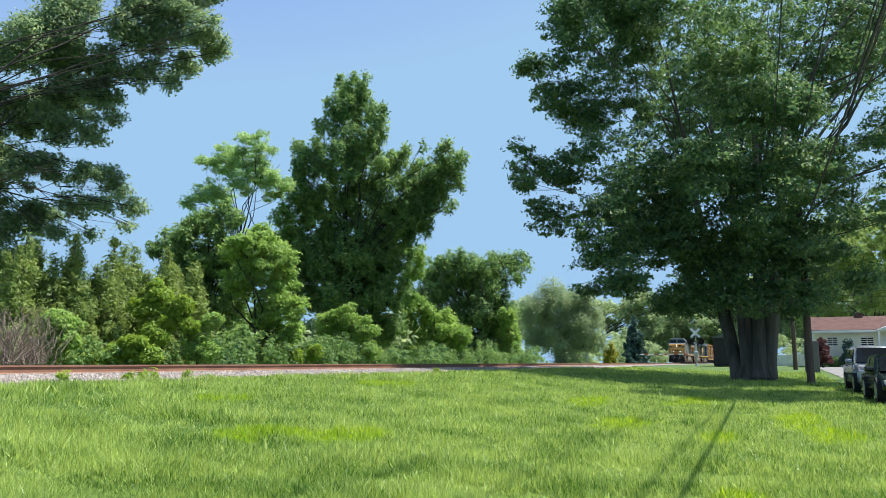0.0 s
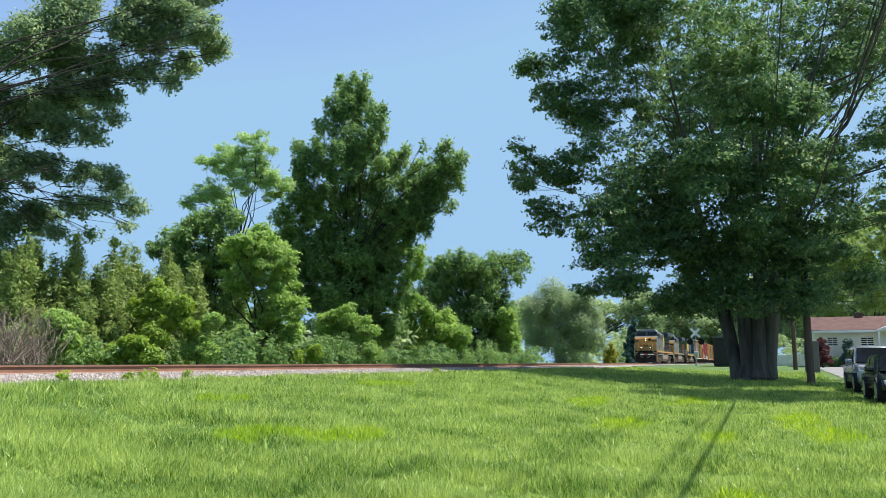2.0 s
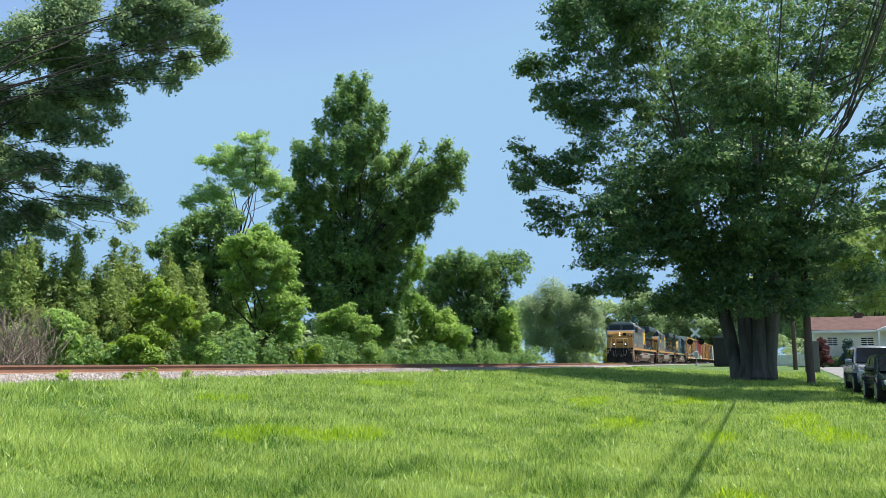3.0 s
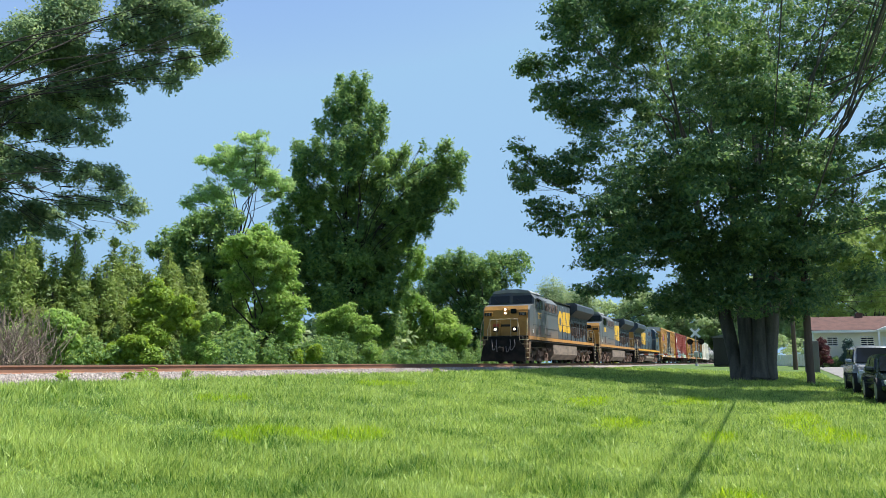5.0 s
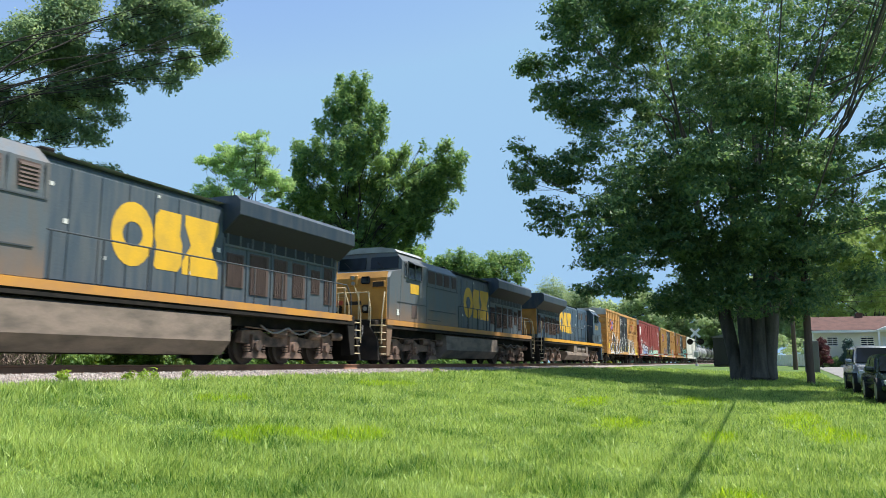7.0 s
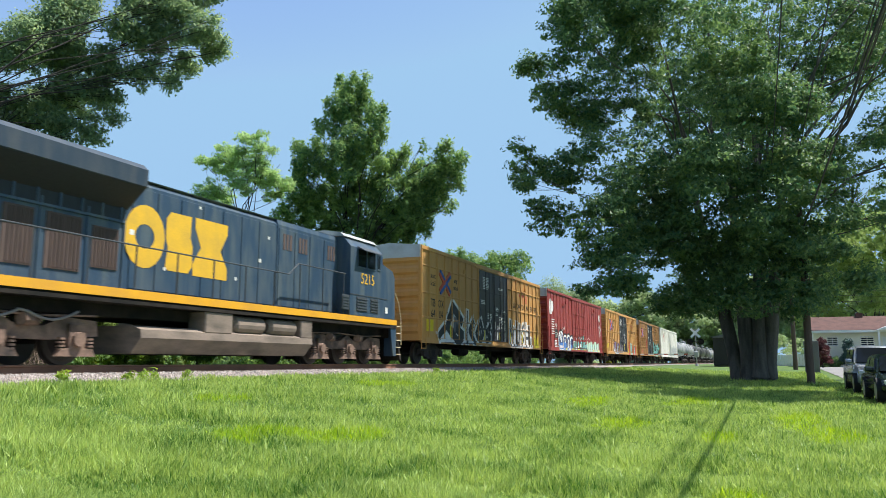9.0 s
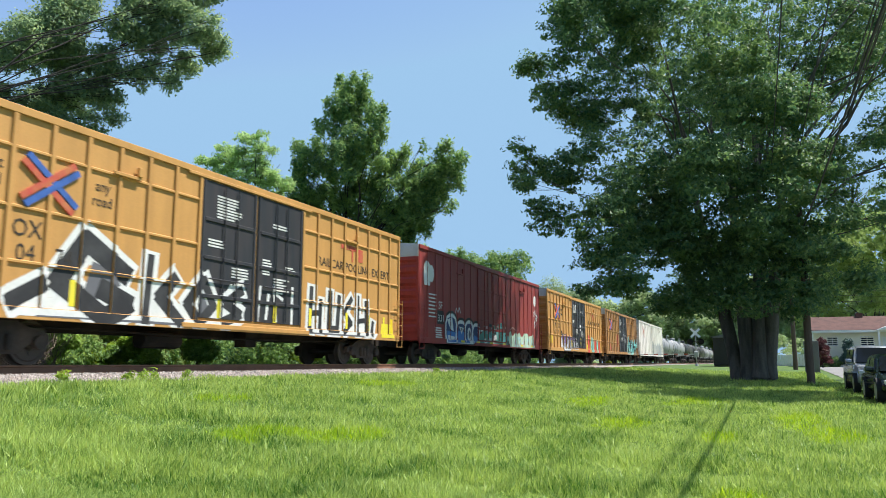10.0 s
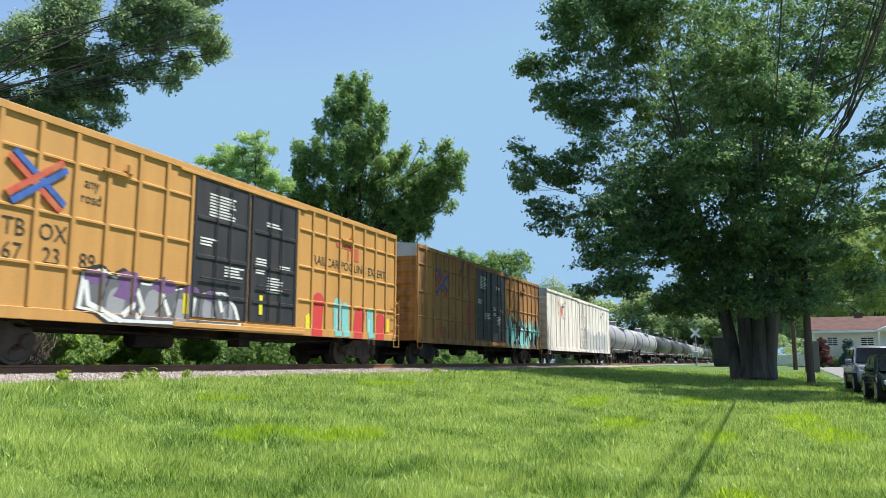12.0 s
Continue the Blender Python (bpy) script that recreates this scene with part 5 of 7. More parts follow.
def purple_tag(thing):
    top = [(4.75, 1.2), (4.85, 2.05), (5.35, 2.2), (5.7, 2.05), (6.0, 2.2), (6.4, 2.0), (6.75, 1.98), (7.2, 2.12), (7.55, 1.9), (8.0, 2.02), (8.35, 1.85), (8.9, 1.98), (9.5, 2.0), (9.95, 1.6), (10.2, 1.0), (5.6, 0.93), (5.2, 1.15)]
    top = [(x, 0.95 + (z - 0.95) * 0.9) for x, z in top]
    cx = sum(p[0] for p in top) / len(top)
    black = [[(cx + (x - cx) * 1.03, 1.5 + (z - 1.5) * 1.16) for x, z in top]]
    grey = [[(cx + (x - cx) * 0.95, 1.5 + (z - 1.5) * 0.86) for x, z in top]]
    purple = [disc(5.15, 1.88, 0.28, 0.16), disc(6.15, 1.9, 0.36, 0.2), disc(7.25, 1.86, 0.4, 0.18), disc(8.15, 1.82, 0.3, 0.14), disc(8.9, 1.75, 0.25, 0.15), [(5.7, 1.5), (6.3, 1.4), (6.5, 1.7), (5.9, 1.8)]]
    silver = [lump(5.5, 6.0, 1.1, 1.7, 0.1), lump(6.6, 7.1, 1.1, 1.75, 0.1), lump(7.6, 8.0, 1.05, 1.6), lump(8.6, 9.1, 1.1, 1.7), lump(9.4, 9.8, 1.1, 1.6)]
    light = [q for p in ([(4.95, 1.75), (5.05, 1.3), (5.9, 0.98)], [(6.4, 1.7), (6.6, 1.3), (6.4, 1.05)], [(7.2, 1.65), (7.45, 1.2)], [(8.3, 1.7), (8.2, 1.2)], [(9.2, 1.8), (9.35, 1.4)], [(6.0, 1.1), (6.3, 1.35)]) for q in stroke(p, 0.12)]
    dark = [q for p in ([(5.6, 1.95), (5.35, 1.4)], [(6.5, 1.95), (6.3, 1.5), (6.55, 1.05)], [(7.0, 1.2), (7.3, 1.6)], [(7.75, 1.9), (7.6, 1.1)], [(8.5, 1.85), (8.4, 1.05)], [(9.15, 1.1), (9.0, 1.6)]) for q in stroke(p, 0.05)]
    red = [q for x, h in ((14.15, 2.2), (16.85, 1.9), (18.5, 1.8)) for q in stroke([(x - 0.12, 1.02), (x, h - 0.2)], 0.62) + [disc(x, h - 0.16, 0.31, 0.26)]]
    teal = [q for x, h in ((15.3, 2.15), (15.85, 2.05), (17.65, 1.95)) for q in stroke([(x + 0.05, 1.05), (x, h - 0.2)], 0.46) + [disc(x, h - 0.16, 0.23, 0.22)]]
    aqua = [q for x, h in ((15.35, 1.8), (17.6, 1.6)) for q in stroke([(x, 1.2), (x, h)], 0.1)]
    yellow = [[(7.9, 1.25), (8.03, 1.25), (8.03, 1.75), (7.9, 1.75)], [(13.4, 1.1), (13.7, 1.1), (13.6, 1.6), (13.4, 1.5)], [(10.95, 1.4), (11.1, 1.4), (11.1, 1.95), (10.95, 1.95)]]
    spray(thing, 20.7, [("black", black), ("white", [top]), ("grey", grey), ("silver", silver), ("purple", purple), ("white", light), ("black", dark), ("red", red), ("teal", teal), ("aqua", aqua), ("yellow", yellow)])


def blue_green_tag(thing):
    rng = random.Random(3)
    forms = [(3.85, 5.25, 0.95, 2.3), (5.15, 6.45, 0.95, 2.05), (6.3, 7.45, 0.95, 2.1), (7.35, 8.35, 0.98, 2.0)]
    black = [lump(x0 - 0.09, x1 + 0.09, z0 - 0.05, z1 + 0.12, 0.06) for x0, x1, z0, z1 in forms] + [[(2.95, 1.75), (3.75, 1.75), (3.75, 2.35), (2.95, 2.35)]]
    white = [lump(x0, x1, z0, z1, 0.06) for x0, x1, z0, z1 in forms]
    navy = [lump(x0 + 0.13, x1 - 0.11, z0 + 0.2, z1 - 0.16, 0.05) for x0, x1, z0, z1 in forms]
    blue = [[(4.1, 1.0), (5.1, 1.0), (5.15, 1.45), (4.1, 1.5)], [(5.3, 0.98), (6.4, 1.0), (6.3, 1.5), (5.35, 1.55)], [(6.4, 1.0), (6.9, 1.0), (6.7, 1.35)], [(7.5, 1.0), (8.2, 1.0), (8.2, 1.3), (7.6, 1.4)]]
    pale = [disc(6.95, 1.42, 0.26, 0.34), [(5.6, 1.75), (6.2, 1.7), (5.9, 1.4)], [(4.2, 1.05), (5.0, 1.1), (5.0, 1.25), (4.2, 1.3)], [(4.1, 2.0), (4.7, 2.15), (4.9, 1.5), (4.5, 1.55)]]
    eye = [disc(6.98, 1.42, 0.12, 0.2), [(5.75, 1.68), (6.05, 1.66), (5.92, 1.52)]]
    green, teal, mint, pink, light, dark = [], [], [], [], [], []
    for k in range(60):
        x, z = rng.uniform(8.2, 13.2), rng.uniform(1.0, 1.95)
        ww, hh = rng.uniform(0.12, 0.5), rng.uniform(0.06, 0.3)
        q = [(x, z), (x + ww, z + rng.uniform(-0.06, 0.06)), (x + ww * 0.9, z + hh), (x + 0.05, z + hh * 1.1)]
        rng.choice((green, teal, teal, light, dark, green, pink))[:0] = [q]
    green.insert(0, [(8.3, 0.95), (13.3, 0.95), (13.2, 1.5), (12, 1.75), (10.5, 1.6), (9, 1.7), (8.3, 1.4)])
    edge = [(13.3, 0.95)] + [(13.3 + 0.33 * k, 1.62 + rng.uniform(-0.16, 0.22)) for k in range(16)] + [(18.4, 0.95)]
    mint = [edge]
    aqua = [q for p in ([(14.3, 1.0), (14.5, 1.45), (14.8, 1.0)], [(15.2, 1.05), (15.3, 1.5)], [(15.8, 1.1), (16.4, 1.4)], [(16.8, 1.0), (16.9, 1.45), (17.4, 1.4)], [(17.8, 1.0), (17.9, 1.4)], [(14.9, 1.5), (15.6, 1.3)]) for q in stroke(p, 0.16)]
    pink += [q for p in ([(13.5, 1.9), (14.0, 2.05), (14.6, 1.9)], [(14.4, 1.0), (14.6, 1.5)], [(16.1, 1.0), (16.2, 1.5)], [(17.5, 1.0), (17.6, 1.4)]) for q in stroke(p, 0.07)]
    light += [lump(1.45, 2.15, 3.35, 4.4), disc(2.25, 3.9, 0.3, 0.38), disc(18.7, 3.9, 0.3, 0.34)]
    light += [q for p in ([(18.4, 2.9), (18.7, 3.3), (19.1, 2.7), (18.5, 2.5), (19.2, 3.1), (18.8, 2.3)], [(18.3, 3.2), (19.3, 2.9)], [(18.9, 3.4), (18.6, 2.2)], [(5.1, 2.35), (5.2, 2.6), (5.4, 2.38), (5.6, 2.62), (5.75, 2.4)]) for q in stroke(p, 0.05)]
    light += [q for k in range(7) for q in stroke([(2.0, 3.0 - 0.16 * k), (2.75, 3.0 - 0.16 * k)], 0.06)]
    yellow = [[(x, 1.0), (x + 0.5, 1.0), (x + 0.5, 1.1), (x, 1.1)] for x in (5.7, 7.8, 9.8, 12.0, 15.4, 17.5)]
    spray(thing, 20.7, [("black", black), ("white", white), ("navy", navy), ("blue", blue), ("white", pale), ("grey", eye), ("green", green), ("teal", teal), ("mint", mint), ("aqua", aqua), ("pink", pink), ("white", light), ("black", dark), ("yellow", yellow)], ribs=False)


def arrow_cross(thing, x, z):
    """A blue and red crossed-arrows emblem of plain bars."""
    for k, (mat, dz, turn) in enumerate(((BLUESIGN, 0.06, -36), (REDSIGN, -0.06, -36), (REDSIGN, 0.06, 36), (BLUESIGN, -0.06, 36))):
        bm = fresh()
        box(bm, -0.75, 0.75, 0.0, 0.048, -0.065, 0.065)
        ob = part("emblem_bar", bm, mat, thing)
        a = radians(turn)
        ob.matrix_local = pose(x - math.sin(a) * dz * 1.4, -1.552 - 0.002 * k, z + math.cos(a) * dz * 1.4, 0, -turn, 0)


def yellow_marks(thing, digits, seed):
    y = -1.506
    lettering("stencil_words", "next\nload" if seed == 1 else "", 0.24, BLACKPAINT, thing, 2.28, y, 3.72, squeeze=0.9) if seed == 1 else None
    lettering("stencil_words", "any\nroad", 0.24, BLACKPAINT, thing, 4.94, y, 3.75, squeeze=0.9)
    arrow_cross(thing, 3.6, 3.62)
    first = 2.28 if seed == 1 else 3.17
    for k, (top, low) in enumerate(zip(("TB", "OX", ""), digits)):
        if top:
            lettering("stencil_words", top, 0.36, BLACKPAINT, thing, first + k * 0.887, y, 2.48, squeeze=0.9)
        lettering("stencil_number", low, 0.36, BLACKPAINT, thing, first + k * 0.887, y, 2.0, squeeze=0.9)
    lettering("stencil_words", "RAILCAR POOLING EXPERTS", 0.3, BLACKPAINT, thing, 16.4, y, 3.2, squeeze=1.0)
    bm = fresh()
    for k in range(2):
        box(bm, 15.4 + k * 0.55, 15.5 + k * 0.55, y, y - 0.006, 3.55, 4.0)
        box(bm, 15.2 + k * 0.55, 15.7 + k * 0.55, y, y - 0.006, 3.95, 4.1)
    box(bm, 16.25, 16.75, y, y - 0.006, 3.6, 4.05)
    part("emblem", bm, REDSIGN, thing, "faded red emblem")
    for k, (x, z, w, h) in enumerate(((1.55, 1.4, 0.75, 0.5), (6.2, 1.5, 0.16, 0.45), (9.4, 1.5, 0.16, 0.5), (18.9, 1.2, 0.3, 0.5))):
        bm = fresh()
        box(bm, x, x + w, y - 0.006, y - 0.01, z, z + h)
        part("reflector", bm, YELLOWTAG, thing, "yellow reflective patch")
    door_print(thing, seed)


def door_print(thing, seed):
    """White data print on the doors, too small to read."""
    for k, (x, z, w, rows) in enumerate(((8.7, 4.45, 1.1, 8), (11.2, 4.1, 0.9, 2), (8.4, 3.25, 0.7, 3), (10.75, 3.0, 0.5, 6), (11.9, 2.9, 0.6, 3), (11.3, 2.5, 0.8, 6), (9.4, 2.6, 0.9, 4))):
        bars("stencil_bars", thing, WHITEPAINT, x, -1.531, z, w, rows, 0.045, 0.035, seed=seed * 10 + k)


def tank_car(x0, length, paint, label):
    thing = empty("tank_car", pose(x0, TRACK_Y, RAIL_Z), label, "tank car", "freight cars of the train")
    a, b, r, zc = 0.9, length - 0.9, 1.42, 2.55
    bm = fresh()
    n = 28
    prof = [(a, 0.05), (a + 0.06, 0.55), (a + 0.25, 1.05), (a + 0.6, r), (b - 0.6, r), (b - 0.25, 1.05), (b - 0.06, 0.55), (b, 0.05)]
    rings = [[bm.verts.new((x, q * math.cos(2 * math.pi * i / n), zc + q * math.sin(2 * math.pi * i / n))) for i in range(n)] for x, q in prof]
    for p, q in zip(rings, rings[1:]):
        for i in range(n):
            bm.faces.new((p[i], p[(i + 1) % n], q[(i + 1) % n], q[i]))
    bm.faces.new(rings[0])
    bm.faces.new(rings[-1])
    part("tank", bm, paint, thing, smooth=True)
    for x in (a + 2.2, length / 2, b - 2.2):
        bm = fresh()
        rod(bm, (x - 0.12, 0, zc), (x + 0.12, 0, zc), r + 0.02, 28)
        part("tank_band", bm, TANK_BLACK, thing, "dark stained band round the tank")
    bm = fresh()
    rod(bm, (length / 2, 0, zc + r - 0.1), (length / 2, 0, zc + r + 0.4), 0.45, 16)
    rod(bm, (length / 2, 0, zc + r + 0.4), (length / 2, 0, zc + r + 0.5), 0.5, 16, 0.35)
    part("manway", bm, paint, thing)
    bm = fresh()
    for s in (-1, 1):
        rod(bm, (length / 2 - 1.5, s * 1.2, zc + 1.75), (length / 2 + 1.5, s * 1.2, zc + 1.75), 0.025, 6)
        for o in (-1.5, 0, 1.5):
            rod(bm, (length / 2 + o, s * 1.2, zc + 0.7), (length / 2 + o, s * 1.2, zc + 1.75), 0.025, 6)
        box(bm, length / 2 - 1.5, length / 2 + 1.5, s * 0.6, s * 1.25, zc + 1.05, zc + 1.1)
        rod(bm, (a, s * 1.42, 1.35), (b, s * 1.42, 1.35), 0.025, 6)
        for o in (0.0, 0.2, 0.4, 0.6, 0.8, 1.0):
            rod(bm, (a + (b - a) * o, s * 1.42, 0.95), (a + (b - a) * o, s * 1.42, 1.35), 0.02, 5)
    part("safety_rail", bm, GALV, thing)
    for x in (a + 1.6, b - 1.6):
        bm = fresh()
        prism_x(bm, [(-1.3, 0.85), (-1.2, 1.6), (-0.7, 1.25), (0.7, 1.25), (1.2, 1.6), (1.3, 0.85)], x - 0.5, x + 0.5)
        part("tank_saddle", bm, FRAMEDARK, thing)
    for x0_, x1_ in ((0.5, 3.6), (length - 3.6, length - 0.5)):
        bm = fresh()
        box(bm, x0_, x1_, -0.3, 0.3, 0.72, 1.0)
        part("stub_sill", bm, FRAMEDARK, thing)
        bm = fresh()
        xa = x0_ if x0_ < 5 else x1_ - 0.5
        box(bm, xa, xa + 0.5, -1.45, 1.45, 1.004, 1.05)
        part("end_platform", bm, FRAMEDARK, thing)
    for x in (a + 1.6, b - 1.6):
        freight_truck(thing, x)
    coupler(thing, 0, -1)
    coupler(thing, length, 1)
    TRAIN.append((thing, x0, False))
    return thing


def loco_truck(thing, x, back):
    r = 0.533
    bm = fresh()
    for s in (-1, 1):
        y0, y1 = s * 0.95, s * 1.14
        prism(bm, [(x - 2.5, 0.62), (x - 2.45, 0.95), (x - 1.6, 1.0), (x - 1.1, 0.8), (x - 0.5, 0.8), (x, 1.02), (x + 0.5, 0.8), (x + 1.1, 0.8), (x + 1.6, 1.0), (x + 2.45, 0.95), (x + 2.5, 0.62), (x + 1.3, 0.52), (x + 0.6, 0.52), (x, 0.62), (x - 0.6, 0.52), (x - 1.3, 0.52)], y0, y1)
        for o in (-1.88, 0, 1.88):
            prism(bm, [(x + o - 0.5, 0.18), (x + o - 0.42, 0.3), (x + o - 0.2, 0.36), (x + o - 0.2, 0.85), (x + o + 0.2, 0.85), (x + o + 0.2, 0.36), (x + o + 0.42, 0.3), (x + o + 0.5, 0.18)], s * 1.1, s * 1.24)
            rod(bm, (x + o, s * 1.2, r), (x + o, s * 1.33, r), 0.17, 12, 0.15)
            for q in (-0.36, 0.36):
                for k in range(4):
                    rod(bm, (x + o + q, s * 1.17, 0.3 + k * 0.075), (x + o + q, s * 1.17, 0.345 + k * 0.075), 0.085, 8)
        for o in (-0.95, 0.95, 2.35):
            rod(bm, (x + o, s * 1.1, 0.92), (x + o + 0.45, s * 1.24, 0.92), 0.13, 10)
        pipe(bm, [(x - 2.4, s * 1.2, 1.06), (x - 0.8, s * 1.22, 1.0), (x + 0.8, s * 1.22, 1.06), (x + 2.4, s * 1.2, 1.02)], 0.025)
    box(bm, x - 2.2, x + 2.2, -0.95, 0.95, 0.6, 0.85)
    frame_part = part("truck_frame", bm, TRUCKDIRT, thing, "dusty brown cast three-axle truck")
    for o in (-1.88, 0, 1.88):
        wheelset(frame_part, x + o, r, back)


def locomotive(x0, paint, number, back, label, lit, end_label=""):
    """A six-axle diesel; its cab end at local x = 0."""
    L = 22.3
    m = pose(x0 + (L if back else 0), TRACK_Y, RAIL_Z, 0, 0, 180 if back else 0)
    thing = empty("locomotive", m, label, "locomotive", "locomotives of the train")
    w = 1.52
    hood = BLUE_LOCO if back else HOOD_GREY
    # underframe
    bm = fresh()
    box(bm, 0.75, L - 0.75, -0.95, 0.95, 1.08, 1.42, 0.02)
    box(bm, 1.2, L - 1.2, -w, w, 1.36, 1.44)
    part("underframe", bm, FRAMEDARK, thing)
    for s in (-1, 1):
        bm = fresh()
        box(bm, 1.14, 20.9, s * (w - 0.06), s * (w + 0.012), 1.49, 1.69)
        part("sill_stripe", bm, STRIPE_FRESH if back else STRIPE, thing, "orange-yellow sill stripe")
    bm = fresh()
    box(bm, 1.14, 20.9, -w + 0.06, w - 0.06, 1.44, 1.69)
    part("walkway", bm, FRAMEDARK, thing)
    # nose
    bm = fresh()
    lev = ((1.70, 1.20), (3.32, 1.24), (3.56, 1.42))
    rings = []
    for z, x in lev:
        c = 0.10
        rings.append([bm.verts.new((px, py, z + (0.22 if px > 2 and z > 3.4 else 0))) for px, py in ((x, -w + c), (x, w - c), (x + c, w - 0.008), (2.5, w - 0.008), (2.5, -w + 0.008), (x + c, -w + 0.008))])
    for p, q in zip(rings, rings[1:]):
        for i in range(6):
            bm.faces.new((p[i], p[(i + 1) % 6], q[(i + 1) % 6], q[i]))
    bm.faces.new(rings[0])
    bm.faces.new(rings[-1])
    nose = part("nose", bm, paint, thing)
    bm = fresh()
    a = [(1.185, -1.44, 1.72), (1.185, 1.44, 1.72), (1.225, 1.44, 3.32), (1.40, 1.40, 3.58), (1.40, -1.40, 3.58), (1.225, -1.44, 3.32)]
    f = [bm.verts.new(p) for p in a]
    g = [bm.verts.new((p[0] + 0.04, p[1], p[2])) for p in a]
    bm.faces.new((f[0], f[1], f[2], f[5]))
    bm.faces.new((f[5], f[2], f[3], f[4]))
    bm.faces.new((g[0], g[5], g[2], g[1]))
    bm.faces.new((g[5], g[4], g[3], g[2]))
    for i in range(6):
        bm.faces.new((f[(i + 1) % 6], f[i], g[i], g[(i + 1) % 6]))
    front = part("nose_front", bm, NOSE, thing, "weathered yellow nose face")
    bm = fresh()
    box(bm, 1.12, 1.2, 0.30, 0.95, 1.75, 2.6, 0.03)
    part("nose_door", bm, NOSE, front)
    for s in (-1, 1):
        bm = fresh()
        box(bm, 1.12, 1.26, s * 0.85, s * 1.40, 2.92, 3.18, 0.02)
        board = part("number_board", bm, NOSE, front)
        bm = fresh()
        box(bm, 1.105, 1.12, s * 0.89, s * 1.36, 2.95, 3.15)
        board = part("board_face", bm, BLACKPAINT, front)
        if number:
            lettering("painted_number", number, 0.14, WHITEPAINT, front, 1.10, s * 1.12, 2.98, 0, 0.9)
        bm = fresh()
        box(bm, 1.02, 1.19, s * 0.62 - 0.17, s * 0.62 + 0.17, 1.95, 2.27, 0.05)
        part("ditch_light_box", bm, FRAMEDARK, front)
        bm = fresh()
        rod(bm, (1.0, s * 0.62, 2.11), (1.03, s * 0.62, 2.11), 0.085, 16)
        part("ditch_light", bm, LAMP if lit else ROOFPAINT, front, "lit round ditch light" if lit else "")
    bm = fresh()
    box(bm, 1.16, 1.3, -0.18, 0.18, 3.0, 3.46, 0.04)
    part("headlight_box", bm, NOSE, front)
    for z in (3.12, 3.34):
        bm = fresh()
        rod(bm, (1.13, 0, z), (1.17, 0, z), 0.075, 16)
        part("headlight", bm, LAMP if lit else ROOFPAINT, front, "lit round headlight" if lit else "")
    bm = fresh()
    box(bm, 1.17, 1.22, -0.72, -0.34, 3.08, 3.38, 0.05)
    part("nose_window", bm, GLASS, front)
    # emblem on the nose, in plain shapes
    bm = fresh()
    box(bm, 1.18, 1.21, -0.35, 0.55, 2.28, 2.42, 0.01)
    part("emblem", bm, BLACKPAINT, front)
    bm = fresh()
    box(bm, 1.10, 1.12, 0.42, 0.80, 2.28, 2.46)
    part("red_plate", bm, REDSIGN, front, "small faded red plate")
    # cab
    bm = fresh()
    prism_x(bm, [(-w, 1.70), (-w, 4.12), (-1.12, 4.58), (-0.5, 4.68), (0.5, 4.68), (1.12, 4.58), (w, 4.12), (w, 1.70)], 2.42, 4.85)
    for v in bm.verts:
        if v.co.x < 2.5 and v.co.z < 3.0:
            v.co.x = 2.2
        elif v.co.x < 2.5 and v.co.z > 4.3:
            v.co.x = 2.52
    cab = part("cab", bm, paint, thing)
    bm = fresh()
    prism_x(bm, [(-1.3, 4.47), (-1.13, 4.62), (-0.5, 4.72), (0.5, 4.72), (1.13, 4.62), (1.3, 4.47), (0, 4.5)], 2.45, 4.95)
    part("cab_roof", bm, ROOFPAINT, cab, "pale dusty cab roof")
    for y0, y1 in ((-1.36, -0.12), (0.12, 1.36)):
        bm = fresh()
        q = [(2.385, y0, 3.82), (2.385, y1, 3.82), (2.455, y1, 4.30), (2.455, y0, 4.30)]
        f = [bm.verts.new((x - 0.03, y, z)) for x, y, z in q]
        g = [bm.verts.new((x + 0.05, y, z)) for x, y, z in q]
        bm.faces.new(f)
        bm.faces.new(list(reversed(g)))
        for i in range(4):
            bm.faces.new((f[(i + 1) % 4], f[i], g[i], g[(i + 1) % 4]))
        pane = part("windshield", bm, GLASS, cab, "dark glass windshield")
        bm = fresh()
        rod(bm, (2.34, (y0 + y1) / 2, 3.82), (2.39, (y0 + y1) / 2 + 0.35, 4.12), 0.015, 5)
        part("wiper", bm, BLACKPAINT, pane)
    for s in (-1, 1):
        for x0_, x1_ in ((2.62, 2.82), (3.02, 3.62), (3.70, 4.32)):
            bm = fresh()
            z0, z1 = (3.46, 4.08) if x0_ > 3 else (3.5, 4.04)
            box(bm, x0_, x1_, s * (w - 0.02), s * (w + 0.004), z0, z1, 0.03 if x0_ < 3 else 0.0)
            pane = part("side_window", bm, GLASS, cab)
            bm = fresh()
            for za, zb in ((z0 - 0.035, z0), (z1, z1 + 0.035)):
                box(bm, x0_ - 0.03, x1_ + 0.03, s * w, s * (w + 0.025), za, zb)
            for xa in (x0_ - 0.035, x1_):
                box(bm, xa, xa + 0.035, s * w, s * (w + 0.025), z0, z1)
            part("window_frame", bm, paint, pane)
        bm = fresh()
        prism_x(bm, [(s * w, 4.13), (s * (w + 0.30), 3.98), (s * (w + 0.30), 4.01), (s * w, 4.17)], 2.98, 4.36)
        part("sunshade", bm, DARKRAIL, cab, "hinged sunshade over the cab window")
        if number:
            lettering("painted_number", number, 0.40, LOGO, thing, 3.62 if not back else 3.58, s * (w + 0.012), 2.86, s, 0.95)
        else:
            bars("painted_bars", thing, LOGO, 3.2, s * (w + 0.004), 3.25, 0.9, 1, 0.4, 0.1, s)
        bm = fresh()
        box(bm, 2.0, 4.85, s * w, s * (w + 0.012), 2.42, 2.45)
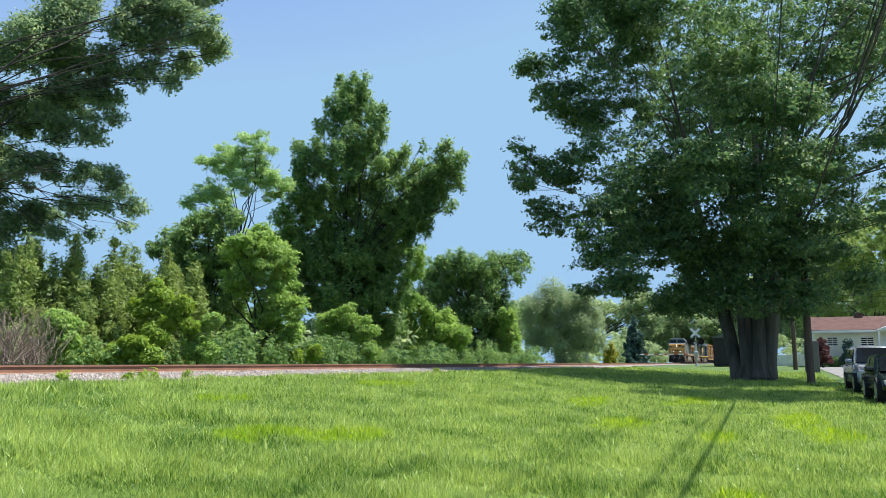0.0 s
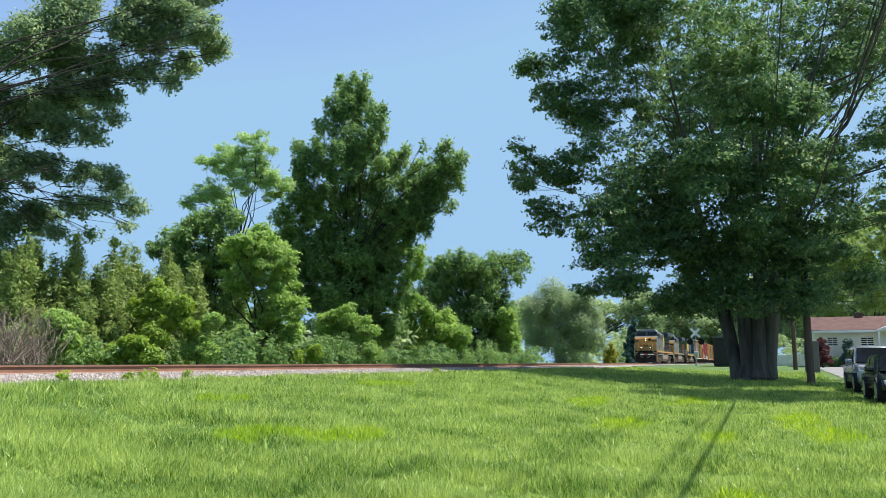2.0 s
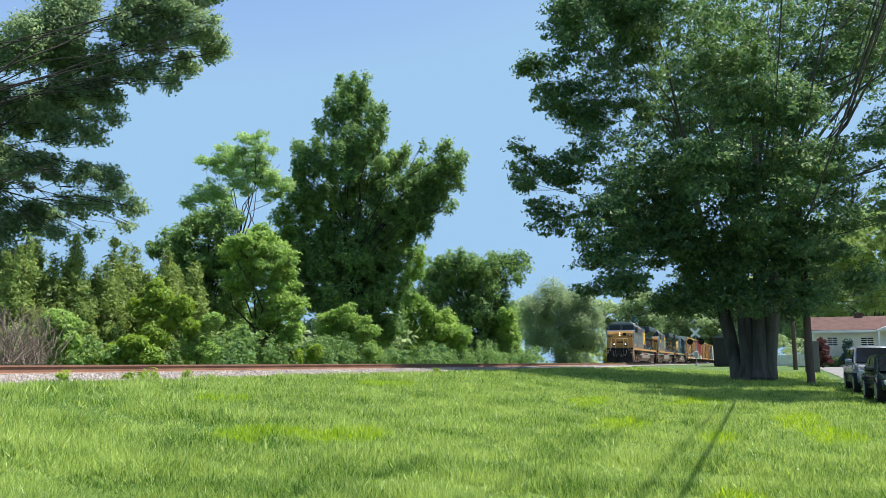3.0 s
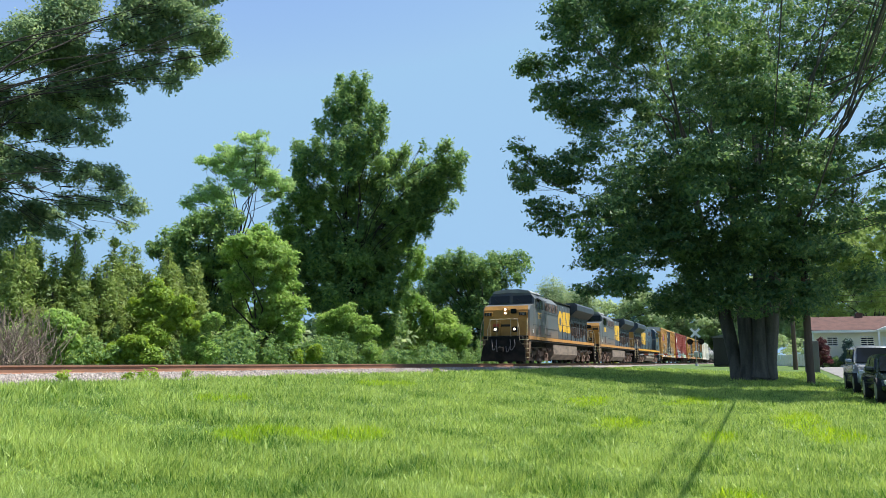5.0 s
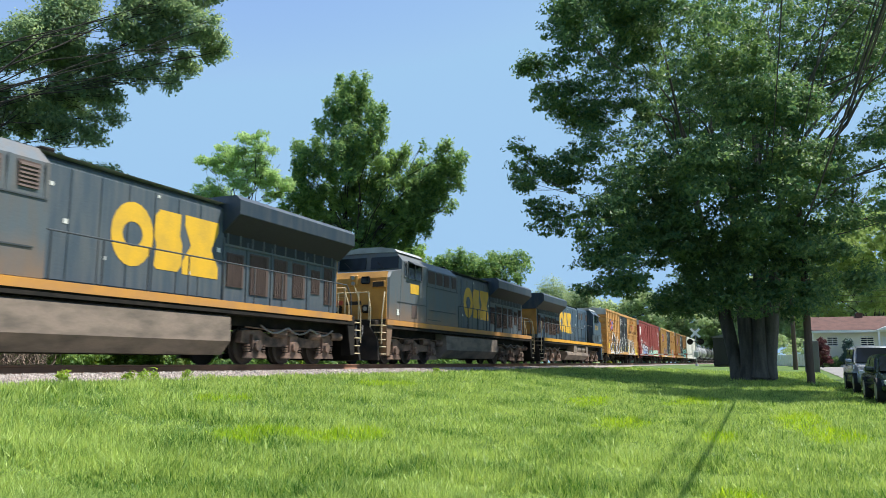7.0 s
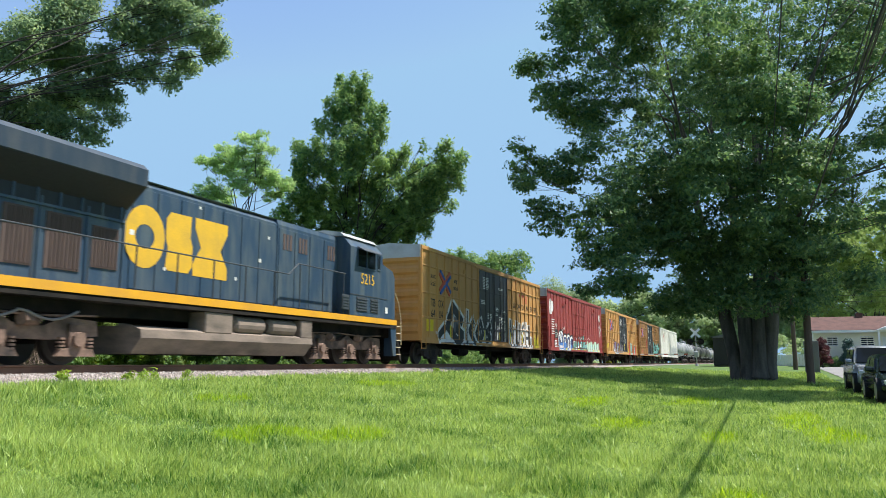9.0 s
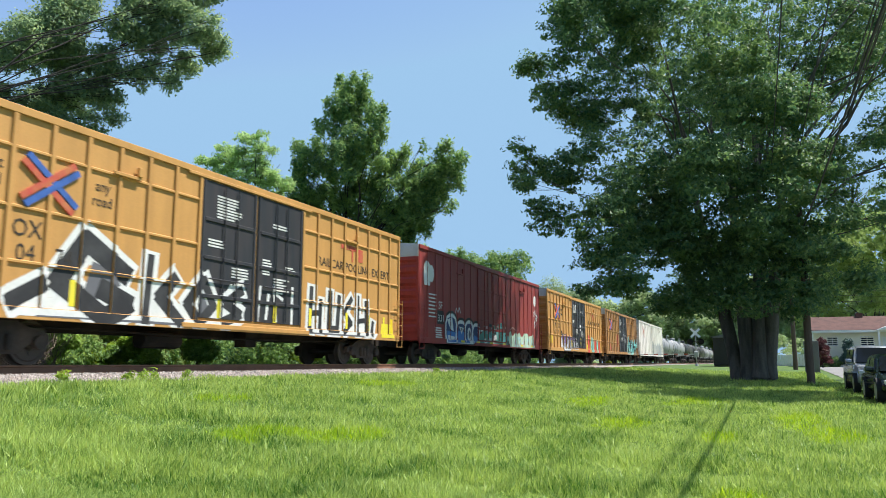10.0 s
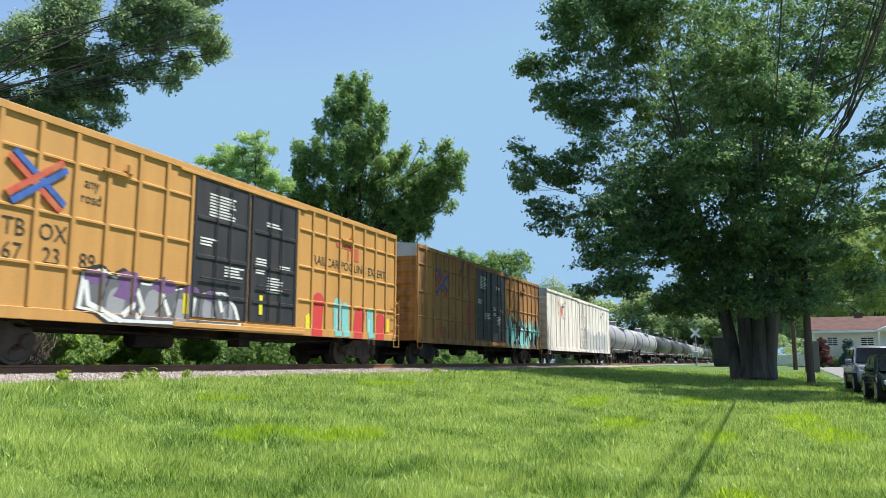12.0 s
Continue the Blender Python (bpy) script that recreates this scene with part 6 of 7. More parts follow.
        part("grab_ledge", bm, DARKRAIL, cab)
        bm = fresh()
        box(bm, 1.95, 2.15, s * w, s * (w + 0.008), 1.9, 2.13)
        part("data_plate", bm, WHITEPAINT, cab)
        for x0_, x1_ in (((3.35, 3.85),) if not back else ((2.75, 3.35), (3.6, 4.4), (4.9, 5.4))):
            bm = fresh()
            box(bm, x0_, x1_, s * w, s * (w + 0.01), 1.85, 2.38)
            for k in range(5 if back else 0):
                box(bm, x0_ + 0.03, x1_ - 0.03, s * (w + 0.01), s * (w + 0.03), 1.88 + k * 0.1, 1.93 + k * 0.1)
            part("cab_vent", bm, DARKRAIL if back else GRILLE, cab)
    # equipment cabinet behind the cab: full width on one side
    bm = fresh()
    prism_x(bm, [(-w, 1.70), (-w, 3.42), (-w + 0.03, 4.05), (-1.1, 4.42), (-0.4, 4.5), (0.95, 4.45), (1.0, 4.3), (1.0, 1.70)], 4.87, 8.5)
    part("equipment_cabinet", bm, paint, thing)
    bm = fresh()
    prism_x(bm, [(-1.06, 4.44), (-0.4, 4.53), (0.9, 4.48), (0, 4.4)], 4.87, 14.5)
    part("hood_roof", bm, ROOFPAINT, thing)
    for x0_, x1_ in ((5.0, 5.75), (5.95, 6.6), (6.8, 7.4), (7.75, 8.25)):
        bm = fresh()
        box(bm, x0_, x1_, -w - 0.004, -w + 0.05, 3.45, 3.98)
        for k in range(6):
            z = 3.47 + k * 0.085
            prism_x(bm, [(-w - 0.004, z), (-w - 0.03, z - 0.02), (-w - 0.004, z + 0.05)], x0_ + 0.03, x1_ - 0.03)
        part("louvre", bm, GRILLE, thing, "rusty brown louvred vent")
    for x0_, x1_, z0 in ((5.1, 8.2, 2.28), (4.9, 8.45, 3.28), (5.0, 6.4, 1.86)):
        bm = fresh()
        box(bm, x0_, x1_, -w - 0.02, -w, z0, z0 + 0.03)
        part("cabinet_ledge", bm, DARKRAIL, thing)
    for x in (4.95, 5.85, 6.7, 7.55, 8.4):
        bm = fresh()
        box(bm, x - 0.03, x + 0.03, -w - 0.012, -w, 3.3, 4.05)
        part("cabinet_strap", bm, paint, thing)
    # long hood
    bm = fresh()
    prism_x(bm, [(-0.98, 1.70), (-0.98, 4.3), (-0.8, 4.44), (0.8, 4.44), (0.98, 4.3), (0.98, 1.70)], 8.5, 14.5)
    part("engine_hood", bm, hood, thing)
    for s in (-1, 1):
        for k in range(7):
            x = 8.62 + k * 0.83
            bm = fresh()
            box(bm, x, x + 0.79, s * 0.98, s * 1.0, 1.78, 4.22, 0.006)
            part("hood_door", bm, hood, thing)
        for k in range(4):
            if s > 0:
                x = 4.95 + k * 0.88
                bm = fresh()
                box(bm, x, x + 0.84, 1.0, 1.02, 1.78, 4.2, 0.006)
                door = part("hood_door", bm, paint, thing)
                if k in (0, 2, 3):
                    bm = fresh()
                    for j in range(3):
                        box(bm, x + 0.15 + j * 0.18, x + 0.27 + j * 0.18, 1.02, 1.03, 3.55, 4.05)
                    part("louvre", bm, GRILLE, door)
    # emblem on the hood: three plain yellow blocks
    for s in (-1, 1):
        x1_ = 10.6 if s < 0 else 10.85
        for k, (px, width) in enumerate(((0.0, 1.32), (1.36, 0.98), (2.36, 1.4))):
            bm = fresh()
            if k == 0:  # a broad ring
                rings = [[bm.verts.new((px + width / 2 + width / 2 * q * math.cos(u), d, 0.88 + 0.86 * q ** 1.3 * math.sin(u))) for u in (6.2832 * i / 20 for i in range(20))] for d in (0.0, 0.006) for q in (0.48, 1.0)]
                for p, q in ((rings[0], rings[1]), (rings[2], rings[3]), (rings[1], rings[3]), (rings[0], rings[2])):
                    for i in range(20):
                        bm.faces.new((p[i], p[(i + 1) % 20], q[(i + 1) % 20], q[i]))
            elif k == 1:  # a block with rounded corners
                prism(bm, [(px + width * u, 0.06 + 1.66 * v) for u, v in ((0.12, 0), (0.86, 0), (1, 0.12), (1, 0.48), (0.9, 0.62), (0.92, 1), (0.16, 1), (0, 0.88), (0, 0.54), (0.08, 0.4), (0.02, 0.05))], 0.0, 0.006)
            else:  # a waisted block
                prism(bm, [(px + width * u, 0.02 + 1.72 * v) for u, v in ((0.02, 0), (1.0, 0), (1.0, 0.2), (0.78, 0.5), (0.98, 0.82), (0.98, 1), (0.04, 1), (0.04, 0.82), (0.22, 0.5), (0, 0.2))], 0.0, 0.006)
            for v in bm.verts:
                v.co = (x1_ + (v.co.x if s < 0 else 3.76 - v.co.x), s * (1.0 + v.co.y), 2.28 + v.co.z * 0.9)
            part("emblem_block", bm, LOGO, thing, "weathered yellow block emblem")
    for s in (-1, 1):
        for x, z, q in ((10.4, 2.35, 0.10), (13.2, 2.32, 0.09), (14.3, 3.05, 0.14), (9.3, 3.0, 0.12), (12.0, 4.1, 0.08), (8.9, 3.75, 0.10)):
            bm = fresh()
            box(bm, x, x + q, s * 1.0, s * 1.008, z, z + q * 0.9)
            part("data_sticker", bm, WHITEPAINT, thing, "small white sticker")
    # radiator section with overhanging wings
    bm = fresh()
    prism_x(bm, [(-0.98, 1.70), (-0.98, 3.3), (-0.98, 4.3), (0.98, 4.3), (0.98, 3.3), (0.98, 1.70)], 14.5, 20.75)
    part("radiator_hood", bm, hood, thing)
    bm = fresh()
    prism_x(bm, [(-0.98, 3.62), (-1.56, 4.12), (-1.56, 4.52), (-1.4, 4.66), (1.4, 4.66), (1.56, 4.52), (1.56, 4.12), (0.98, 3.62)], 14.52, 20.95)
    part("radiator_wing", bm, WINGBLUE, thing, "overhanging radiator roof wings")
    for s in (-1, 1):
        bm = fresh()
        prism_x(bm, [(s * 0.985, 3.615), (s * 1.545, 4.098), (s * 1.545, 4.092), (s * 0.985, 3.607)], 14.56, 20.9)
        part("intake_screen", bm, SCREEN, thing, "dark slanted intake screen")
        bm = fresh()
        box(bm, 14.6, 20.6, s * 0.985, s * 1.005, 3.32, 4.1)
        part("radiator_screen", bm, SCREEN, thing, "dark radiator intake screen under the wing")
        bm = fresh()
        for k in range(11):
            box(bm, 14.7 + k * 0.56, 14.75 + k * 0.56, s * 1.005, s * 1.03, 3.32, 4.05)
        box(bm, 14.6, 20.6, s * 1.005, s * 1.03, 3.28, 3.34)
        part("screen_frame", bm, paint, thing)
    for s in (-1, 1):
        for k, (x0_, x1_, z0, z1) in enumerate(((14.75, 15.5, 2.15, 3.1), (15.8, 16.7, 2.0, 3.2), (17.0, 17.7, 2.0, 3.2), (18.0, 18.7, 2.1, 3.2), (19.1, 19.6, 2.3, 3.1), (19.9, 20.4, 2.0, 3.25))):
            bm = fresh()
            box(bm, x0_, x1_, s * 0.98, s * 1.0, z0, z1)
            for j in range(int((x1_ - x0_) / 0.1)):
                box(bm, x0_ + 0.03 + j * 0.1, x0_ + 0.07 + j * 0.1, s * 1.0, s * 1.025, z0 + 0.04, z1 - 0.04)
            part("radiator_grille", bm, GRILLE, thing, "brown slatted grille")
        for x in (14.6, 15.65, 16.85, 18.85, 20.55):
            bm = fresh()
            box(bm, x - 0.025, x + 0.025, s * 0.98, s * 1.01, 1.75, 3.5)
            part("hood_seam", bm, hood, thing)
    bm = fresh()
    box(bm, 20.72, 20.8, -0.98, 0.98, 1.95, 3.62, 0.02)
    part("rear_end_panel", bm, NOSE, thing, "yellow rear end panel")
    bm = fresh()
    box(bm, 20.93, 21.02, -0.4, -0.15, 3.95, 4.4, 0.03)
    part("rear_headlight", bm, ROOFPAINT, thing)
    # roof details
    bm = fresh()
    rod(bm, (10.6, 0, 4.4), (10.6, 0, 4.62), 0.35, 14, 0.3)
    part("exhaust_stack", bm, FRAMEDARK, thing)
    bm = fresh()
    box(bm, 12.2, 13.0, -0.5, 0.5, 4.44, 4.56, 0.03)
    part("roof_hatch", bm, FRAMEDARK, thing)
    bm = fresh()
    box(bm, 6.0, 6.6, -0.3, 0.3, 4.5, 4.6, 0.03)
    part("roof_hatch", bm, FRAMEDARK, thing)
    bm = fresh()
    rod(bm, (9.2, -0.4, 4.42), (9.2, -0.4, 4.68), 0.03, 6)
    for k in range(3):
        rod(bm, (9.0, -0.5 + 0.1 * k, 4.66), (9.35, -0.5 + 0.1 * k, 4.66), 0.03, 8, 0.06)
    part("horn", bm, FRAMEDARK, thing)
    # fuel tank
    bm = fresh()
    prism_x(bm, [(-1.2, 1.36), (-1.48, 1.26), (-1.5, 0.62), (-1.2, 0.26), (1.2, 0.26), (1.5, 0.62), (1.48, 1.26), (1.2, 1.36)], 7.15, 14.4)
    if back:
        for v in bm.verts:
            if v.co.z > 1.0:
                v.co.z -= 0.45
    part("fuel_tank", bm, TANKDIRT, thing, "dusty grey-brown fuel tank")
    if back:
        for x0_, x1_, rr in ((7.9, 9.3, 0.26), (9.5, 10.9, 0.26)):
            for s in (-1, 1):
                bm = fresh()
                rod(bm, (x0_ + 0.1, s * 1.2, 1.08), (x1_ - 0.1, s * 1.2, 1.08), rr, 16)
                rod(bm, (x0_, s * 1.2, 1.08), (x0_ + 0.1, s * 1.2, 1.08), rr * 0.6, 16, rr)
                rod(bm, (x1_ - 0.1, s * 1.2, 1.08), (x1_, s * 1.2, 1.08), rr, 16, rr * 0.6)
                part("air_tank", bm, TANKDIRT, thing)
        for s in (-1, 1):
            for x0_, x1_ in ((7.15, 7.8), (11.1, 12.2)):
                bm = fresh()
                box(bm, x0_, x1_, s * 0.9, s * 1.49, 0.8, 1.36, 0.03)
                part("equipment_box", bm, TANKDIRT, thing)
    # handrails
    for s in (-1, 1):
        start = 8.55 if s < 0 else 5.1
        y = s * 1.47
        bm = fresh()
        if s < 0:
            pts = [(start, y, 2.72), (20.6, y, 2.72), (20.9, y, 2.4), (20.95, y, 1.6)]
        else:
            pts = [(start, y, 3.1), (8.0, y, 3.1), (8.5, y, 2.72), (20.6, y, 2.72), (20.9, y, 2.4), (20.95, y, 1.6)]
        pipe(bm, pts, 0.02)
        rail = part("handrail", bm, DARKRAIL, thing)
        x = start + 0.1
        while x < 20.7:
            bm = fresh()
            rod(bm, (x, y, 1.5), (x, y, 3.1 if (s > 0 and x < 8.2) else 2.72), 0.022, 6)
            part("handrail_post", bm, DARKRAIL, rail)
            x += 1.35
    # front platform, steps, plow and rails
    for end, xx, d in (("front", 1.15, 1), ("rear", L - 1.15, -1)):
        bm = fresh()
        prism_x(bm, [(-1.45, 0.14), (-1.35, 0.95), (-1.0, 1.42), (1.0, 1.42), (1.35, 0.95), (1.45, 0.14), (0.2, 0.12), (-0.2, 0.12)], xx - d * 0.5, xx - d * 0.36)
        for v in bm.verts:
            if v.co.z < 0.5:
                v.co.x -= d * (0.10 + 0.22 * (1 - abs(v.co.y) / 1.5))
        part("plow", bm, FRAMEDARK, thing, "grimy black snow plow")
        bm = fresh()
        box(bm, xx - d * 0.38, xx + d * 0.1, -1.2, 1.2, 1.0, 1.66, 0.03)
        part("end_platform", bm, FRAMEDARK, thing)
        for s in (-1, 1):
            steps = fresh()
            for k in range(5):
                box(steps, xx - d * 0.42, xx - d * 0.05, s * 1.02, s * 1.5, 0.36 + k * 0.27, 0.395 + k * 0.27)
            st = part("step_well", steps, HANDRAIL, thing, "pale edged boarding steps")
            bm = fresh()
            box(bm, xx + d * 0.0, xx + d * 0.05, s * 1.0, s * 1.5, 0.3, 1.68)
            prism(bm, [(xx, 0.32), (xx, 1.68), (xx + d * 0.55, 1.68), (xx + d * 0.25, 0.32)], s * 1.46, s * 1.5)
            part("step_side", bm, paint if end == "front" else FRAMEDARK, st)
            for pts in ([(xx - d * 0.05, s * 1.42, 2.75), (xx - d * 0.25, s * 1.48, 2.4), (xx - d * 0.42, s * 1.5, 1.75), (xx - d * 0.45, s * 1.5, 0.75)],
                        [(xx - d * 0.3, s * 0.45, 2.72), (xx - d * 0.34, s * 0.85, 2.72), (xx - d * 0.42, s * 1.02, 2.1), (xx - d * 0.45, s * 1.02, 0.9)],
                        [(xx - d * 0.34, s * 0.45, 2.72), (xx - d * 0.34, s * 0.45, 2.1), (xx - d * 0.34, s * 0.45, 1.5)],
                        [(xx - d * 0.34, s * 0.9, 2.72), (xx - d * 0.34, s * 0.9, 2.1), (xx - d * 0.34, s * 0.9, 1.5)]):
                bm = fresh()
                tube_rings(bm, pts, [0.021] * len(pts), 6)
                part("grab_rail", bm, HANDRAIL, thing, "pale bent grab rail")
            for k in range(2):
                bm = fresh()
                y = s * (0.45 + 0.28 * k)
                pipe(bm, [(xx - d * 0.5, y, 1.45), (xx - d * 0.62, y - 0.06, 1.1), (xx - d * 0.66, y - 0.1 * s, 0.72 + 0.12 * k), (xx - d * 0.62, y - 0.2 * s, 0.7 + 0.12 * k), (xx - d * 0.55, y - 0.26 * s, 1.05)], 0.026)
                part("air_hose", bm, HOSE, thing)
        bm = fresh()
        pipe(bm, [(xx - d * 0.34, -0.9, 2.72), (xx - d * 0.34, 0.9, 2.72)], 0.022)
        part("grab_rail", bm, HANDRAIL, thing)
    for s in (-1, 1):
        bm = fresh()
        tube_rings(bm, [(16.0 + k * 0.2, s * 1.3, 1.12 - 0.2 * abs(math.sin(k * 0.47))) for k in range(21)], [0.03] * 21, 6)
        part("brake_hose", bm, HOSE, thing)
    coupler(thing, 0, -1)
    coupler(thing, L, 1)
    loco_truck(thing, 4.3, back)
    loco_truck(thing, L - 4.5, back)
    TRAIN.append((thing, x0, back))
    return thing


locomotive(0.0, GREY_LOCO, "713", False, "lead diesel locomotive in faded grey with weathered yellow nose", True)
locomotive(22.5, GREY_LOCO, "", False, "second diesel locomotive in faded grey with yellow nose", False)
locomotive(45.1, BLUE_LOCO, "5215", True, "dark blue diesel locomotive coupled cab end rearmost", False)
car = boxcar(67.6, 20.7, CAR_A, "yellow boxcar with black doors and black-white spray lettering")
yellow_marks(car, ("64", "04", "74"), 1)
black_white_tag(car)
car = boxcar(88.3, 20.7, CAR_RED, "oxide red boxcar with blue and green spray lettering", ribs=False, doors=None, roof=GALV)
for k, (x, z, w, rows) in enumerate(((9.0, 4.2, 0.9, 4), (11.2, 4.0, 0.7, 2), (2.7, 1.6, 0.9, 5))):
    bars("stencil_bars", car, WHITEPAINT, x, -1.501, z, w, rows, 0.06, 0.04, seed=90 + k)
lettering("stencil_words", "SF", 0.36, WHITEPAINT, car, 3.32, -1.506, 2.42)
lettering("stencil_number", "331", 0.32, WHITEPAINT, car, 3.34, -1.53, 1.86, squeeze=1.2)
blue_green_tag(car)
car = boxcar(109.1, 20.7, CAR_B, "yellow boxcar with black doors and purple-white spray lettering")
yellow_marks(car, ("67", "23", "89"), 2)
purple_tag(car)
car = boxcar(129.9, 20.9, CAR_C, "rust-streaked yellow boxcar with black doors and teal lettering")
door_print(car, 4)
arrow_cross(car, 3.6, 3.62)
boxcar(150.9, 24.6, CAR_WHITE, "dirty white boxcar with a single sliding door", ribs=False, doors=None)
pos = 175.5
for k in range(9):
    light = k < 2 or k in (5, 6)
    tank_car(pos, 18.4, TANK_GREY if light else TANK_BLACK, "pale grey tank car with stained bands" if light else "dirty black tank car")
    pos += 18.5

# ---- street side: poles, house, cars, crossing ----
HOUSEWALL = material("cream_siding", (0.82, 0.78, 0.64), 0.7, vary=0.08, scale=4, fine=20)
TRIMWHITE = material("white_trim_paint", (0.80, 0.80, 0.78), 0.6, vary=0.08)
SHINGLE = material("brown_red_shingles", (0.115, 0.056, 0.046), 0.9, vary=0.3, scale=8, fine=25, bump=0.4)
CARGLASS = material("tinted_car_glass", (0.008, 0.010, 0.012), 0.05, 0.0, vary=0.05, spec=0.16)
SILVER = material("silver_car_paint", (0.38, 0.40, 0.42), 0.25, 0.45, vary=0.06, spec=0.6)
DARKGREEN = material("black_green_car_paint", (0.012, 0.022, 0.02), 0.18, 0.2, vary=0.05, spec=0.6)
TYRE = material("tyre_rubber", (0.02, 0.02, 0.021), 0.85, vary=0.15)
RIM = material("alloy_rim", (0.45, 0.45, 0.46), 0.35, 0.8, vary=0.08)
LENS = material("clear_lamp_lens", (0.55, 0.57, 0.58), 0.12, 0.2, vary=0.05, spec=0.7)
HUTPAINT = material("dark_brown_hut_paint", (0.028, 0.026, 0.025), 0.7, vary=0.2, scale=5)
CABINET = material("grey_cabinet_paint", (0.16, 0.155, 0.145), 0.7, vary=0.15)
WIRE = material("black_cable", (0.015, 0.015, 0.016), 0.6, vary=0.05)
SIGNWHITE = material("white_sign_sheet", (0.82, 0.82, 0.80), 0.5, vary=0.05)


def utility_pole(x, y, h, r, label, arm=True):
    bz = ground_z(x, y)
    thing = empty("utility_pole", pose(x, y, bz), label, "utility pole", "utility poles")
    bm = fresh()
    tube_rings(bm, [(0, 0, -0.4), (0, 0, h * 0.3), (0, 0, h * 0.7), (0, 0, h)], [r * 1.1, r, r * 0.85, r * 0.7], 12)
    part("pole", bm, POLEWOOD, thing, smooth=True)
    if arm:
        bm = fresh()
        box(bm, -0.05, 0.05, -1.2, 1.2, h - 0.6, h - 0.48, 0.01)
        part("crossarm", bm, POLEWOOD, thing)
        for k in (-1.1, 0.0, 1.1):
            bm = fresh()
            rod(bm, (0, k, h - 0.48), (0, k, h - 0.3), 0.04, 8, 0.02)
            part("insulator", bm, CABINET, thing)
        bm = fresh()
        rod(bm, (-0.22, 0, 5.0), (-0.22, 0, 5.7), 0.17, 12)
        part("splice_case", bm, WIRE, thing)
    return thing


def cable(points, sag, r):
    bm = fresh()
    for a, b in zip(points, points[1:]):
        a, b = Vector(a), Vector(b)
        pts = []
        for k in range(11):
            u = k / 10
            p = a.lerp(b, u)
            p.z -= sag * 4 * u * (1 - u)
            pts.append(p)
        tube_rings(bm, pts, [r] * 11, 5)
    tagged(part("overhead_cable", bm, WIRE), "thin black cable strung between utility poles", "cable", "overhead cables")


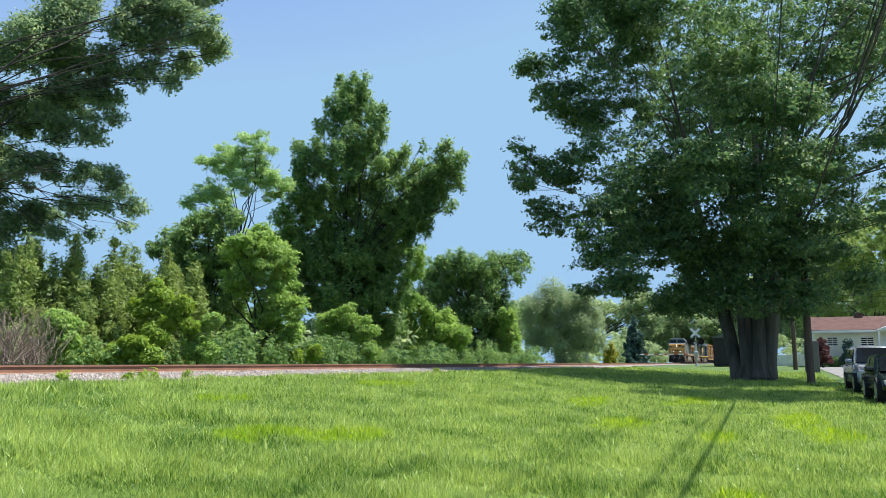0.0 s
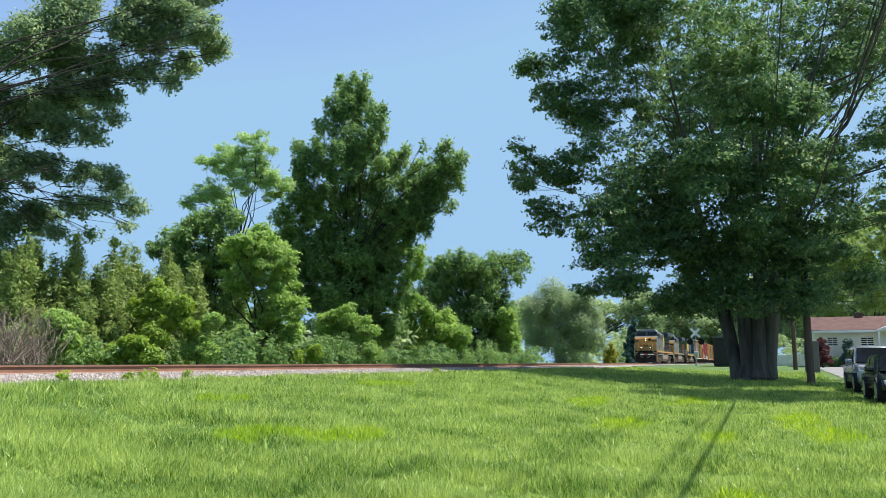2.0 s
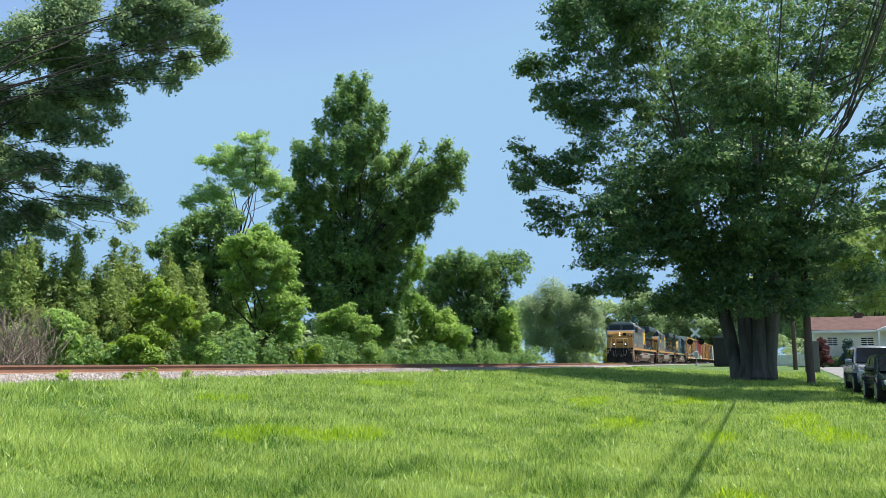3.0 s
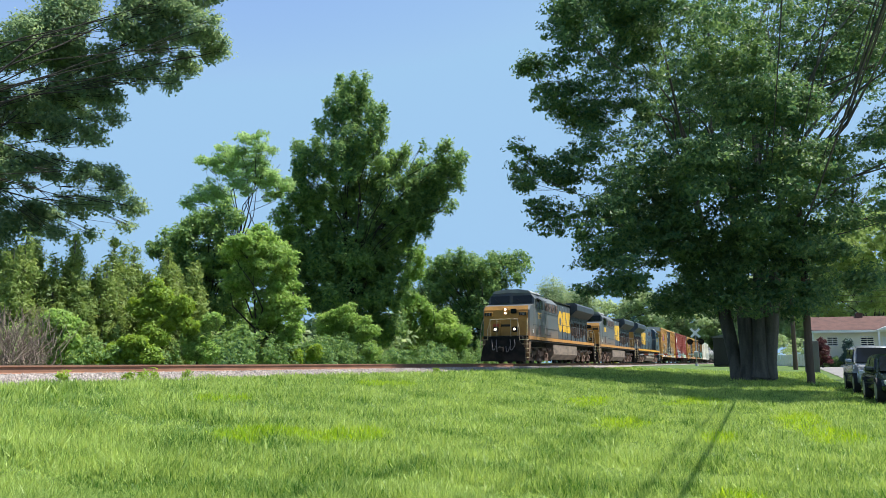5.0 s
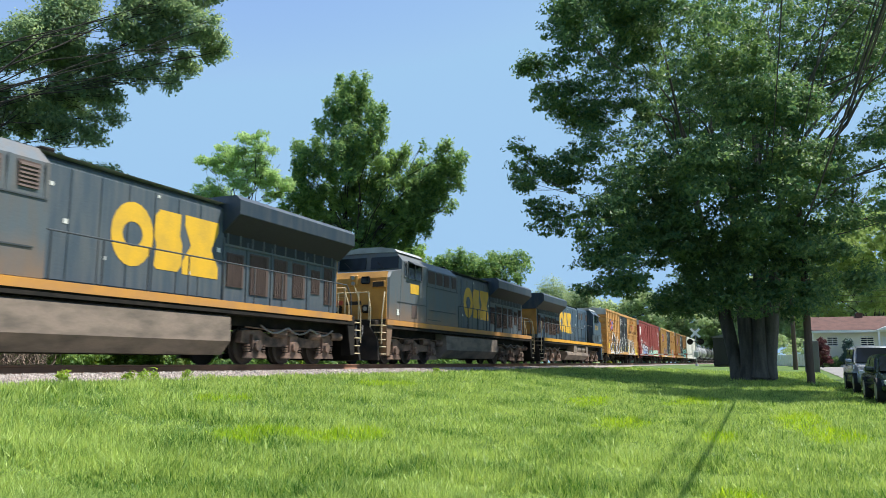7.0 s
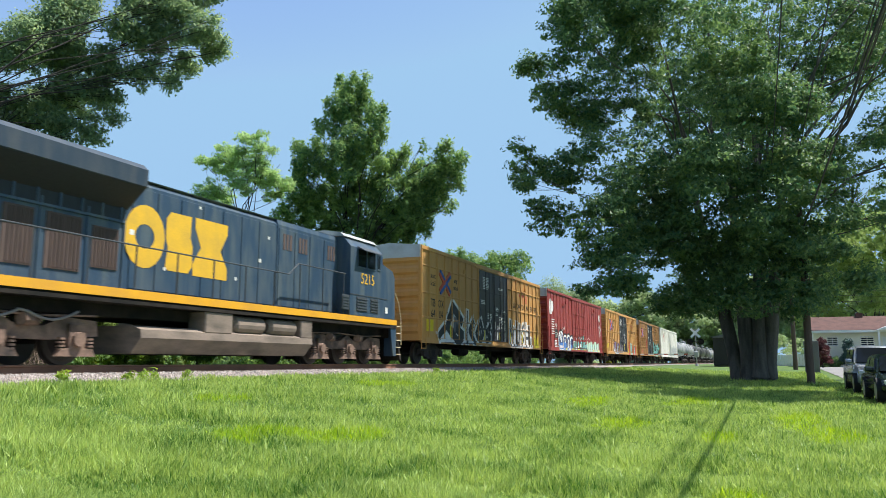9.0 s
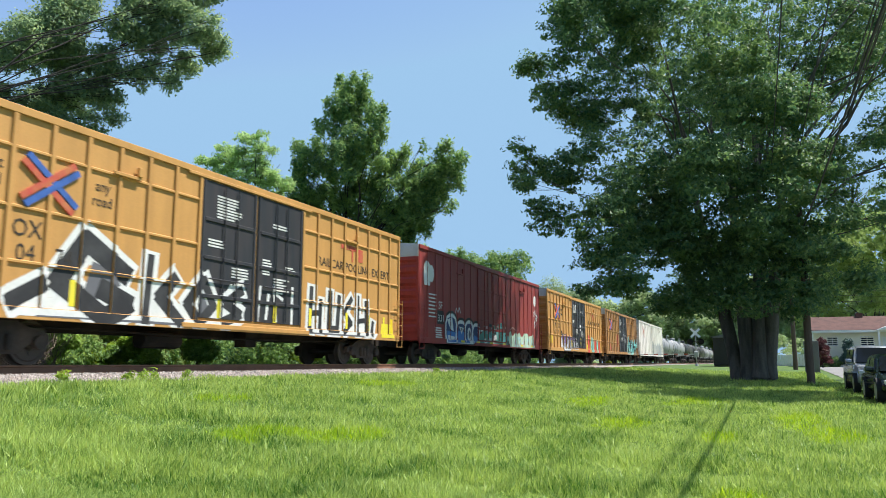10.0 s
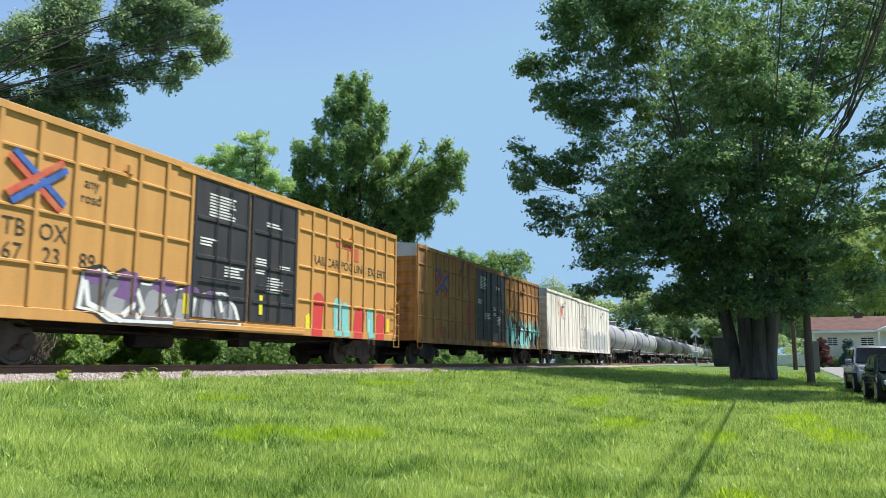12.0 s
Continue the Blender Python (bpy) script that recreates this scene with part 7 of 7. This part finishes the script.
def car(kind, label, x, y, length, width, height, paint):
    """A parked car that faces -x; its nose at x."""
    bz = ground_z(x + length / 2, y) + 0.03
    thing = empty(kind, pose(x, y, bz), label, "car", "parked cars")
    w = width / 2
    hood, belt = height * 0.57, height * 0.61
    sil = [(0.05, 0.28), (0.0, 0.5), (0.06, hood * 0.80), (0.22, hood * 0.94), (1.05, hood), (1.2, belt), (length - 0.35, belt * 1.03), (length - 0.05, belt * 0.9), (length, 0.45), (length - 0.1, 0.28)]
    bm = fresh()
    prism(bm, sil, -w, w)
    for v in bm.verts:
        if v.co.x < 0.3:
            v.co.y *= 0.90
        if v.co.z > hood * 0.9:
            v.co.y *= 0.95
    bmesh.ops.bevel(bm, geom=list(bm.edges), offset=0.07, segments=3, affect="EDGES")
    body = part("body", bm, paint, thing, smooth=True)
    bm = fresh()
    top = [(1.15, belt - 0.02), (1.85, height - 0.06), (2.2, height), (length - 0.9, height - 0.02), (length - 0.3, belt + 0.1), (length - 0.25, belt - 0.02)]
    prism(bm, top, -w * 0.93, w * 0.93)
    for v in bm.verts:
        if v.co.z > height - 0.2:
            v.co.y *= 0.84
    bmesh.ops.bevel(bm, geom=list(bm.edges), offset=0.05, segments=3, affect="EDGES")
    cabin = part("cabin", bm, paint, thing, smooth=True)
    bm = fresh()
    q = [(1.17, -w * 0.84, belt + 0.03), (1.17, w * 0.84, belt + 0.03), (1.80, w * 0.73, height - 0.09), (1.80, -w * 0.73, height - 0.09)]
    f = [bm.verts.new((a - 0.03, b, c + 0.015)) for a, b, c in q]
    g = [bm.verts.new((a + 0.03, b, c - 0.015)) for a, b, c in q]
    bm.faces.new(f)
    bm.faces.new(list(reversed(g)))
    for i in range(4):
        bm.faces.new((f[(i + 1) % 4], f[i], g[i], g[(i + 1) % 4]))
    part("windshield", bm, CARGLASS, cabin, "dark glass windshield")
    for s in (-1, 1):
        for x0, x1 in ((1.75, 2.7), (2.8, length - 0.85)):
            bm = fresh()
            q = [(x0 - (0.25 if x0 < 2 else 0), s * w * 0.925, belt + 0.06), (x1, s * w * 0.925, belt + 0.06), (x1 - (0.12 if x1 > 3 else 0), s * w * 0.82, height - 0.13), (x0 + 0.22, s * w * 0.82, height - 0.13)]
            f = [bm.verts.new((a, b + s * 0.02, c)) for a, b, c in q]
            g = [bm.verts.new((a, b - s * 0.03, c)) for a, b, c in q]
            bm.faces.new(f)
            bm.faces.new(list(reversed(g)))
            for i in range(4):
                bm.faces.new((f[(i + 1) % 4], f[i], g[i], g[(i + 1) % 4]))
            part("side_window", bm, CARGLASS, cabin)
        bm = fresh()
        box(bm, 1.42, 1.54, s * w * 0.95, s * (w + 0.17), belt + 0.03, belt + 0.17, 0.035)
        part("mirror", bm, paint, thing)
        bm = fresh()
        box(bm, 0.02, 0.32, s * w * 0.48, s * w * 0.90, hood * 0.68, hood * 0.84, 0.03)
        part("headlight", bm, LENS, body, "clear headlight")
        for xw in (0.9, length - 0.95):
            r = 0.34
            bm = fresh()
            rod(bm, (xw, s * (w - 0.2), r), (xw, s * (w + 0.015), r), r, 24)
            wheel = part("wheel", bm, TYRE, thing, "black rubber tyre")
            bm = fresh()
            rod(bm, (xw, s * (w + 0.012), r), (xw, s * (w + 0.022), r), r * 0.66, 20)
            part("rim", bm, RIM, wheel)
        bm = fresh()
        box(bm, 1.3, length - 1.4, s * (w + 0.0), s * (w + 0.012), belt * 0.62, belt * 0.66)
        part("trim_strip", bm, WIRE, body)
    bm = fresh()
    box(bm, -0.01, 0.1, -w * 0.45, w * 0.45, hood * 0.55, hood * 0.84, 0.02)
    part("grille", bm, WIRE, body)
    bm = fresh()
    box(bm, -0.06, 0.12, -w * 0.86, w * 0.86, 0.27, 0.45, 0.04)
    part("bumper", bm, paint, body)
    bm = fresh()
    box(bm, -0.075, -0.06, -0.26, 0.26, 0.5, 0.63)
    part("blank_plate", bm, SIGNWHITE, body)


def house():
    x0, y0, y1 = 78.0, -4.6, -24.0
    z0 = ground_z(x0, -10) - 0.05
    thing = empty("house", pose(0, 0, 0), "low cream ranch house with brown-red shingle roof", "house")
    eave, ridge = z0 + 3.25, z0 + 4.75
    bm = fresh()
    box(bm, x0, x0 + 8, y1, y0, z0, eave)
    wall = part("wall", bm, HOUSEWALL, thing)
    for k in range(15):
        bm = fresh()
        z = z0 + 0.5 + k * 0.18
        prism(bm, [(x0, z), (x0 - 0.02, z), (x0, z + 0.17)], y1, y0)
        part("siding_board", bm, HOUSEWALL, wall)
    bm = fresh()
    prism(bm, [(x0 - 0.5, eave), (x0 - 0.5, eave + 0.1), (x0 + 4, ridge), (x0 + 8.5, eave + 0.1), (x0 + 8.5, eave), (x0 + 4, ridge - 0.15)], y1 - 0.4, y0 + 0.4)
    roof = part("roof", bm, SHINGLE, thing, "brown-red asphalt shingle roof")
    for k in range(12):
        bm = fresh()
        u = k / 12
        xa, za = x0 - 0.5 + 4.5 * u, eave + 0.1 + (ridge - eave - 0.1) * u
        prism(bm, [(xa, za), (xa, za + 0.03), (xa + 0.4, za + 0.18)], y1 - 0.4, y0 + 0.4)
        part("shingle_course", bm, SHINGLE, roof)
    bm = fresh()
    box(bm, x0 - 0.56, x0 - 0.5, y1 - 0.4, y0 + 0.4, eave - 0.12, eave + 0.1)
    part("gutter", bm, TRIMWHITE, thing, "white eave gutter")
    bm = fresh()
    box(bm, x0 + 3.6, x0 + 4.2, -9.1, -8.5, ridge - 0.3, ridge + 0.35)
    part("chimney", bm, SHINGLE, thing)
    for yw, w in ((-6.1, 0.8), (-8.9, 1.0), (-17.5, 1.4)):
        bm = fresh()
        box(bm, x0 - 0.012, x0 + 0.05, yw - w / 2, yw + w / 2, z0 + 2.0, z0 + 2.75)
        pane = part("window", bm, GLASS, thing)
        bm = fresh()
        for za in (z0 + 1.95, z0 + 2.75):
            box(bm, x0 - 0.04, x0, yw - w / 2 - 0.05, yw + w / 2 + 0.05, za, za + 0.05)
        for ya in (yw - w / 2 - 0.05, yw + w / 2, yw - 0.02):
            box(bm, x0 - 0.04, x0, ya, ya + 0.045, z0 + 2.0, z0 + 2.75)
        part("window_frame", bm, TRIMWHITE, pane)
    bm = fresh()
    box(bm, x0 - 0.03, x0, -11.1, -10.1, z0 + 0.6, z0 + 2.75)
    door = part("door", bm, TRIMWHITE, thing, "white front door with oval glass")
    bm = fresh()
    rod(bm, (x0 - 0.05, -10.6, z0 + 1.9), (x0 - 0.03, -10.6, z0 + 1.9), 0.3, 18)
    part("door_glass", bm, GLASS, door)
    bm = fresh()
    prism_x(bm, [(-15.4, eave + 0.05), (-12.5, ridge - 0.25), (-9.5, eave + 0.05)], x0 - 1.6, x0 + 3)
    part("porch_gable", bm, TRIMWHITE, thing, "white porch gable")
    for yp in (-15.2, -9.75):
        bm = fresh()
        box(bm, x0 - 1.5, x0 - 1.35, yp, yp + 0.15, z0, eave + 0.05)
        part("porch_post", bm, TRIMWHITE, thing)


def fence():
    thing = empty("white_fence", pose(0, 0, 0), "low white board fence beyond the lawn", "fence")
    for k in range(16):
        y = 0.2 - k * 0.3
        z = ground_z(88, y)
        bm = fresh()
        box(bm, 88, 88.04, y - 0.28, y, z, z + 1.15, 0.01)
        part("board", bm, TRIMWHITE, thing)


def crossing_signal(x, y, label):
    z = ground_z(x, y)
    thing = empty("crossing_signal", pose(x, y, z), label, "crossing signal", "crossing signals")
    bm = fresh()
    rod(bm, (0, 0, 0), (0, 0, 3.7), 0.06, 10)
    rod(bm, (0, 0, 0), (0, 0, 0.25), 0.2, 10, 0.12)
    part("mast", bm, GALV, thing)
    for k, turn in enumerate((45, -45)):
        bm = fresh()
        box(bm, -0.012, 0.012, -0.62, 0.62, -0.115, 0.115)
        blade = part("crossbuck_blade", bm, SIGNWHITE, thing, "white crossbuck blade")
        blade.matrix_local = pose(-0.08 - 0.03 * k, 0, 3.35, turn, 0, 12)
    bm = fresh()
    rod(bm, (-0.1, -0.6, 2.45), (-0.1, 0.6, 2.45), 0.03, 6)
    part("lamp_arm", bm, FRAMEDARK, thing)
    for s in (-1, 1):
        bm = fresh()
        rod(bm, (-0.12, s * 0.55, 2.45), (-0.16, s * 0.55, 2.45), 0.3, 18)
        rod(bm, (-0.16, s * 0.55, 2.45), (-0.4, s * 0.55, 2.47), 0.13, 12)
        part("flasher", bm, FRAMEDARK, thing)
    bm = fresh()
    box(bm, -0.25, 0.25, -0.2, 0.2, 0.9, 1.5, 0.04)
    part("gate_motor", bm, GALV, thing)
    arm = fresh()
    box(arm, -0.03, 0.03, 0.2, 5.6, 1.15, 1.25)
    gate = part("gate_arm", arm, SIGNWHITE, thing, "white gate arm with red bands")
    for k in range(5):
        bm = fresh()
        box(bm, -0.034, 0.034, 0.8 + k, 1.2 + k, 1.146, 1.254)
        part("red_band", bm, REDSIGN, gate)


def signal_hut(x, y):
    z = ground_z(x, y)
    thing = empty("signal_hut", pose(x, y, z), "dark brown metal signal hut beside the crossing", "hut")
    bm = fresh()
    box(bm, 0, 3.0, -1.0, 1.0, 0.15, 2.75, 0.02)
    part("wall", bm, HUTPAINT, thing)
    bm = fresh()
    prism_x(bm, [(-1.15, 2.75), (-1.15, 2.83), (0, 3.05), (1.15, 2.83), (1.15, 2.75)], -0.12, 3.12)
    part("roof", bm, CABINET, thing)
    bm = fresh()
    box(bm, -0.03, 0.0, -0.42, 0.42, 0.25, 2.3, 0.01)
    part("door", bm, HUTPAINT, thing)
    bm = fresh()
    for xx in (0.3, 2.5):
        box(bm, xx, xx + 0.3, -1.0, 1.0, -0.1, 0.15)
    part("footing", bm, CABINET, thing)


def round_shrub(x, y, r, h, mat, label, seed, name="shrub"):
    z = ground_z(x, y)
    plant(name, label, "shrub", (x, y), [(x, y, z + h * 0.35, r), (x, y, z + h * 0.7, r * 0.7), (x, y, z + h * 0.9, r * 0.4)], mat, seed, 120, 50, 0.22, 0.11, 0.05, 0.2, "house shrubs", shell=0.5)


utility_pole(39.8, -2.1, 10.5, 0.165, "dark weathered wooden utility pole on the lawn edge")
utility_pole(66.0, -2.45, 10.0, 0.16, "sunlit brown wooden utility pole by the street", arm=False)
utility_pole(-30.0, -2.1, 10.5, 0.165, "weathered wooden utility pole behind the lawn")
for dy, zz, rr in ((-1.1, 10.45, 0.02), (0.0, 10.45, 0.02), (1.1, 10.45, 0.02), (-0.1, 7.3, 0.03)):
    cable([(-30.0, -2.1 + dy, zz), (39.8, -2.1 + dy, zz + 0.15), (66.0, -2.7 + dy * 0.2, zz - 0.6)], 0.5, rr)
for k in range(4):
    cable([(66.0, -2.7, 7.4 - k * 0.45), (70.0, -30.0, 7.2 - k * 0.45)], 0.4, 0.015)
bm = fresh()
z = ground_z(58, -3.2)
thing = empty("utility_cabinet", pose(58, -3.2, z), "tall grey utility cabinet by the street", "cabinet")
box(bm, -0.3, 0.3, -0.45, 0.45, 0.0, 2.15, 0.02)
part("body", bm, CABINET, thing)
bm = fresh()
box(bm, -0.32, -0.3, -0.4, 0.4, 0.15, 2.05, 0.005)
part("door", bm, CABINET, thing)
house()
fence()
car("suv", "silver sport utility vehicle parked at the lawn edge", 29.4, -3.9, 4.7, 1.92, 1.64, SILVER)
car("hatchback", "glossy black-green hatchback parked behind the lawn", 22.6, -3.72, 4.4, 1.84, 1.33, DARKGREEN)
crossing_signal(82.0, 6.1, "white crossbuck crossing signal with gate arm")
crossing_signal(101.5, 21.5, "crossing gate on the far side of the track")
signal_hut(77.5, 3.2)
round_shrub(74.0, -4.9, 0.75, 2.6, LEAF_RED, "dark red ornamental shrub before the house", 300)
round_shrub(76.5, -7.2, 0.7, 2.5, LEAF_SPRUCE, "clipped dark green shrub at the house wall", 301)
round_shrub(76.8, -5.2, 0.5, 1.0, LEAF_VINE, "low clipped shrub at the house wall", 302)
round_shrub(76.8, -6.1, 0.45, 0.8, LEAF_VINE, "low clipped shrub at the house wall", 303)

# ---- movement ----


def front_at(t):
    """Where the train's front coupler stands along the track."""
    return -70.9 + 20.9 * (10.5 - t)


def motions():
    for thing, x0, back in TRAIN:
        shift = x0 + (22.3 if back else 0)
        walk(thing, [(t, pose(front_at(t) + shift, TRACK_Y, RAIL_Z, 0, 0, 180 if back else 0)) for t in (0, 3, 6, 9, 12)])
    for ob, x, r, back in WHEELS:
        turn = math.degrees(20.9 / r) * (1 if back else -1)
        walk(ob, [(k / FPS, pose(x, 0, r, 0, turn * k / FPS, 0)) for k in range(12 * FPS + 1)])


motions()
